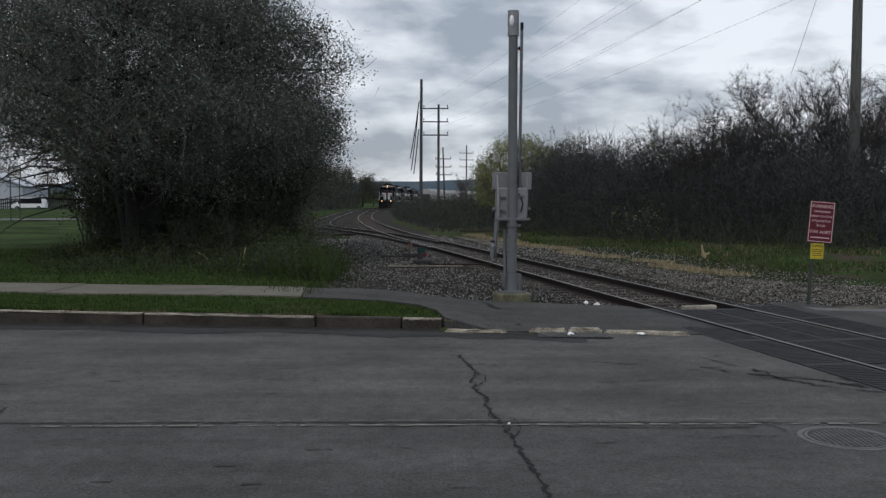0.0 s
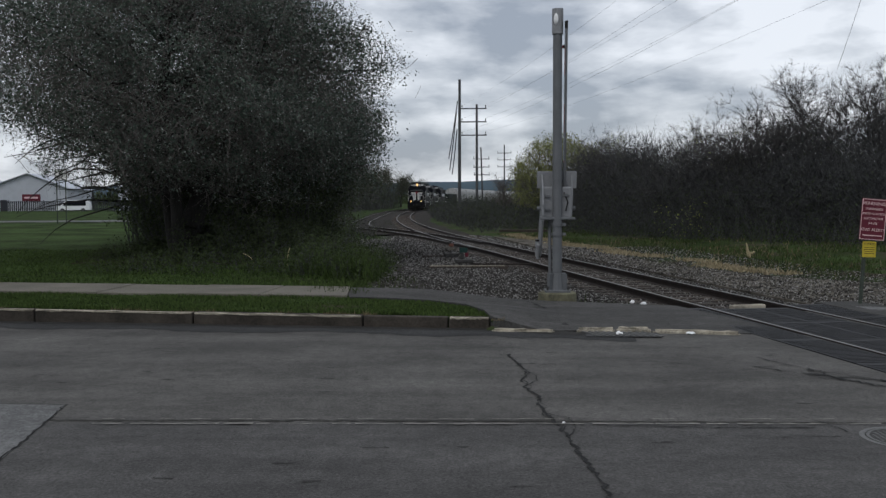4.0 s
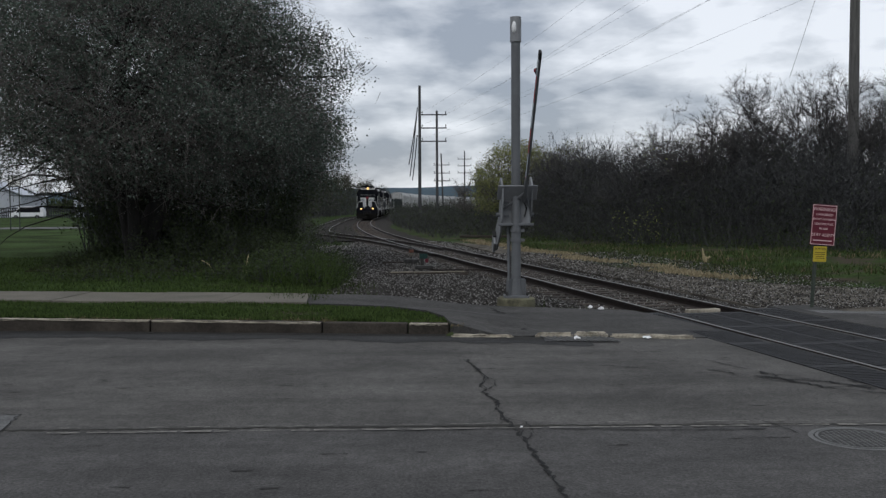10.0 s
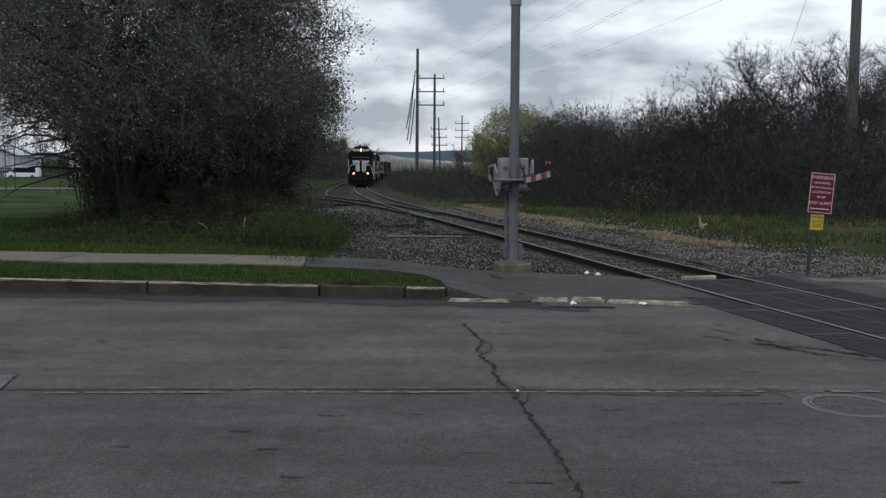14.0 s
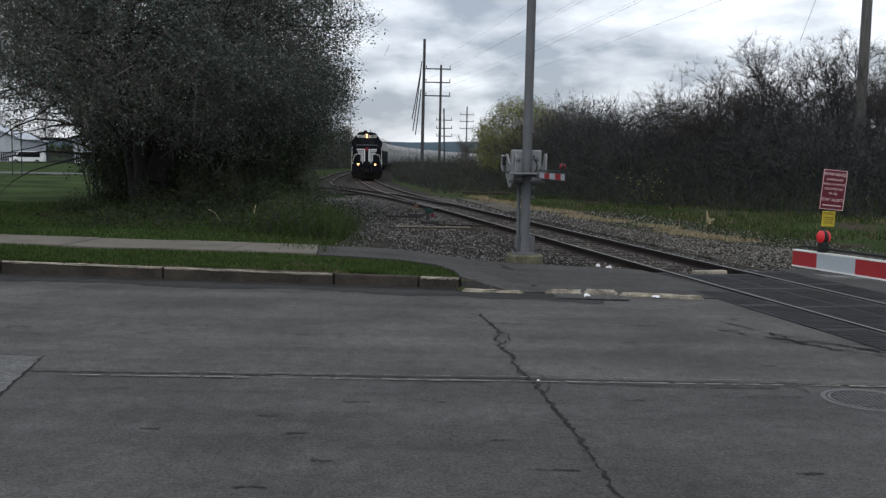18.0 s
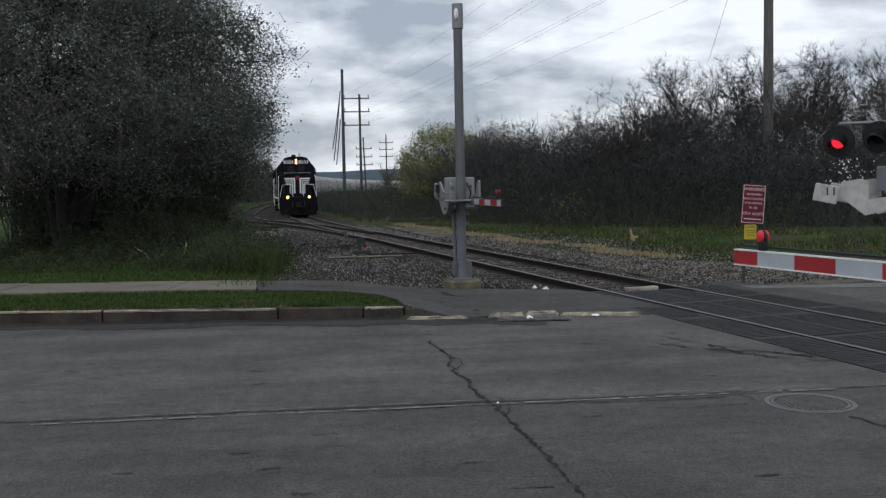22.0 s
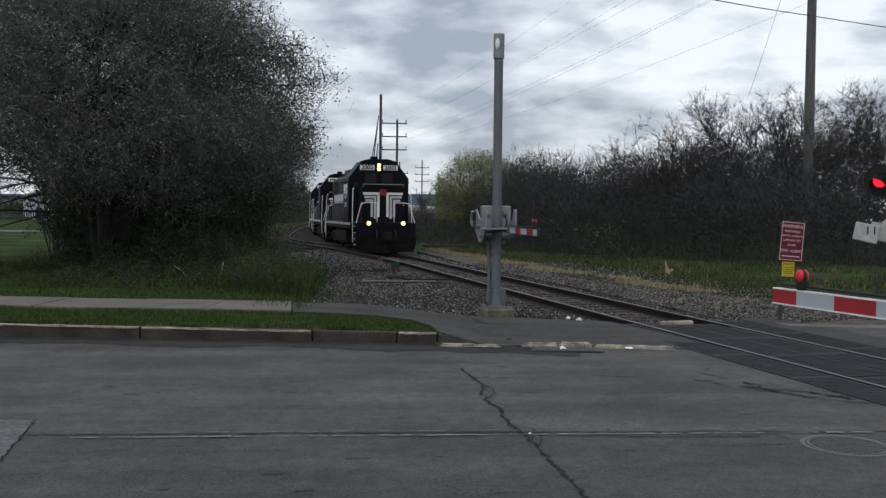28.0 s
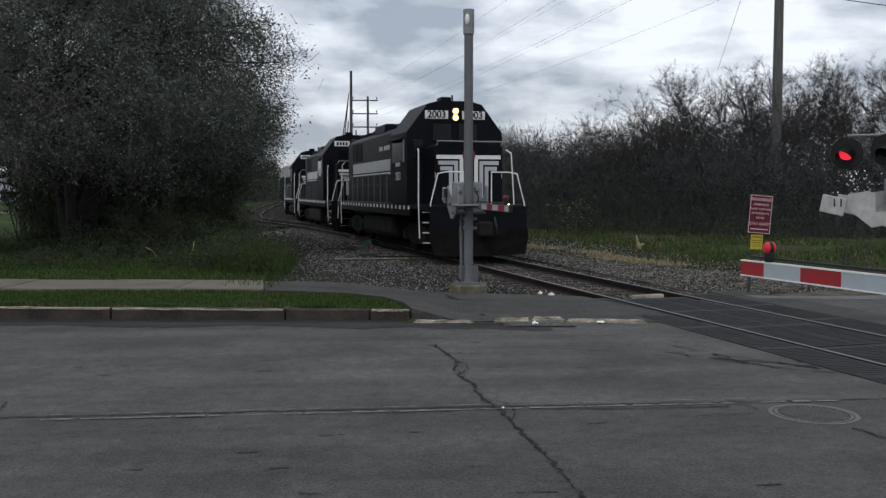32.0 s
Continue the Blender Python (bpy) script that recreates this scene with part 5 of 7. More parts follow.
    stems("weeds", "brown and green ragged weeds before the thicket", "weeds", xy, rng.uniform(0.2, 1.1, 1500) ** 1.3, 48, r=0.006, leaves=9000, twigs=5, lean=0.5, leafsize=0.09, leafmat="meadow")
    xy = np.column_stack([rng.uniform(-3.4, 2.8, 5200), rng.uniform(16.9, 24, 5200)])
    keep = (xy[:, 0] < -2.4 + rng.random(len(xy)) * 1.2) | ((xy[:, 1] < 18.2) & (xy[:, 0] > 0.8))
    blades("grass", xy[keep], ground_z, 0.13, 47, "meadow", "weeds and rough grass at the footpath's edge", 0.012)


grasses()


def stones():
    """Loose ballast and gravel, stone by stone."""
    rng = np.random.default_rng(61)
    P = []
    n = 66000
    ss = 19.8 + 40 * rng.random(n) ** 1.7
    o = rng.uniform(-3.6, 3.6, n)
    for s, q in zip(ss, o):
        x, y, _ = track(s, q)
        P.append((x, y, -0.145 - 0.05 * max(abs(q) - 1.5, 0)))
    n = 20000
    for x, y in zip(rng.uniform(-2.6, 2.6, n), 17.0 + 14 * rng.random(n) ** 1.3):
        if lateral(x, y) < -1.9 and (y > 17.35 + max(0, -0.35 * (x - 0.9))):
            P.append((x, y, max(float(ground_z(x, y)), -0.14) + 0.04))
    n = 20000
    for s, q in zip(20.2 + 22 * rng.random(n) ** 1.3, 1.9 + 5.5 * rng.random(n) ** 1.2):
        x, y, _ = track(s, q)
        P.append((x, y, max(float(ground_z(x, y)), -0.14) + 0.045))
    n = 22000
    for s, q in zip(27 + 26 * rng.random(n), -1.9 - 3.6 * rng.random(n)):
        x, y, _ = track(s, q)
        P.append((x, y, max(float(ground_z(x, y)), -0.14) + 0.04))
    P = np.array(P)
    n = len(P)
    octa = np.array([(1, 0, 0), (0, 1, 0), (-1, 0, 0), (0, -1, 0), (0, 0, 0.75), (0, 0, -0.6)])
    t = rng.uniform(0, 6.28, n)
    far = 1 + smooth(P[:, 1], 22, 50) * 0.6
    size = rng.uniform(0.008, 0.022, n) * far
    c, s = np.cos(t), np.sin(t)
    V = octa[None] * (1 + rng.normal(size=(n, 6, 3)) * 0.22) * size[:, None, None]
    V = np.stack([V[..., 0] * c[:, None] - V[..., 1] * s[:, None], V[..., 0] * s[:, None] + V[..., 1] * c[:, None], V[..., 2]], -1) + P[:, None]
    f = np.array([(0, 1, 4), (1, 2, 4), (2, 3, 4), (3, 0, 4), (1, 0, 5), (2, 1, 5), (3, 2, 5), (0, 3, 5)])
    ob = arrays("ballast_stones", V.reshape(-1, 3), (np.arange(n)[:, None, None] * 6 + f[None]).ravel(), 3, M["stone"])
    tagged(ob, "loose grey crushed stones of mixed brightness", "stones", kind="stuff")


stones()


# ---- far off: hills, road, sheds, vehicles ----
def hills():
    V, F = [], []
    xs = np.linspace(-3200, 3200, 120)
    for i, x in enumerate(xs):
        h = 56 + 5 * math.sin(x / 420 + 1) + 2.5 * math.sin(x / 150) + 1.2 * math.sin(x / 37)
        V += [(x, 2600, -5), (x, 2650, h), (x, 3000, h * 0.9), (x, 3300, -5)]
        if i:
            F += [(4 * i - 4 + j, 4 * i + j, 4 * i + j + 1, 4 * i - 3 + j) for j in range(3)]
    tagged(raw("backdrop_hills", V, F, M["hill"]), "low blue-grey wooded hills on the horizon", "hills", kind="structure")
    rng = np.random.default_rng(71)
    n = 900
    x = rng.uniform(-420, 420, n)
    P = np.column_stack([x, 460 + rng.random(n) * 120, np.zeros(n)])
    c, q = rng.integers(0, n, 26000), rng.normal(size=(26000, 3)) * [4.0, 4.0, 2.2]
    L = P[c] + q
    L[:, 2] = np.abs(L[:, 2] + 3.2)
    tagged(leaf_mesh("far_woods", L, 2.0, M["brushleaf"], None, rng), "far dark belt of woods", "woods", kind="stuff")


hills()


def far_road():
    V, F = [], []
    for i, x in enumerate(np.linspace(-90, -14, 60)):
        y = 66 + 0.14 * (x + 30)
        for d in (-1.6, 4.6):
            V.append((x, y + d, float(ground_z(x, y)) + 0.05))
        if i:
            F.append((2 * i - 2, 2 * i, 2 * i + 1, 2 * i - 1))
    tagged(raw("road_far", V, F, M["edge"]), "pale far road beyond the lawn", "road", kind="structure")


far_road()


def shed(at, size, turn, label):
    w, l, h, top = size
    ob = thing("shed", at, label, "shed", turn=turn)
    bm = bmesh.new()
    prism(bm, [(-w / 2, 0), (w / 2, 0), (w / 2, h), (0, top), (-w / 2, h)], l)
    part("wall", bm, M["shed"], ob)
    for sx in (-1, 1):
        bm = bmesh.new()
        a, b = Vector((0, 0, top + 0.12)), Vector((sx * (w / 2 + 0.5), 0, h + 0.02))
        mid = (a + b) / 2
        box(bm, ((b - a).length, l + 0.9, 0.14), mid, Matrix.Rotation(-math.atan2(b.z - a.z, b.x - a.x), 3, "Y"))
        part("roof", bm, M["shedroof"], ob)
    bm = bmesh.new()
    box(bm, (3.0, 0.1, 1.2), (0.6, -l / 2 - 0.08, h * 0.62), bevel=0.02)
    b = part("sign_board", bm, M["signred"], ob, "red sign board with a pale bar")
    bm = bmesh.new()
    box(bm, (2.2, 0.05, 0.3), (0.6, -l / 2 - 0.15, h * 0.62))
    part("letter_bar", bm, M["signpink"], b)
    bm = bmesh.new()
    box(bm, (1.1, 0.1, 2.1), (-w * 0.3, -l / 2 - 0.06, 1.05), bevel=0.02)
    part("door", bm, M["fence"], ob)
    return ob


shed((-82, 172, 0.3), (13, 26, 4.0, 6.6), 14, "white metal-sided shed with a pale gable roof")
shed((-62, 178, 0.3), (12, 26, 4.0, 6.4), 14, "white metal-sided shed with a pale gable roof")
shed((-100, 178, 0.3), (14, 30, 4.2, 7.0), 14, "long white metal-sided shed with a pale roof")


def dark_fence():
    ob = thing("fence", (-78, 155, 0.35), "dark picket fence in front of the sheds", "fence")
    bm = bmesh.new()
    box(bm, (0.09, 0.09, 2.0), (0, 0, 1.0))
    me = mesh_of("post", bm, M["fence"])
    for n in range(24):
        p = new("post", me)
        p.parent = ob
        p.location = (-35 + n * 3.0, 0, 0)
    for z in (0.5, 1.7):
        bm = bmesh.new()
        box(bm, (70, 0.06, 0.12), (0, 0, z))
        part("fence_rail", bm, M["fence"], ob)
    bm = bmesh.new()
    box(bm, (0.20, 0.04, 1.7))
    me = mesh_of("picket", bm, M["fence"])
    for k in range(184):
        p = new("picket", me)
        p.parent = ob
        p.location = (-34.8 + (k // 8) * 3 + (k % 8) * 0.36, 0.06, 0.95)


dark_fence()


def car(at, turn, body, label, category, tall=1.9, length=4.9):
    ob = thing(category, at, label, category, turn=turn)
    bm = bmesh.new()
    l = length / 2
    prism(bm, [(-l, 0.35), (l, 0.35), (l, 0.85), (l * 0.72, 1.0), (l * 0.42, tall), (-l * 0.85, tall), (-l, tall * 0.6)], 1.8)
    bmesh.ops.bevel(bm, geom=bm.edges[:], offset=0.08, segments=2, affect="EDGES")
    part("body", bm, body, ob, smooth=True)
    bm = bmesh.new()
    prism(bm, [(-l * 0.8, 1.05), (l * 0.60, 1.05), (l * 0.40, tall - 0.12), (-l * 0.78, tall - 0.12)], 1.84)
    part("window", bm, M["glass"], ob)
    for x in (-l * 0.62, l * 0.62):
        for y in (-0.85, 0.85):
            bm = bmesh.new()
            rod(bm, (x, y - 0.1, 0.33), (x, y + 0.1, 0.33), 0.33, seg=16)
            w = part("wheel", bm, M["black"], ob)
            bm = bmesh.new()
            rod(bm, (x, y - 0.11, 0.33), (x, y + 0.11, 0.33), 0.19, seg=12)
            part("rim", bm, M["alu"], w)
    for y in (-0.62, 0.62):
        bm = bmesh.new()
        box(bm, (0.08, 0.32, 0.16), (l + 0.0, y, 0.72), bevel=0.03)
        part("headlight", bm, M["litter"], ob)
    return ob


car((-66.5, 150, 0.32), 190, M["carwhite"], "white van parked before the sheds", "van", 2.0, 5.2)
car((-40.0, 148, 0.32), 10, M["carwhite"], "pale car parked before the sheds", "car", 1.5, 4.6)
car((-74.0, 118, 0.32), 200, M["cardark"], "dark car on the far road", "car", 1.5, 4.6)


# ---- poles, wires, signs ----
def utility_pole(at, height, r, arms, label, turn=0.0, arm_len=2.4, lean=0.0, wood="pole"):
    ob = thing("utility_pole", at, label, "utility pole", turn=turn)
    bm = bmesh.new()
    rod(bm, (0, 0, -0.2), (lean, 0, height), r, r * 0.72, 14)
    part("pole", bm, M[wood], ob, smooth=True)
    for z, side in arms:
        bm = bmesh.new()
        box(bm, (arm_len, 0.12, 0.13), (side + lean * z / height, -0.02, z), bevel=0.012)
        a = part("crossarm", bm, M["pole"], ob)
        for k in (-0.46, 0.46):
            bm = bmesh.new()
            x = side + lean * z / height + k * arm_len
            rod(bm, (x, 0, z + 0.06), (x, 0, z + 0.22), 0.035, 0.03, 8)
            rod(bm, (x, 0, z + 0.22), (x, 0, z + 0.38), 0.07, 0.05, 8)
            part("insulator", bm, M["black"], a)
    return ob


utility_pole((-2.18, 95, 0), 14.2, 0.18, (), "tall dark wooden pole with slack cables", lean=0.05)
utility_pole((-0.43, 106, 0), 12.8, 0.17, ((12.35, -0.33), (10.85, -0.33), (9.35, -0.33)), "dark wooden pole with three crossarms", arm_len=2.9)
utility_pole((0.45, 150, 0), 10.5, 0.15, ((8.65, 0), (7.35, 0), (6.1, 0)), "dark leaning wooden pole with crossarms, further off", arm_len=2.6, lean=-0.35)
utility_pole((5.2, 200, 0), 13.9, 0.17, ((12.15, 0), (10.7, 0), (9.2, 0)), "grey pole with three crossarms beside the line", arm_len=3.0)
utility_pole((19.07, 43.3, 0.05), 16.0, 0.27, (), "stout weathered wooden utility pole before the thicket", wood="palepole")


def left_pole():
    ob = utility_pole((-10.35, 18.75, 0.15), 10.5, 0.19, (), "dark wooden utility pole on the verge with a pale guard strip")
    bm = bmesh.new()
    box(bm, (0.05, 0.02, 2.4), (0.02, -0.185, 3.2), Matrix.Rotation(0.05, 3, "Y"))
    part("guard_strip", bm, M["dirtywhite"], ob)
    for n in range(2):
        bm = bmesh.new()
        box(bm, (0.07, 0.01, 0.1), (0.05, -0.19, 1.9 - n * 0.22))
        part("tag_bar", bm, M["dirtywhite"], ob)


left_pole()


def wire(p, q, sag, r, label, pieces=24):
    p, q = Vector(p), Vector(q)
    cu = bpy.data.curves.new("cable", "CURVE")
    cu.dimensions, cu.bevel_depth, cu.bevel_resolution = "3D", r, 1
    sp = cu.splines.new("POLY")
    sp.points.add(pieces)
    for i in range(pieces + 1):
        u = i / pieces
        v = p.lerp(q, u) - Vector((0, 0, sag * 4 * u * (1 - u)))
        sp.points[i].co = (*v, 1)
    cu.materials.append(M["black"])
    ob = new("cable", cu)
    return tagged(ob, label, "cable", "overhead cables")


for dx, z0, z1 in ((-1.3, 12.75, 14.3), (1.4, 12.75, 14.5), (-1.3, 11.25, 12.6), (1.4, 11.25, 12.8), (1.4, 9.75, 10.8), (-1.3, 9.75, 10.6)):
    wire((-0.43 + dx * 0.9 - 0.33, 106, z0), (17.4 + dx * 1.6, 0, z1), 1.1, 0.0045, "thin overhead cable crossing the sky")
wire((19.07, 43.3, 11.6), (-10.35, 18.75, 10.2), 0.5, 0.02, "black overhead cable between the utility poles")
wire((19.07, 43.3, 11.6), (60, 50, 11.2), 0.8, 0.02, "black overhead cable from the utility pole")
wire((17.75, 40.3, 13.8), (50, 36, 12.8), 0.9, 0.022, "black overhead cable from the utility pole")
wire((17.75, 40.3, 13.7), (-10.35, 18.75, 10.3), 0.9, 0.016, "black overhead cable across the view")
wire((16.6, 39.6, 13.4), (15.6, 42, 7.6), 0.1, 0.008, "thin loose wire hanging by the utility pole")
for k, (x0, z0, z1) in enumerate(((-2.35, 12.0, 6.2), (-2.45, 11.0, 5.0), (-2.4, 9.2, 4.6))):
    wire((x0, 94.9, z0), (x0 - 0.9 + 0.2 * k, 94.6, z1), 0.25, 0.05, "slack cable hanging from the pole", 10)


def text_part(name, s, size, m, material, parent, depth=0.002):
    cu = bpy.data.curves.new(name, "FONT")
    cu.offset = 0.009 if name == "numeral" and size < 0.5 else 0.0
    cu.body, cu.size, cu.extrude, cu.align_x, cu.align_y = s, size, depth, "CENTER", "CENTER"
    tmp = bpy.data.objects.new(name, cu)
    scene.collection.objects.link(tmp)
    bpy.context.view_layer.update()
    me = bpy.data.meshes.new_from_object(tmp.evaluated_get(bpy.context.evaluated_depsgraph_get()))
    bpy.data.objects.remove(tmp)
    me.name = name
    me.materials.clear()
    me.materials.append(material)
    ob = new(name, me)
    ob.parent = parent
    ob.matrix_basis = m
    return ob


def warning_sign():
    ob = thing("warning_sign", (6.72, 16.95, -0.12), "maroon metal warning sign with pale lettering on a leaning post", "sign", turn=6)
    bm = bmesh.new()
    box(bm, (0.055, 0.05, 1.9), (0, 0.03, 0.93), Matrix.Rotation(radians(3.5), 3, "Y"), bevel=0.006)
    part("post", bm, M["post"], ob)
    tilt = Matrix.Translation((0.14, -0.01, 1.63)) @ Matrix.Rotation(radians(4.5), 4, "Y")
    bm = bmesh.new()
    vs = box(bm, (0.47, 0.012, 0.74), (0, 0, 0), bevel=0.005)
    for v in bm.verts:
        v.co = tilt @ v.co
    plate = part("plate", bm, M["signred"], ob)
    bm = bmesh.new()
    for x, z, w, h in ((0, 0.355, 0.45, 0.010), (0, -0.355, 0.45, 0.010), (-0.222, 0, 0.010, 0.72), (0.222, 0, 0.010, 0.72)):
        vs = box(bm, (w, 0.004, h), (x, -0.009, z))
        for v in vs:
            v.co = tilt @ v.co
    part("border", bm, M["signpink"], plate)
    for s, size, z in (("WARNING!", 0.088, 0.28), ("UNMANNED", 0.056, 0.185), ("RADIO CONTROL", 0.052, 0.10), ("LOCOMOTIVE", 0.056, 0.015), ("IN USE", 0.056, -0.07), ("STAY ALERT!", 0.075, -0.185)):
        text_part("lettering", s, size, tilt @ Matrix.Translation((0, -0.009, z)) @ Matrix.Rotation(radians(90), 4, "X"), M["signpink"], plate)
    bm = bmesh.new()
    vs = box(bm, (0.36, 0.004, 0.018), (0, -0.009, -0.285))
    for v in vs:
        v.co = tilt @ v.co
    part("text_bar", bm, M["signpink"], plate)
    t2 = Matrix.Translation((0.075, -0.012, 1.10)) @ Matrix.Rotation(radians(2), 4, "Y")
    bm = bmesh.new()
    box(bm, (0.25, 0.008, 0.28), bevel=0.003)
    for v in bm.verts:
        v.co = t2 @ v.co
    y = part("notice", bm, M["yellow"], ob, "small yellow notice")
    text_part("lettering", "POSTED", 0.058, t2 @ Matrix.Translation((0, -0.007, 0.095)) @ Matrix.Rotation(radians(90), 4, "X"), M["black"], y)
    for k, w in enumerate((0.19, 0.20, 0.15, 0.18)):
        bm = bmesh.new()
        vs = box(bm, (w, 0.003, 0.010), (0, -0.007, 0.03 - k * 0.035))
        for v in vs:
            v.co = t2 @ v.co
        part("text_bar", bm, M["black"], y)


warning_sign()


def route_sign():
    ob = thing("route_sign", (-28.4, 62, float(ground_z(-28.4, 62))), "white route marker sign with a black numeral on two posts", "road sign", turn=22)
    for x in (-0.28, 0.28):
        bm = bmesh.new()
        box(bm, (0.07, 0.05, 3.7), (x, 0.04, 1.85))
        part("post", bm, M["post"], ob)
    bm = bmesh.new()
    box(bm, (0.8, 0.02, 0.8), (0, 0, 3.3), bevel=0.008)
    p = part("plate", bm, M["whitepaint"], ob)
    bm = bmesh.new()
    for x, z, w, h in ((0, 3.66, 0.76, 0.05), (0, 2.94, 0.76, 0.05), (-0.36, 3.3, 0.05, 0.72), (0.36, 3.3, 0.05, 0.72)):
        box(bm, (w, 0.006, h), (x, -0.014, z))
    part("border", bm, M["black"], p)
    text_part("numeral", "5", 0.62, Matrix.Translation((0, -0.016, 3.3)) @ Matrix.Rotation(radians(90), 4, "X"), M["black"], p)


route_sign()


# ---- crossing gates ----
def gate_mast(at, height, label, r=0.085, turn=0.0, box_side=0.0):
    """A mast on a cast base, with the drive housing; the arm is a thing of its own."""
    ob = thing("crossing_gate", at, label, "crossing gate", turn=turn)
    bm = bmesh.new()
    rod(bm, (0, 0, -0.2), (0, 0, 0.13), 0.37, 0.355, 24)
    rod(bm, (0, 0, 0.13), (0, 0, 0.155), 0.355, 0.325, 24)
    part("foundation", bm, M["footing"], ob, "mossy round concrete footing", smooth=True)
    bm = bmesh.new()
    box(bm, (0.46, 0.46, 0.05), (0, 0, 0.175), bevel=0.01)
    rod(bm, (0, 0, 0.2), (0, 0, 0.50), 0.17, 0.115, 12)
    for k in range(4):
        t = k * math.pi / 2 + math.pi / 4
        box(bm, (0.03, 0.16, 0.34), (0.15 * math.cos(t), 0.15 * math.sin(t), 0.33), Matrix.Rotation(t + math.pi / 2, 3, "Z"))
    part("base_casting", bm, M["alu"], ob)
    for k in range(4):
        bm = bmesh.new()
        x, y = (0.19 if k % 2 else -0.19), (0.19 if k < 2 else -0.19)
        rod(bm, (x, y, 0.19), (x, y, 0.27), 0.022, seg=6)
        part("bolt", bm, M["iron"], ob)
    bm = bmesh.new()
    rod(bm, (0, 0, 0.45), (0, 0, 2.35), r * 1.04, seg=18)
    rod(bm, (0, 0, 2.35), (0, 0, height - 0.45), r, seg=18)
    part("tube", bm, M["alu"], ob, smooth=True)
    bm = bmesh.new()
    rod(bm, (0, 0, height - 0.46), (0, 0, height), r * 1.22, r * 1.22, 18)
    cap = part("cap", bm, M["alulight"], ob, smooth=True)
    bm = bmesh.new()
    bmesh.ops.create_uvsphere(bm, u_segments=12, v_segments=8, radius=0.05, matrix=Matrix.Translation((-0.035, -r * 1.02, height - 0.2)) @ Matrix.Diagonal((0.9, 1.2, 2.2, 1)))
    part("cap_window", bm, M["litter"], cap)
    for z in (1.20, 1.38):
        bm = bmesh.new()
        rod(bm, (0, 0, z), (0, 0, z + 0.055), r * 1.28, seg=16)
        box(bm, (0.06, 0.06, 0.05), (r * 1.5, -0.03, z + 0.028))
        part("band_clamp", bm, M["alu"], ob)
    return ob


def drive_box(ob, z=1.98, tall=0.52):
    bm = bmesh.new()
    box(bm, (0.56, 0.36, tall), (0, 0.24, z), bevel=0.03)
    h = part("drive_housing", bm, M["alulight"], ob, "pale aluminium drive housing")
    for x, zz in ((-0.17, 0.13), (-0.17, -0.12), (0.17, 0.15)):
        bm = bmesh.new()
        box(bm, (0.09, 0.05, 0.05), (x, 0.045, z + zz), bevel=0.008)
        part("latch", bm, M["alu"], h)
    bm = bmesh.new()
    box(bm, (0.66, 0.10, 0.05), (0, -0.02, z - 0.28), bevel=0.01)
    part("bracket", bm, M["alu"], ob)
    bm = bmesh.new()
    pipe(bm, [(-0.13, 0.1, z - 0.28), (-0.13, 0.1, 1.1), (-0.12, 0.06, 0.3)], 0.035, 8)
    part("conduit", bm, M["alu"], ob)
    bm = bmesh.new()
    pipe(bm, [(0.13, 0.05, z + 0.2), (0.20, 0.03, z + 0.02), (0.16, 0.03, z - 0.15)], 0.012, 6)
    part("cable", bm, M["black"], ob)


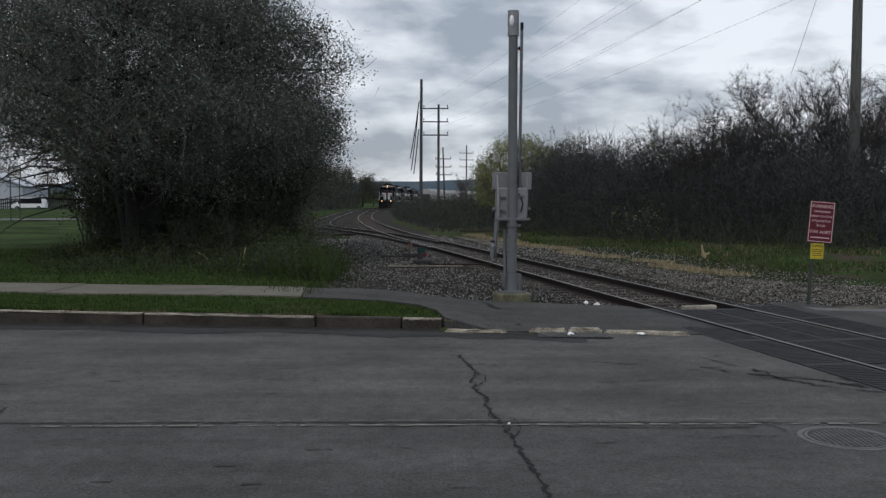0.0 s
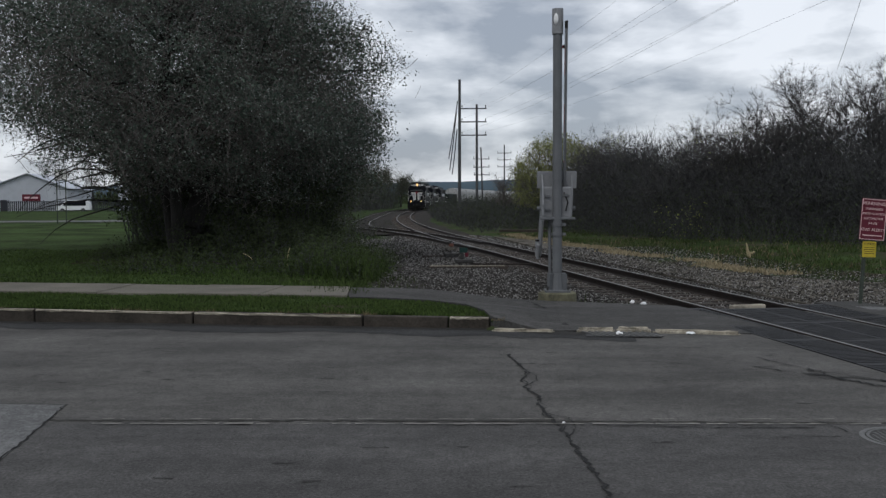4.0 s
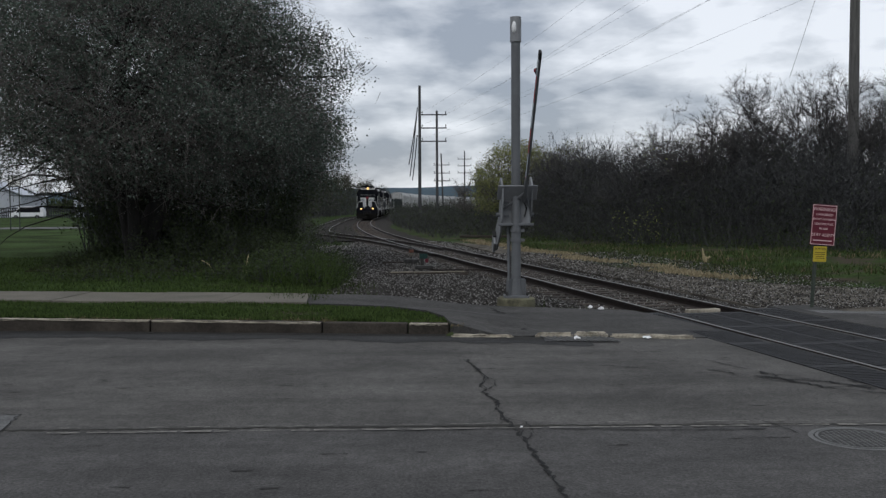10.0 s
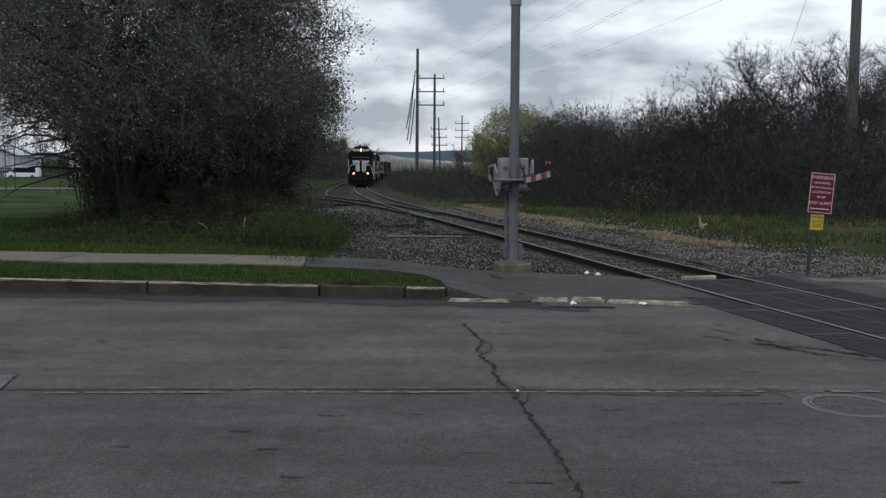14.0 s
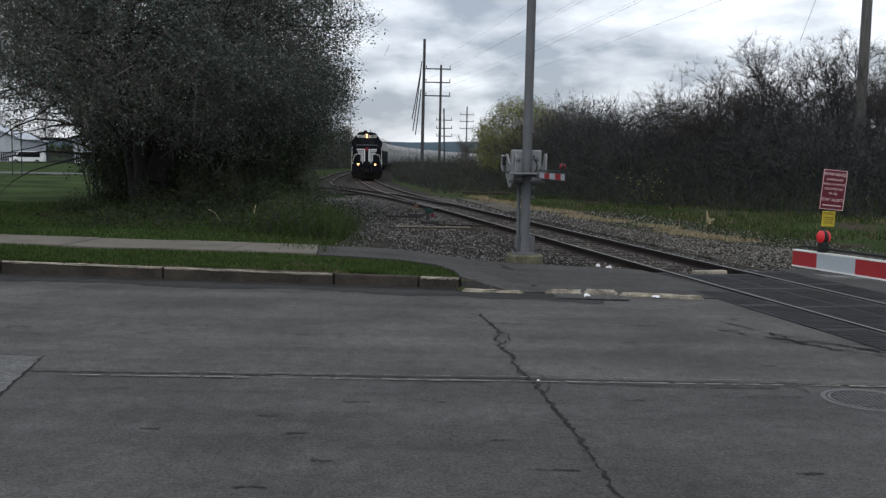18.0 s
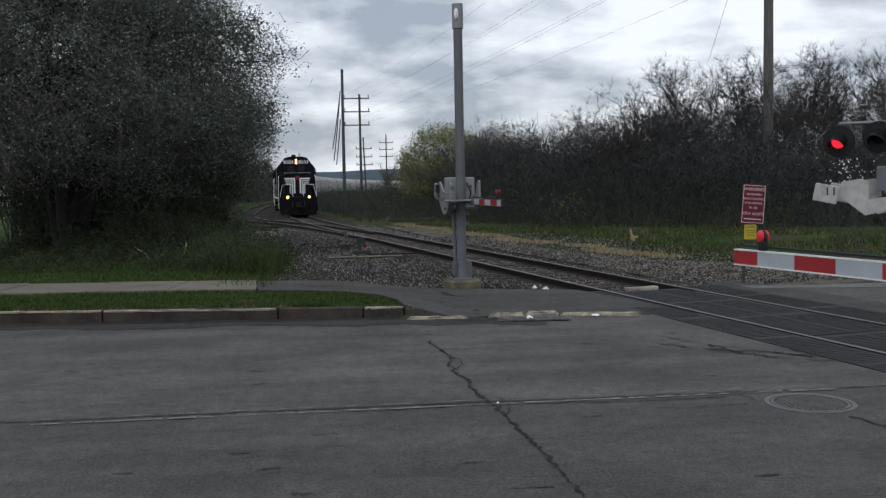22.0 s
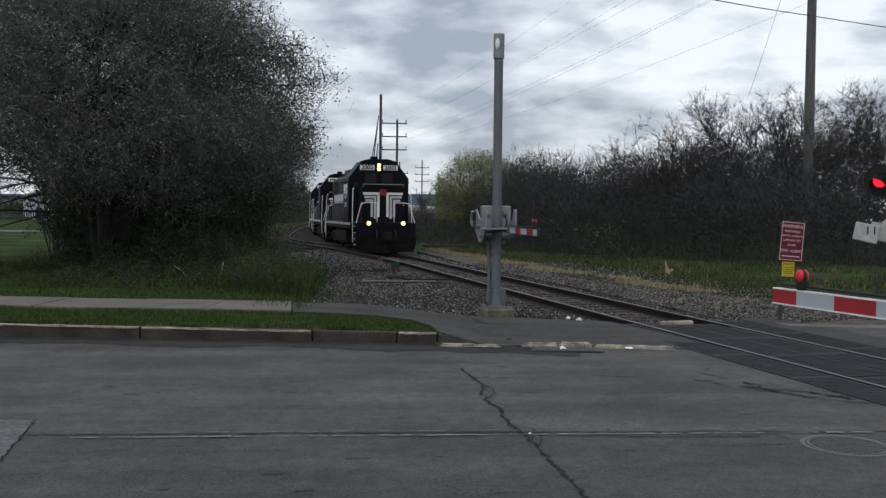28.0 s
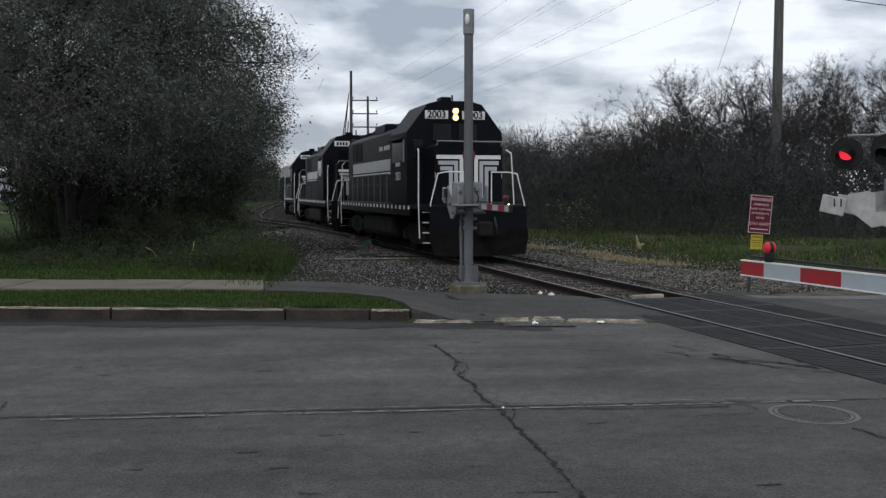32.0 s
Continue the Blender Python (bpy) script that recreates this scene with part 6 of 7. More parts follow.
def gate_arm(gate, at, length, stripes, label, turn, side=0.21, first=0.28, plate="alulight", height=0.115, drop=-0.05, lamps=2, red_first=True, rear=0.0, lit=True, lever=None, weight=None, tip=False, edge="whitepaint", short=None):
    """The moving arm: pivot at the thing's origin, arm along -y when down. Levers and counterweights behind."""
    bm = bmesh.new()
    rod(bm, (-side - 0.22, 0, 0), (side + 0.22, 0, 0), 0.04, seg=12)
    ob = part("gate_arm", bm, M["alu"], gate, label)
    ob.matrix_basis = gate.matrix_basis.inverted() @ pose(*at, 0, 0, turn)
    for x in (-side - 0.14, side + 0.14):
        bm = bmesh.new()
        shape = short if short and x > 0 else lever
        prism(bm, shape or [(-0.62 - rear, 0.0), (-0.60 - rear, 0.13), (-0.30 - rear, 0.20), (0.18, 0.16), (0.30, -0.06), (0.22, -0.24), (-0.2, -0.26), (-0.5 - rear, -0.08)], 0.03, Matrix.Translation((x, 0, 0.02)) @ Matrix.Rotation(radians(-90), 4, "Z"))
        part("lever", bm, M[plate], ob)
    for x in (-side - 0.19, side + 0.19)[:1 if short else 2]:
        bm = bmesh.new()
        wy, wz, tilt, size = weight or (0.74 + rear, 0.05, 0.0, (0.05, 0.44, 0.26))
        box(bm, size, (x, wy, wz), Matrix.Rotation(tilt, 3, "X"), bevel=0.02)
        part("counterweight", bm, M[plate], ob)
        bm = bmesh.new()
        for k in (-0.08, 0.06):
            box(bm, (size[0] + 0.012, 0.03, 0.17), (x, wy + k - 0.1, wz + 0.05), bevel=0.004)
        part("slot", bm, M["black"], ob)
    bm = bmesh.new()
    box(bm, (2 * side + 0.46, 0.32, 0.03), (0, -0.54, -0.03), bevel=0.008)
    part("front_plate", bm, M[plate], ob)
    bm = bmesh.new()
    pipe(bm, [(-side - 0.14, -0.18, -0.1), (side, -0.55, drop), (side + 0.14, -0.18, -0.1)], 0.025, 6)
    box(bm, (0.06, 0.5, 0.10), (side, -0.62, drop), bevel=0.01)
    part("arm_bracket", bm, M["alu"], ob)
    y = -length
    n = 0
    w = first
    while y < -0.7:
        bm = bmesh.new()
        y1 = min(y + w, -0.5)
        box(bm, (0.035, y1 - y, height - 0.02), (side, (y + y1) / 2, drop))
        part("board", bm, M["armred" if (n % 2 == 0) == red_first else "armwhite"], ob)
        y, w, n = y1, stripes, n + 1
    if tip:
        bm = bmesh.new()
        box(bm, (0.045, 0.14, height + 0.01), (side, -length - 0.06, drop), bevel=0.008)
        part("tip_cap", bm, M["black"], ob)
    for z in (-1, 1):
        bm = bmesh.new()
        box(bm, (0.042, length - 0.5, 0.010), (side, -(length + 0.5) / 2, drop + z * (height / 2 - 0.005)))
        part("edge_strip", bm, M[edge], ob)
    bm = bmesh.new()
    pipe(bm, [(side, -length + 0.1, drop + height / 2 + 0.03), (side, -length + 1.2, drop + height / 2 + 0.025), (side, -0.6, drop + height / 2 + 0.025)], 0.012, 6)
    part("lamp_cable", bm, M["black"], ob)
    for k in range(lamps):
        yy = -length + 0.32 + k * length * 0.42
        bm = bmesh.new()
        box(bm, (0.06, 0.07, 0.08), (side, yy, drop + height / 2 + 0.04), bevel=0.015)
        bmesh.ops.create_uvsphere(bm, u_segments=14, v_segments=10, radius=0.042, matrix=Matrix.Translation((side, yy, drop + height / 2 + 0.105)) @ Matrix.Diagonal((0.8, 1, 1.25, 1)))
        part("arm_lamp", bm, M["black"], ob, "black arm lamp with red lenses")
        for sx in (-1, 1):
            bm = bmesh.new()
            bmesh.ops.create_uvsphere(bm, u_segments=14, v_segments=10, radius=0.036, matrix=Matrix.Translation((side + sx * 0.020, yy, drop + height / 2 + 0.110)) @ Matrix.Diagonal((0.8, 1, 1.25, 1)))
            part("lens", bm, M["lampred"] if k == 0 and lit else M["locored"], ob)
    return ob


MAST1 = (1.30, 17.45, 0.02)
gate1 = gate_mast(MAST1, 5.36, "grey aluminium crossing gate mast on a concrete foundation")
drive_box(gate1, 1.80, 0.62)
arm1 = gate_arm(gate1, (MAST1[0], MAST1[1] + 0.24, 1.72), 3.32, 0.52, "short red and white striped crossing gate arm", 3.2, side=0.14, lamps=1, rear=-0.32, lit=False, first=0.34, red_first=False, tip=True, edge="alu", weight=(0.80, 0.15, 0.25, (0.06, 0.30, 0.28)),
                lever=[(0.62, 0.30), (0.66, 0.26), (0.66, -0.06), (0.40, -0.22), (0.10, -0.32), (-0.20, -0.32), (-0.90, 0.02), (-0.98, 0.28), (-0.60, 0.32), (-0.15, 0.12), (0.35, 0.10), (0.50, 0.30)],
                short=[(0.62, 0.32), (0.66, 0.28), (0.66, -0.06), (0.20, -0.16), (-0.12, -0.10), (-0.12, 0.10), (0.30, 0.08), (0.50, 0.32)])


def signal_mast():
    at = (10.43, 18.0, -0.03)
    ob = gate_mast(at, 6.0, "grey crossing signal mast with flashing lights and a gate drive", 0.112, turn=0)
    drive_box(ob, 1.98)
    for x, y, z, lit in ((-1.12, 0.36, 2.77, True), (-0.47, -0.02, 2.83, False)):
        c = Vector((x, y, z))
        d = Vector((-0.75, -0.66, -0.05)).normalized()
        bm = bmesh.new()
        rod(bm, c, c + d * 0.02, 0.33, seg=28)
        light = part("light_disc", bm, M["black"], ob, "round black signal background")
        bm = bmesh.new()
        rod(bm, c - d * 0.18, c, 0.17, seg=18)
        part("light_body", bm, M["black"], light)
        bm = bmesh.new()
        rod(bm, c + d * 0.022, c + d * 0.05, 0.14, seg=20)
        part("lens", bm, M["redlamp"] if lit else M["glass"], light)
        bm = bmesh.new()
        n = 14
        u = Vector((-d.y, d.x, 0))
        a, b = [], []
        for k in range(n + 1):
            t = math.pi * (-0.12 + 1.24 * k / n)
            e = u * math.cos(t) * 0.17 + Vector((0, 0, math.sin(t) * 0.17))
            a.append(bm.verts.new(c + d * 0.02 + e))
            b.append(bm.verts.new(c + d * (0.02 + 0.36 * (0.4 + 0.6 * max(math.sin(t), 0))) + e * 0.97 - Vector((0, 0, 0.12))))
        for k in range(n):
            bm.faces.new((a[k], a[k + 1], b[k + 1], b[k]))
        bmesh.ops.solidify(bm, geom=bm.faces[:], thickness=0.006)
        part("hood", bm, M["black"], light)
    bm = bmesh.new()
    rod(bm, (-1.0, 0.58, 3.15), (0.5, -0.24, 3.15), 0.028, seg=8)
    part("light_bar", bm, M["alulight"], ob)
    bm = bmesh.new()
    box(bm, (0.32, 0.30, 0.78), (0.0, 0.02, 1.05), bevel=0.02)
    j = part("junction_box", bm, M["alu"], ob)
    bm = bmesh.new()
    box(bm, (0.14, 0.006, 0.07), (0.02, -0.135, 1.28))
    part("label_plate", bm, mat("blue_label", (0.05, 0.12, 0.35), 0.5, 0.1), j)
    return ob


gate2 = signal_mast()
arm2 = gate_arm(gate2, (10.40, 18.05, 1.86), 5.0, 0.406, "striped arm with white levers and slotted counterweights", 40, plate="dirtywhite", lamps=1, rear=0.42, lit=False,
                lever=[(-1.0, 0.02), (-0.58, 0.08), (-0.44, 0.0), (-0.44, -0.36), (-0.1, -0.30), (0.2, -0.30), (0.2, -0.52), (-0.5, -0.68), (-0.65, -0.57), (-1.0, -0.3)], weight=(1.30, -0.2, 0.2, (0.05, 0.52, 0.38)))

gate3 = gate_mast((4.39, -1.52, 0.0), 5.0, "crossing gate mast beside the road's near edge")
drive_box(gate3, 1.64)
arm3 = gate_arm(gate3, (4.39, -1.52, 1.44), 8.60, 0.406, "red and white striped arm with a red lamp", 194, side=0.0, drop=-0.105, height=0.125, lamps=2)


# ---- trackside odds and ends ----
def switch_stand():
    ob = thing("switch_stand", (-0.70, 27.6, -0.13), "low trackside switch stand with a dark handle and an orange marker", "switch stand", turn=4)
    for y in (-0.17, 0.17):
        bm = bmesh.new()
        box(bm, (2.35, 0.10, 0.09), (0.22, y * 0.8, 0.035), bevel=0.012)
        part("head_block", bm, M["tie"], ob, "pale-topped timber head block")
        bm = bmesh.new()
        box(bm, (2.2, 0.05, 0.010), (0.2, y * 0.8, 0.084))
        part("worn_edge", bm, M["kerbtop"], ob)
    bm = bmesh.new()
    box(bm, (0.55, 0.34, 0.12), (0.1, 0, 0.22), bevel=0.03)
    rod(bm, (0.05, 0, 0.25), (0.05, 0, 0.48), 0.07, 0.05, 12)
    part("stand_body", bm, M["iron"], ob)
    bm = bmesh.new()
    pipe(bm, [(0.05, 0, 0.46), (-0.22, -0.03, 0.42), (-0.32, -0.05, 0.22)], 0.025, 8)
    part("handle", bm, M["iron"], ob)
    bm = bmesh.new()
    pipe(bm, [(0.3, 0, 0.14), (2.2, 0.3, 0.10)], 0.022, 8)
    part("throw_rod", bm, M["rust"], ob)
    for w, h, x, z, m_ in ((0.24, 0.15, 0.08, 0.55, "targetgreen"), (0.10, 0.12, 0.18, 0.42, "signred")):
        bm = bmesh.new()
        box(bm, (w, 0.03, h), (x, -0.02, z), bevel=0.012)
        part("target", bm, M[m_], ob)
    ob = thing("switch_target", (-1.15, 33.0, -0.12), "small orange and white switch marker on a low stand", "switch marker", turn=10)
    bm = bmesh.new()
    box(bm, (0.5, 0.4, 0.16), (0, 0, 0.08), bevel=0.02)
    rod(bm, (0, 0, 0.1), (0, 0, 0.6), 0.025, seg=8)
    part("stand_body", bm, M["iron"], ob)
    for z, m_ in ((0.50, "orange"), (0.36, "concrete")):
        bm = bmesh.new()
        box(bm, (0.17, 0.03, 0.10), (0, -0.03, z - 0.06), bevel=0.012)
        part("target", bm, M[m_], ob)
    bm = bmesh.new()
    box(bm, (1.0, 0.14, 0.10), (-0.5, 0.1, 0.02), bevel=0.01)
    part("head_block", bm, M["tie"], ob)


switch_stand()


def timbers():
    ob = thing("timber", (2.6, 58.5, -0.05), "long dark timber lying beside the track", "timber", turn=-2)
    bm = bmesh.new()
    box(bm, (3.0, 0.22, 0.16), (0.0, 0, 0.06), bevel=0.03)
    part("beam", bm, M["tie"], ob)
    rng = random.Random(4)
    for n, (x, y, l, a) in enumerate(((-12.2, 78, 2.4, 10), (-12.8, 77, 2.6, -14), (-13.3, 79, 2.6, 35), (-11.5, 76, 2.2, 4), (-12.0, 79.5, 2.5, 60), (-13.9, 78, 2.0, -40))):
        ob = thing("old_sleeper", (x, y, float(ground_z(x, y)) + 0.02 + 0.12 * (n // 3)), "discarded grey sleeper lying in a heap", "sleeper", "discarded sleepers", turn=a)
        bm = bmesh.new()
        box(bm, (l, 0.23, 0.17), (0, 0, 0.1), Matrix.Rotation(rng.uniform(-0.1, 0.1), 3, "Y"), bevel=0.015)
        part("beam", bm, M["tie"], ob)
    # timber panel end at the crossing
    x, y, h = track(19.75, 0.15)
    ob = thing("crossing_timber", (x, y, -0.05), "pale worn timber at the crossing's end between the rails", "timber", turn=math.degrees(h) - 90 + 8)
    bm = bmesh.new()
    box(bm, (0.66, 0.15, 0.08), (0, 0, 0.025), bevel=0.02)
    part("beam", bm, M["kerbtop"], ob)
    ob = thing("stump", (9.2, 32.6, float(ground_z(9.2, 32.6))), "broken pale tree stump in the grass", "stump")
    bm = bmesh.new()
    rod(bm, (0, 0, -0.05), (-0.06, 0, 0.22), 0.09, 0.07, 8)
    rod(bm, (-0.06, 0, 0.16), (-0.12, 0, 0.50), 0.05, 0.02, 7)
    rod(bm, (0.0, 0, 0.12), (0.16, 0, 0.20), 0.05, 0.03, 7)
    part("wood", bm, M["straw"], ob)


timbers()


def dead_stalks():
    for n, (x, y, a, h) in enumerate(((-5.05, 23.6, -28, 0.6), (-4.7, 23.9, -65, 0.45), (-4.95, 23.3, 75, 0.35), (-3.9, 24.4, -50, 0.4), (-6.1, 24.6, 60, 0.5))):
        ob = thing("dead_stalk", (x, y, float(ground_z(x, y)) - 0.03), "pale dead plant stalk standing in the weeds", "stalk", "dead stalks", turn=a * 3)
        bm = bmesh.new()
        t = radians(a) * 0.7
        pipe(bm, [(0, 0, 0), (0.4 * h * math.sin(t), 0, 0.5 * h), (h * math.sin(t), 0.05, h * math.cos(t))], 0.012, 5)
        part("stem", bm, M["straw"], ob)


dead_stalks()


def litter():
    rng = random.Random(12)
    for n, (x, y, z, s) in enumerate(((1.79, 13.02, 0.02, 0.055), (2.80, 13.13, 0.02, 0.075), (2.62, 17.0, 0.03, 0.045), (2.78, 16.75, 0.03, 0.05), (0.56, 7.86, 0.008, 0.012))):
        ob = thing("litter", (x, y, z), "crumpled pale scrap of litter on the ground", "litter", "scraps of litter", turn=rng.uniform(0, 180))
        bm = bmesh.new()
        bmesh.ops.create_icosphere(bm, subdivisions=2, radius=s)
        flat = 0.16 if n == 1 else 0.7
        for v in bm.verts:
            v.co = Vector((v.co.x * 1.25, v.co.y * 0.8, max(v.co.z * flat, -0.015))) * (1 + rng.uniform(-0.28, 0.28))
        part("scrap", bm, M["litter"], ob)


litter()


sleepers()

# ---- the train ----
SPEED = 4.77
S_FRONT = 28.9   # where the leading end stands at the clip's end
TRAIN = []       # (thing, half the distance between bogies, centre behind the leading end)
WHEELS = []


def vehicle_pose(s, half):
    x0, y0, _ = track(s - half)
    x1, y1, _ = track(s + half)
    return pose((x0 + x1) / 2, (y0 + y1) / 2, 0.02 + grade(s), 0, 0, math.degrees(math.atan2(y0 - y1, x0 - x1)) - 90)


def wheelset_mesh():
    bm = bmesh.new()
    rod(bm, (-0.9, 0, 0), (0.9, 0, 0), 0.08, seg=10)
    for x in (-0.75, 0.75):
        rod(bm, (x - 0.065, 0, 0), (x + 0.065, 0, 0), 0.508, seg=28)
        s = 0.04 if x < 0 else -0.04
        rod(bm, (x + s, 0, 0), (x + s * 1.9, 0, 0), 0.535, seg=28)
        o = -0.07 if x < 0 else 0.07
        for k in range(4):
            t = k * math.pi / 2
            box(bm, (0.02, 0.07, 0.3), (x + o, 0.25 * math.sin(t), 0.25 * math.cos(t)), Matrix.Rotation(-t, 3, "X"))
    return mesh_of("wheelset", bm, M["undercarriage"])


WHEELSET = wheelset_mesh()


def bogie(parent, y, axle=1.37, heavy=True):
    bm = bmesh.new()
    for x in (-1.05, 1.05):
        prism(bm, [(-axle - 0.35, 0.45), (-axle - 0.35, 0.72), (-0.6, 0.95), (0.6, 0.95), (axle + 0.35, 0.72), (axle + 0.35, 0.45), (axle - 0.3, 0.42), (0.5, 0.30), (-0.5, 0.30), (-axle + 0.3, 0.42)], 0.16, Matrix.Translation((x, y, 0)) @ Matrix.Rotation(radians(90), 4, "Z"))
    box(bm, (2.0, 0.5, 0.3), (0, y, 0.72), bevel=0.03)
    b = part("bogie", bm, M["undercarriage"], parent)
    for sx in (-1, 1):
        for k in (-1, 1):
            bm = bmesh.new()
            box(bm, (0.16, 0.30, 0.30), (sx * 1.12, y + k * axle, 0.53), bevel=0.03)
            part("axle_box", bm, M["undercarriage"], b)
        for k in (-0.3, 0.3):
            bm = bmesh.new()
            rod(bm, (sx * 1.06, y + k, 0.42), (sx * 1.06, y + k, 0.82), 0.11, seg=10)
            part("spring", bm, M["undercarriage"], b)
    for k in (-1, 1):
        w = new("wheelset", WHEELSET)
        w.parent = b
        w.location = (0, y + k * axle, 0.508)
        WHEELS.append((w, y + k * axle))
    return b


def hood_outline(w, z0, z1, c=0.16):
    return [(-w, z0), (w, z0), (w, z1 - c), (w - c * 1.3, z1), (-w + c * 1.3, z1), (-w, z1 - c)]


def locomotive(number):
    loco = thing("locomotive", (0, 0, 0), "black diesel locomotive with grey stripes and white handrails", "locomotive", "coupled locomotives")
    bp, wp = M["blackpaint"], M["whitepaint"]
    bm = bmesh.new()
    box(bm, (2.95, 16.4, 0.16), (0, -0.1, 1.47), bevel=0.02)
    box(bm, (1.5, 16.6, 0.45), (0, -0.1, 1.18), bevel=0.03)
    part("underframe", bm, bp, loco)
    for sx in (-1, 1):
        bm = bmesh.new()
        box(bm, (0.05, 13.0, 0.34), (sx * 1.46, -0.7, 1.36), bevel=0.01)
        sill = part("side_sill", bm, bp, loco)
        for k in range(22):
            bm = bmesh.new()
            box(bm, (0.012, 0.20, 0.12), (sx * 1.492, -6.9 + k * 0.60, 1.44))
            part("sill_mark", bm, wp, sill)
    # long hood with doors and the pale band
    bm = bmesh.new()
    prism(bm, hood_outline(0.93, 1.55, 4.25, 0.2), 11.6, Matrix.Translation((0, -2.45, 0)))
    bmesh.ops.bevel(bm, geom=[e for e in bm.edges if e.calc_face_angle(0) > 0.3], offset=0.03, segments=1, affect="EDGES")
    hood = part("long_hood", bm, bp, loco)
    for sx in (-1, 1):
        for k in range(13):
            bm = bmesh.new()
            box(bm, (0.02, 0.74, 1.05), (sx * 0.937, -7.6 + k * 0.80, 2.15), bevel=0.008)
            part("hood_door", bm, bp, hood)
            bm = bmesh.new()
            box(bm, (0.02, 0.05, 0.12), (sx * 0.955, -7.3 + k * 0.80, 2.2))
            part("door_latch", bm, M["alu"], hood)
        bm = bmesh.new()
        box(bm, (0.014, 9.4, 0.42), (sx * 0.942, -2.3, 2.92))
        part("pale_band", bm, M["silver"], hood, "pale grey band along the hood")
        bm = bmesh.new()
        box(bm, (0.014, 9.4, 0.07), (sx * 0.943, -2.3, 2.62))
        part("thin_line", bm, wp, hood)
        bm = bmesh.new()
        for k in range(14):
            box(bm, (0.012, 0.15, 0.16), (sx * 0.945, 1.9 - k * 0.21 - (0.2 if k > 5 else 0) - (0.2 if k > 10 else 0), 3.56))
        part("lettering_bar", bm, M["silver"], hood, "row of small pale letter bars")
        for k, y in enumerate((-6.6, -5.4)):
            bm = bmesh.new()
            box(bm, (0.03, 1.0, 0.75), (sx * 0.94, y, 3.6), bevel=0.01)
            part("radiator_grille", bm, M["undercarriage"], hood)
    for k, y in enumerate((-7.0, -5.6, -4.2, -0.2)):
        bm = bmesh.new()
        rod(bm, (0, y, 4.2), (0, y, 4.42), 0.62 if k < 3 else 0.5, seg=24)
        f = part("roof_fan", bm, M["undercarriage"], loco)
        bm = bmesh.new()
        for j in range(6):
            t = j * math.pi / 6
            box(bm, (1.1, 0.03, 0.03), (0, y, 4.43), Matrix.Rotation(t, 3, "Z"))
        part("fan_guard", bm, M["iron"], f)
    bm = bmesh.new()
    box(bm, (1.5, 2.0, 0.40), (0, -2.2, 4.34), bevel=0.08)
    part("brake_blister", bm, bp, loco)
    for y in (0.9, 1.9):
        bm = bmesh.new()
        box(bm, (0.45, 0.6, 0.28), (0, y, 4.36), bevel=0.05)
        part("exhaust_stack", bm, M["undercarriage"], loco)
    # cab
    bm = bmesh.new()
    prism(bm, [(-1.55, 1.55), (1.55, 1.55), (1.55, 3.78), (0.88, 4.66), (0.5, 4.76), (-0.5, 4.76), (-0.88, 4.66), (-1.55, 3.78)], 2.35, Matrix.Translation((0, 4.55, 0)))
    bmesh.ops.bevel(bm, geom=[e for e in bm.edges if e.calc_face_angle(0) > 0.3], offset=0.035, segments=2, affect="EDGES")
    cab = part("cab", bm, bp, loco)
    for sx in (-1, 1):
        bm = bmesh.new()
        box(bm, (0.75, 0.03, 0.26), (sx * 0.60, 5.74, 4.32), bevel=0.012)
        nb = part("number_board", bm, wp, cab, "white number board")
        bm = bmesh.new()
        box(bm, (0.71, 0.012, 0.22), (sx * 0.60, 5.757, 4.32))
        part("board_field", bm, wp, nb)
        face = Matrix.Translation((sx * 0.60, 5.766, 4.32)) @ Matrix.Rotation(radians(180), 4, "Z") @ Matrix.Rotation(radians(90), 4, "X")
        if number:
            text_part("numeral", number, 0.30, face, M["black"], nb)
        else:
            bm = bmesh.new()
            for j in range(4):
                box(bm, (0.10, 0.008, 0.16), (sx * 0.60 - 0.22 + j * 0.147, 5.766, 4.32))
            part("numeral_bar", bm, M["black"], nb)
        bm = bmesh.new()
        box(bm, (0.62, 0.03, 0.56), (sx * 0.42, 5.735, 3.78), bevel=0.03)
        part("windscreen", bm, M["glass"], cab)
        bm = bmesh.new()
        box(bm, (0.32, 0.03, 0.62), (sx * 1.18, 5.735, 3.25), bevel=0.03)
        part("front_window", bm, M["glass"], cab)
        bm = bmesh.new()
        box(bm, (0.03, 1.5, 0.68), (sx * 1.552, 4.45, 3.18), bevel=0.03)
        part("side_window", bm, M["glass"], cab)
        bm = bmesh.new()
        box(bm, (0.05, 0.10, 0.70), (sx * 1.56, 5.35, 3.2), bevel=0.01)
        part("wind_deflector", bm, M["alulight"], cab)
        bm = bmesh.new()
        box(bm, (0.14, 1.7, 0.05), (sx * 1.60, 4.45, 3.60), Matrix.Rotation(sx * 0.35, 3, "Y"), bevel=0.01)
        part("sunshade", bm, bp, cab)
        # road number on the cab side
        if number:
            text_part("numeral", number, 0.36, Matrix.Translation((sx * 1.562, 4.55, 2.42)) @ Matrix.Rotation(radians(90 * sx), 4, "Z") @ Matrix.Rotation(radians(90), 4, "X"), M["silver"], cab)
        bm = bmesh.new()
        for j in range(4):
            box(bm, (0.012, 0.13, 0.22), (sx * 1.56, 4.78 - j * 0.17, 2.85))
        part("lettering_bar", bm, M["silver"], cab)
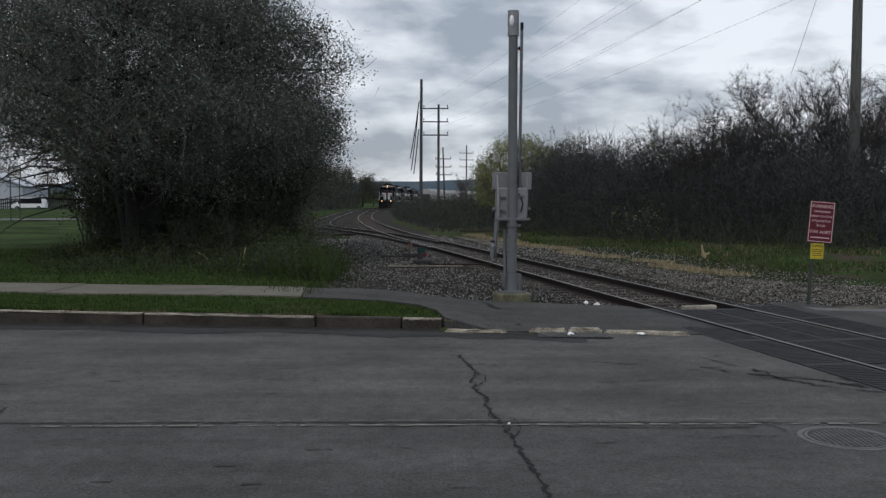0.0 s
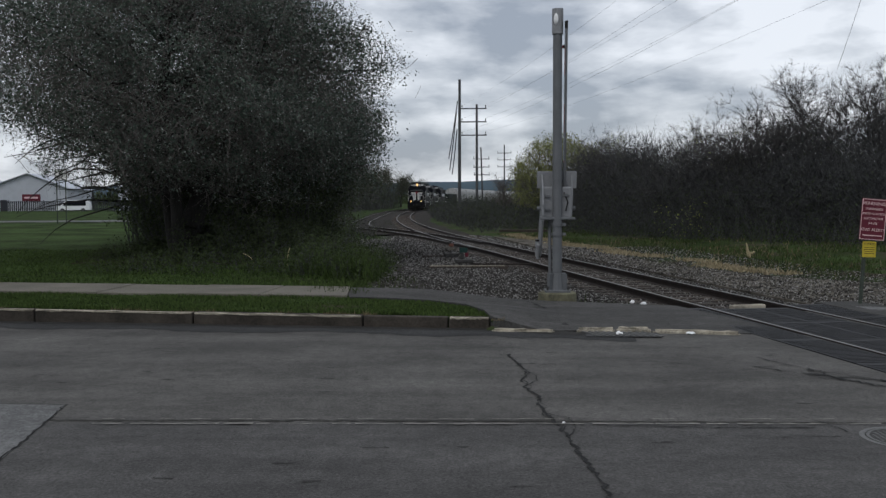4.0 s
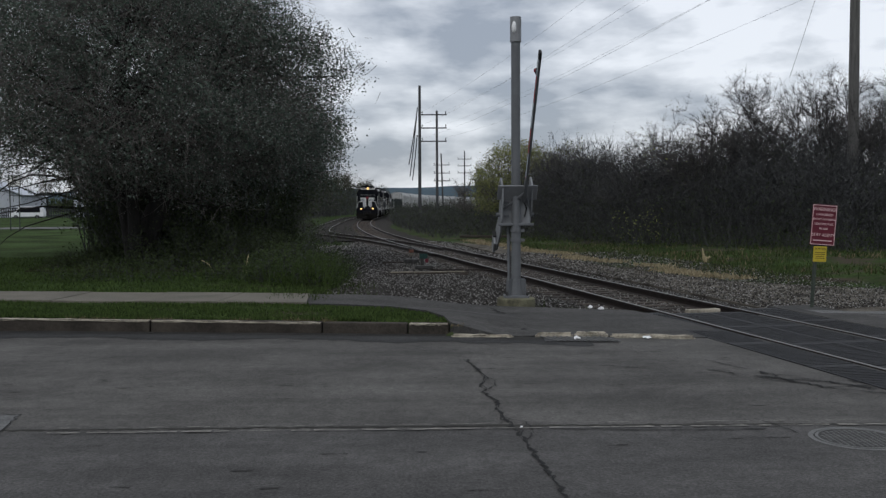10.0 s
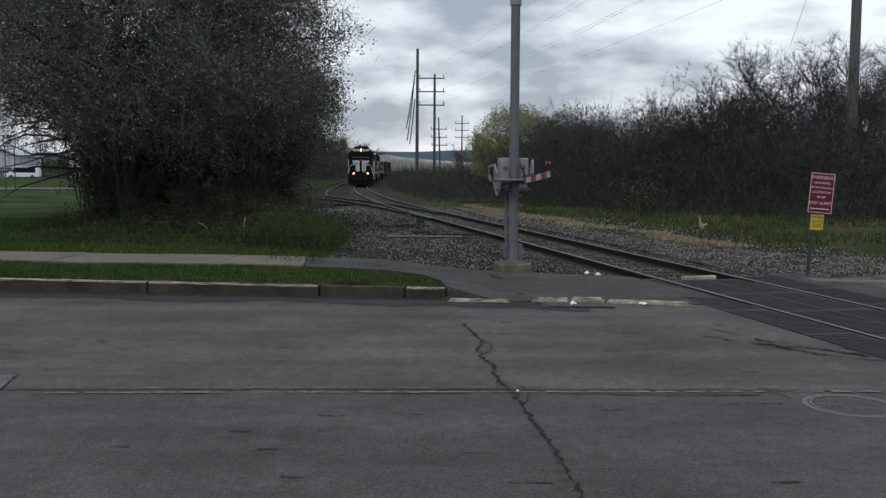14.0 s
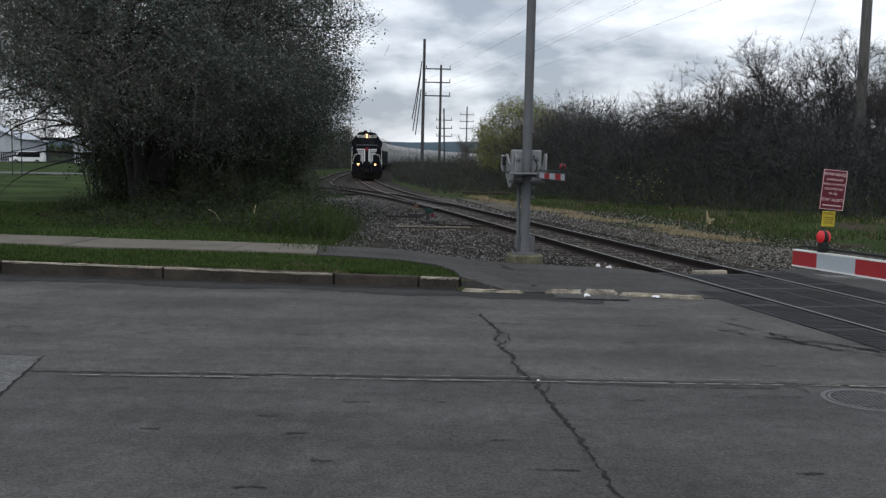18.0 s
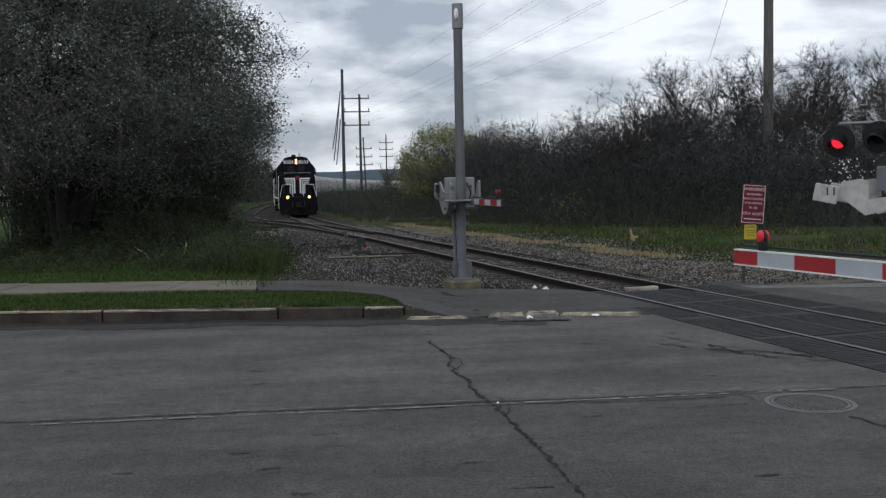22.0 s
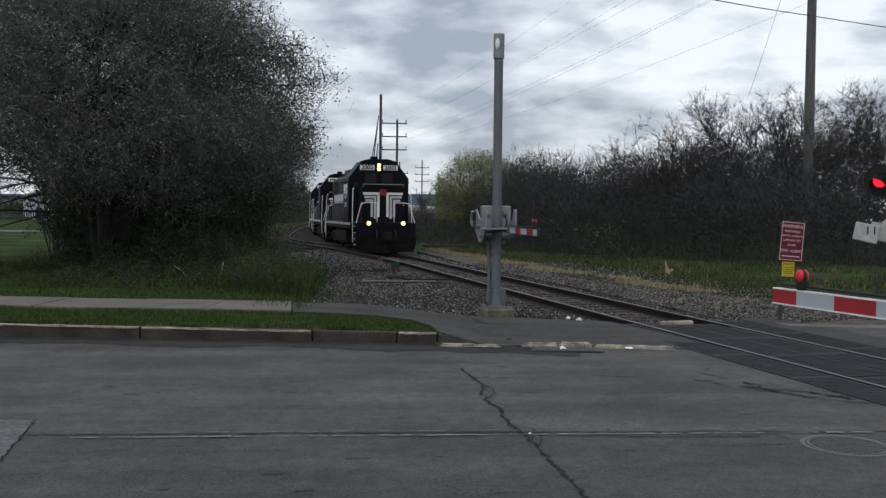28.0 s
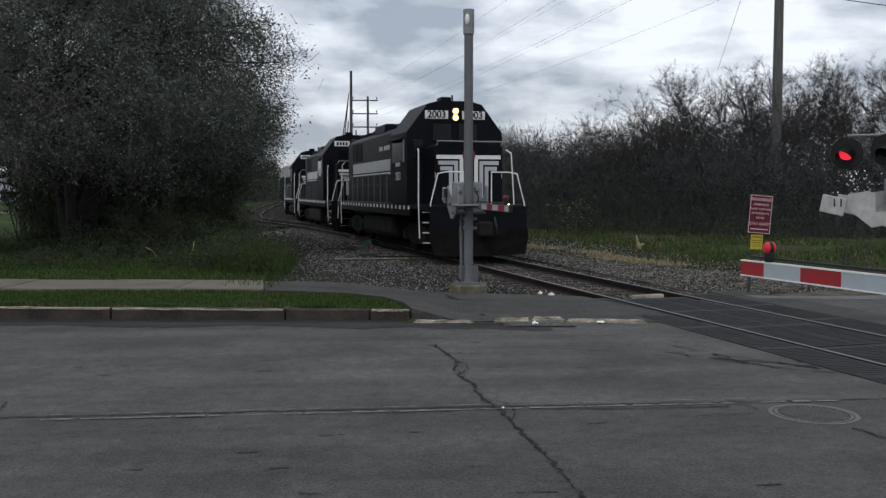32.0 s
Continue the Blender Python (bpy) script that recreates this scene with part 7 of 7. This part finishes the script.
    for z in (4.24, 4.44):
        bm = bmesh.new()
        rod(bm, (0, 5.72, z), (0, 5.80, z), 0.115, seg=18)
        h = part("headlight", bm, M["alu"], cab)
        bm = bmesh.new()
        rod(bm, (0, 5.8, z), (0, 5.815, z), 0.09, seg=16)
        part("lens", bm, M["lamp"] if number else M["glass"], h)
    bm = bmesh.new()
    box(bm, (0.34, 0.5, 0.16), (0.15, 5.0, 4.85), bevel=0.03)
    part("roof_box", bm, bp, cab)
    bm = bmesh.new()
    rod(bm, (-0.35, 4.2, 4.7), (-0.35, 4.2, 5.1), 0.03, seg=8)
    part("antenna", bm, bp, cab)
    bm = bmesh.new()
    box(bm, (0.10, 0.10, 0.3), (0.3, 1.0, 4.35))
    for k in (-0.18, 0, 0.18):
        rod(bm, (0.3 + k, 0.75, 4.52), (0.3 + k, 1.35, 4.55), 0.03, 0.09, 10)
    part("horn", bm, M["iron"], loco)
    # short hood
    bm = bmesh.new()
    prism(bm, hood_outline(1.05, 1.55, 3.35, 0.10), 1.35, Matrix.Translation((0, 6.5, 0)))
    bmesh.ops.bevel(bm, geom=[e for e in bm.edges if e.calc_face_angle(0) > 0.3], offset=0.05, segments=2, affect="EDGES")
    nose = part("short_hood", bm, bp, loco)
    for sx in (-1, 1):
        for k, (x0, ztop, low_) in enumerate(((0.17, 3.02, 1.80), (0.335, 2.85, 1.72), (0.50, 2.68, 1.80))):
            bm = bmesh.new()
            box(bm, (1.0 - x0 - 0.06 * k, 0.014, 0.115), (sx * (x0 + 1.0 - 0.06 * k) / 2, 7.187, ztop - 0.0575))
            box(bm, (0.115, 0.014, ztop - 0.115 - low_), (sx * (x0 + 0.0575), 7.187, (ztop - 0.115 + low_) / 2))
            part("nose_stripe", bm, wp if k == 0 else M["silver"], nose, "pale angular nose stripe")
        bm = bmesh.new()
        box(bm, (0.27, 0.012, 0.72), (sx * 0.77, 7.182, 2.16))
        part("nose_panel", bm, bp, nose)
        bm = bmesh.new()
        box(bm, (0.014, 1.1, 0.7), (sx * 1.036, 6.6, 2.55), Matrix.Rotation(0.25, 3, "X"))
        part("nose_side_stripe", bm, M["silver"], nose)
    bm = bmesh.new()
    prism(bm, [(-0.13, 2.86), (0.13, 2.86), (0.19, 2.94), (0.19, 3.10), (0.13, 3.18), (-0.13, 3.18), (-0.19, 3.10), (-0.19, 2.94)], 0.035, Matrix.Translation((0, 7.195, 0)))
    part("emblem", bm, M["locored"], nose, "eight-sided dark red emblem")
    bm = bmesh.new()
    box(bm, (0.34, 0.03, 1.2), (0, 7.185, 2.1), bevel=0.01)
    part("nose_door", bm, bp, nose)
    bm = bmesh.new()
    pipe(bm, [(-1.0, 7.25, 3.3), (-1.0, 7.3, 3.42), (1.0, 7.3, 3.42), (1.0, 7.25, 3.3)], 0.022, 6)
    part("grab_rail", bm, M["alulight"], nose)
    # front and rear platforms, steps, rails
    for end in (1, -1):
        y = 8.15 * end
        bm = bmesh.new()
        box(bm, (2.95, 0.09, 0.75), (0, y, 1.14), bevel=0.02)
        part("end_plate", bm, bp, loco)
        bm = bmesh.new()
        rows = [[(-1.5, 0.06, 0.86), (0, 0.30, 0.86), (1.5, 0.06, 0.86)], [(-1.5, 0.08, 0.55), (0, 0.36, 0.52), (1.5, 0.08, 0.55)], [(-1.36, 0.20, 0.12), (0, 0.55, 0.10), (1.36, 0.20, 0.12)]]
        vs = [[bm.verts.new((px, y + py * end, pz)) for px, py, pz in r] for r in rows]
        for r0, r1 in zip(vs, vs[1:]):
            for j in range(2):
                bm.faces.new((r0[j], r0[j + 1], r1[j + 1], r1[j]))
        bmesh.ops.solidify(bm, geom=bm.faces[:], thickness=0.05)
        part("plow", bm, M["undercarriage"], loco)
        bm = bmesh.new()
        box(bm, (0.34, 0.75, 0.30), (0, y + 0.45 * end, 0.88), bevel=0.04)
        box(bm, (0.42, 0.22, 0.42), (0.03, y + 0.74 * end, 0.88), bevel=0.06)
        part("coupler", bm, M["undercarriage"], loco)
        for sx in (-1, 1):
            for k in range(4):
                bm = bmesh.new()
                box(bm, (0.46, 0.30, 0.04), (sx * 1.26, 7.25 * end, 0.42 + k * 0.30), bevel=0.006)
                st = part("step", bm, bp, loco)
                bm = bmesh.new()
                box(bm, (0.44, 0.015, 0.035), (sx * 1.26, 7.42 * end, 0.43 + k * 0.30))
                part("step_edge", bm, wp, st)
            bm = bmesh.new()
            pipe(bm, [(sx * 1.48, 7.05 * end, 0.55), (sx * 1.50, 7.00 * end, 1.6), (sx * 1.46, 6.85 * end, 3.1), (sx * 1.40, 6.55 * end, 3.22)], 0.019, 8)
            part("handrail", bm, wp, loco, "white bent handrail")
            bm = bmesh.new()
            pipe(bm, [(sx * 1.46, 8.12 * end, 0.75), (sx * 1.42, 8.10 * end, 1.6), (sx * 1.20, 8.08 * end, 2.45), (sx * 0.95, 8.06 * end, 2.50), (sx * 0.40, 8.06 * end, 2.50)], 0.019, 8)
            part("handrail", bm, wp, loco, "white bent handrail")
            bm = bmesh.new()
            pipe(bm, [(sx * 0.42, 8.06 * end, 2.5), (sx * 0.42, 8.06 * end, 1.5)], 0.017, 8)
            part("rail_post", bm, wp, loco)
            bm = bmesh.new()
            rod(bm, (sx * 0.84, (y / end + 0.02) * end, 1.50), (sx * 0.84, (y / end + 0.12) * end, 1.50), 0.12, seg=18)
            d = part("ditch_light", bm, M["black"], loco)
            bm = bmesh.new()
            rod(bm, (sx * 0.84, (y / end + 0.12) * end, 1.50), (sx * 0.84, (y / end + 0.135) * end, 1.50), 0.098, seg=16)
            part("lens", bm, M["ditch"] if end > 0 and number else M["glass"], d)
            bm = bmesh.new()
            pipe(bm, [(sx * 0.45, y + 0.1 * end, 1.2), (sx * 0.47, y + 0.25 * end, 0.9), (sx * 0.50, y + 0.2 * end, 0.5)], 0.03, 6)
            part("air_hose", bm, M["black"], loco)
    for sx in (-1, 1):
        bm = bmesh.new()
        pipe(bm, [(sx * 1.44, 2.4, 2.55), (sx * 1.44, -6.7, 2.55)], 0.018, 6)
        part("walkway_rail", bm, M["alu"], loco)
        for k in range(9):
            bm = bmesh.new()
            rod(bm, (sx * 1.44, 2.3 - k * 1.12, 1.5), (sx * 1.44, 2.3 - k * 1.12, 2.55), 0.018, seg=6)
            part("stanchion", bm, M["alu"], loco)
    bm = bmesh.new()
    box(bm, (2.7, 5.4, 0.75), (0, 0, 0.72), bevel=0.18)
    part("fuel_tank", bm, M["undercarriage"], loco)
    bogie(loco, 5.2)
    bogie(loco, -5.2)
    return loco


def hopper_car():
    car_ = thing("hopper_car", (0, 0, 0), "pale grey covered hopper car with curved ribbed sides", "hopper car", "hopper cars of the train")
    bm = bmesh.new()
    prism(bm, [(-1.0, 1.3), (1.0, 1.3), (1.45, 1.75), (1.58, 2.8), (1.52, 3.8), (1.2, 4.45), (0.6, 4.65), (-0.6, 4.65), (-1.2, 4.45), (-1.52, 3.8), (-1.58, 2.8), (-1.45, 1.75)], 14.6)
    part("body", bm, M["hopper"], car_, smooth=False)
    for sx in (-1, 1):
        for k in range(9):
            bm = bmesh.new()
            box(bm, (0.06, 0.12, 2.5), (sx * 1.585, -6.8 + k * 1.7, 2.85), bevel=0.01)
            part("rib", bm, M["hopper"], car_)
        bm = bmesh.new()
        box(bm, (0.12, 15.6, 0.22), (sx * 1.35, 0, 1.25), bevel=0.02)
        part("side_sill", bm, M["hopperdark"], car_)
    bm = bmesh.new()
    box(bm, (0.75, 14.2, 0.07), (0, 0, 4.76), bevel=0.01)
    part("roof_walk", bm, M["alu"], car_)
    for k in range(5):
        bm = bmesh.new()
        box(bm, (0.9, 1.7, 0.14), (0, -5.6 + k * 2.8, 4.70), bevel=0.03)
        part("hatch", bm, M["hopper"], car_)
    for k in range(3):
        bm = bmesh.new()
        bmesh.ops.create_cone(bm, cap_ends=True, segments=4, radius1=0.5, radius2=1.9, depth=1.0, matrix=Matrix.Translation((0, -4.4 + k * 4.4, 0.98)) @ Matrix.Rotation(radians(45), 4, "Z"))
        part("hopper_chute", bm, M["hopperdark"], car_)
    for e in (-1, 1):
        bm = bmesh.new()
        box(bm, (2.6, 0.12, 0.5), (0, e * 7.75, 1.25), bevel=0.02)
        part("end_sill", bm, M["hopperdark"], car_)
        bm = bmesh.new()
        for sx in (-1.2, 1.2):
            for k in (0, 0.4):
                rod(bm, (sx + (k if sx < 0 else -k), e * 7.75, 1.2), (sx + (k if sx < 0 else -k), e * 7.35, 4.5), 0.02, seg=6)
        part("ladder", bm, M["hopperdark"], car_)
        bm = bmesh.new()
        box(bm, (0.3, 0.8, 0.3), (0, e * 8.05, 0.88), bevel=0.03)
        part("coupler", bm, M["rust"], car_)
    bogie(car_, 5.9, 0.9)
    bogie(car_, -5.9, 0.9)
    return car_


def gondola():
    ob = thing("gondola_car", (0, 0, 0), "dark green open freight car coupled behind the locomotives", "freight car")
    bm = bmesh.new()
    for sx in (-1, 1):
        box(bm, (0.10, 14.6, 2.0), (sx * 1.48, 0, 2.2), bevel=0.02)
    for e in (-1, 1):
        box(bm, (2.9, 0.10, 2.0), (0, e * 7.3, 2.2), bevel=0.02)
    box(bm, (2.9, 14.6, 0.3), (0, 0, 1.2), bevel=0.02)
    part("body", bm, M["greenpaint"], ob)
    for sx in (-1, 1):
        for k in range(10):
            bm = bmesh.new()
            box(bm, (0.09, 0.14, 1.9), (sx * 1.56, -6.75 + k * 1.5, 2.2), bevel=0.01)
            part("rib", bm, M["greenpaint"], ob)
        bm = bmesh.new()
        box(bm, (0.16, 14.7, 0.12), (sx * 1.5, 0, 3.22), bevel=0.02)
        part("top_rail", bm, M["alu"], ob)
    for e in (-1, 1):
        bm = bmesh.new()
        box(bm, (0.3, 0.8, 0.3), (0, e * 7.75, 0.88), bevel=0.03)
        part("coupler", bm, M["rust"], ob)
    bogie(ob, 5.5, 0.9)
    bogie(ob, -5.5, 0.9)
    return ob


def make_train():
    """Three locomotives, a dark open car and a string of hopper cars."""
    TRAIN.append((locomotive("2003"), 5.2, 8.9))
    WHEELS.clear()
    second = locomotive("")
    TRAIN.append((second, 5.2, 8.9 + 17.8))
    WHEELS.clear()
    TRAIN.append((copy_thing(second, pose(0, 0, 0)), 5.2, 8.9 + 35.6))
    TRAIN.append((gondola(), 5.5, 44.5 + 17.6))
    first = hopper_car()
    for k in range(14):
        TRAIN.append((first if k == 0 else copy_thing(first, pose(0, 0, 0)), 5.9, 44.5 + 17.6 + 16.3 * (k + 1)))


make_train()


def motions():
    """Every vehicle rides along the line; its wheels roll; the gate arms come down."""
    for ob, half, behind in TRAIN:
        walk(ob, [(k / 2, vehicle_pose(S_FRONT + SPEED * (32 - k / 2) + behind, half)) for k in range(65)])
    for ob, _, behind in TRAIN[:2]:
        for w in [c for c in ob.children_recursive if c.name.startswith("wheelset")]:
            at = w.location.copy()
            walk(w, [(k / 10, Matrix.Translation(at) @ Matrix.Rotation(-SPEED * k / 10 / 0.508, 4, "X")) for k in range(321)])
    fall1 = [(0, 86), (8.0, 86), (8.4, 79), (9, 66), (10, 53), (11, 42), (12, 30), (12.5, 23.5), (13, 16), (13.5, 9), (14, 3), (14.5, 0), (18, 0), (32, 0)]
    fall3 = [(0, 88), (8.3, 88), (14.5, 24), (15.5, 9), (16.2, 3.8), (16.5, 3.4), (16.8, 3.5), (17.1, 2.95), (17.4, 1.85), (17.7, -0.1), (18, -0.8), (18.3, -0.6), (18.6, -0.35), (19, -0.2), (20, 0), (32, 0)]
    for ob, fall in ((arm1, fall1), (arm2, fall1), (arm3, fall3)):
        base = ob.matrix_basis.copy()
        walk(ob, [(t, base @ Matrix.Rotation(radians(-a), 4, "X")) for t, a in fall])


motions()
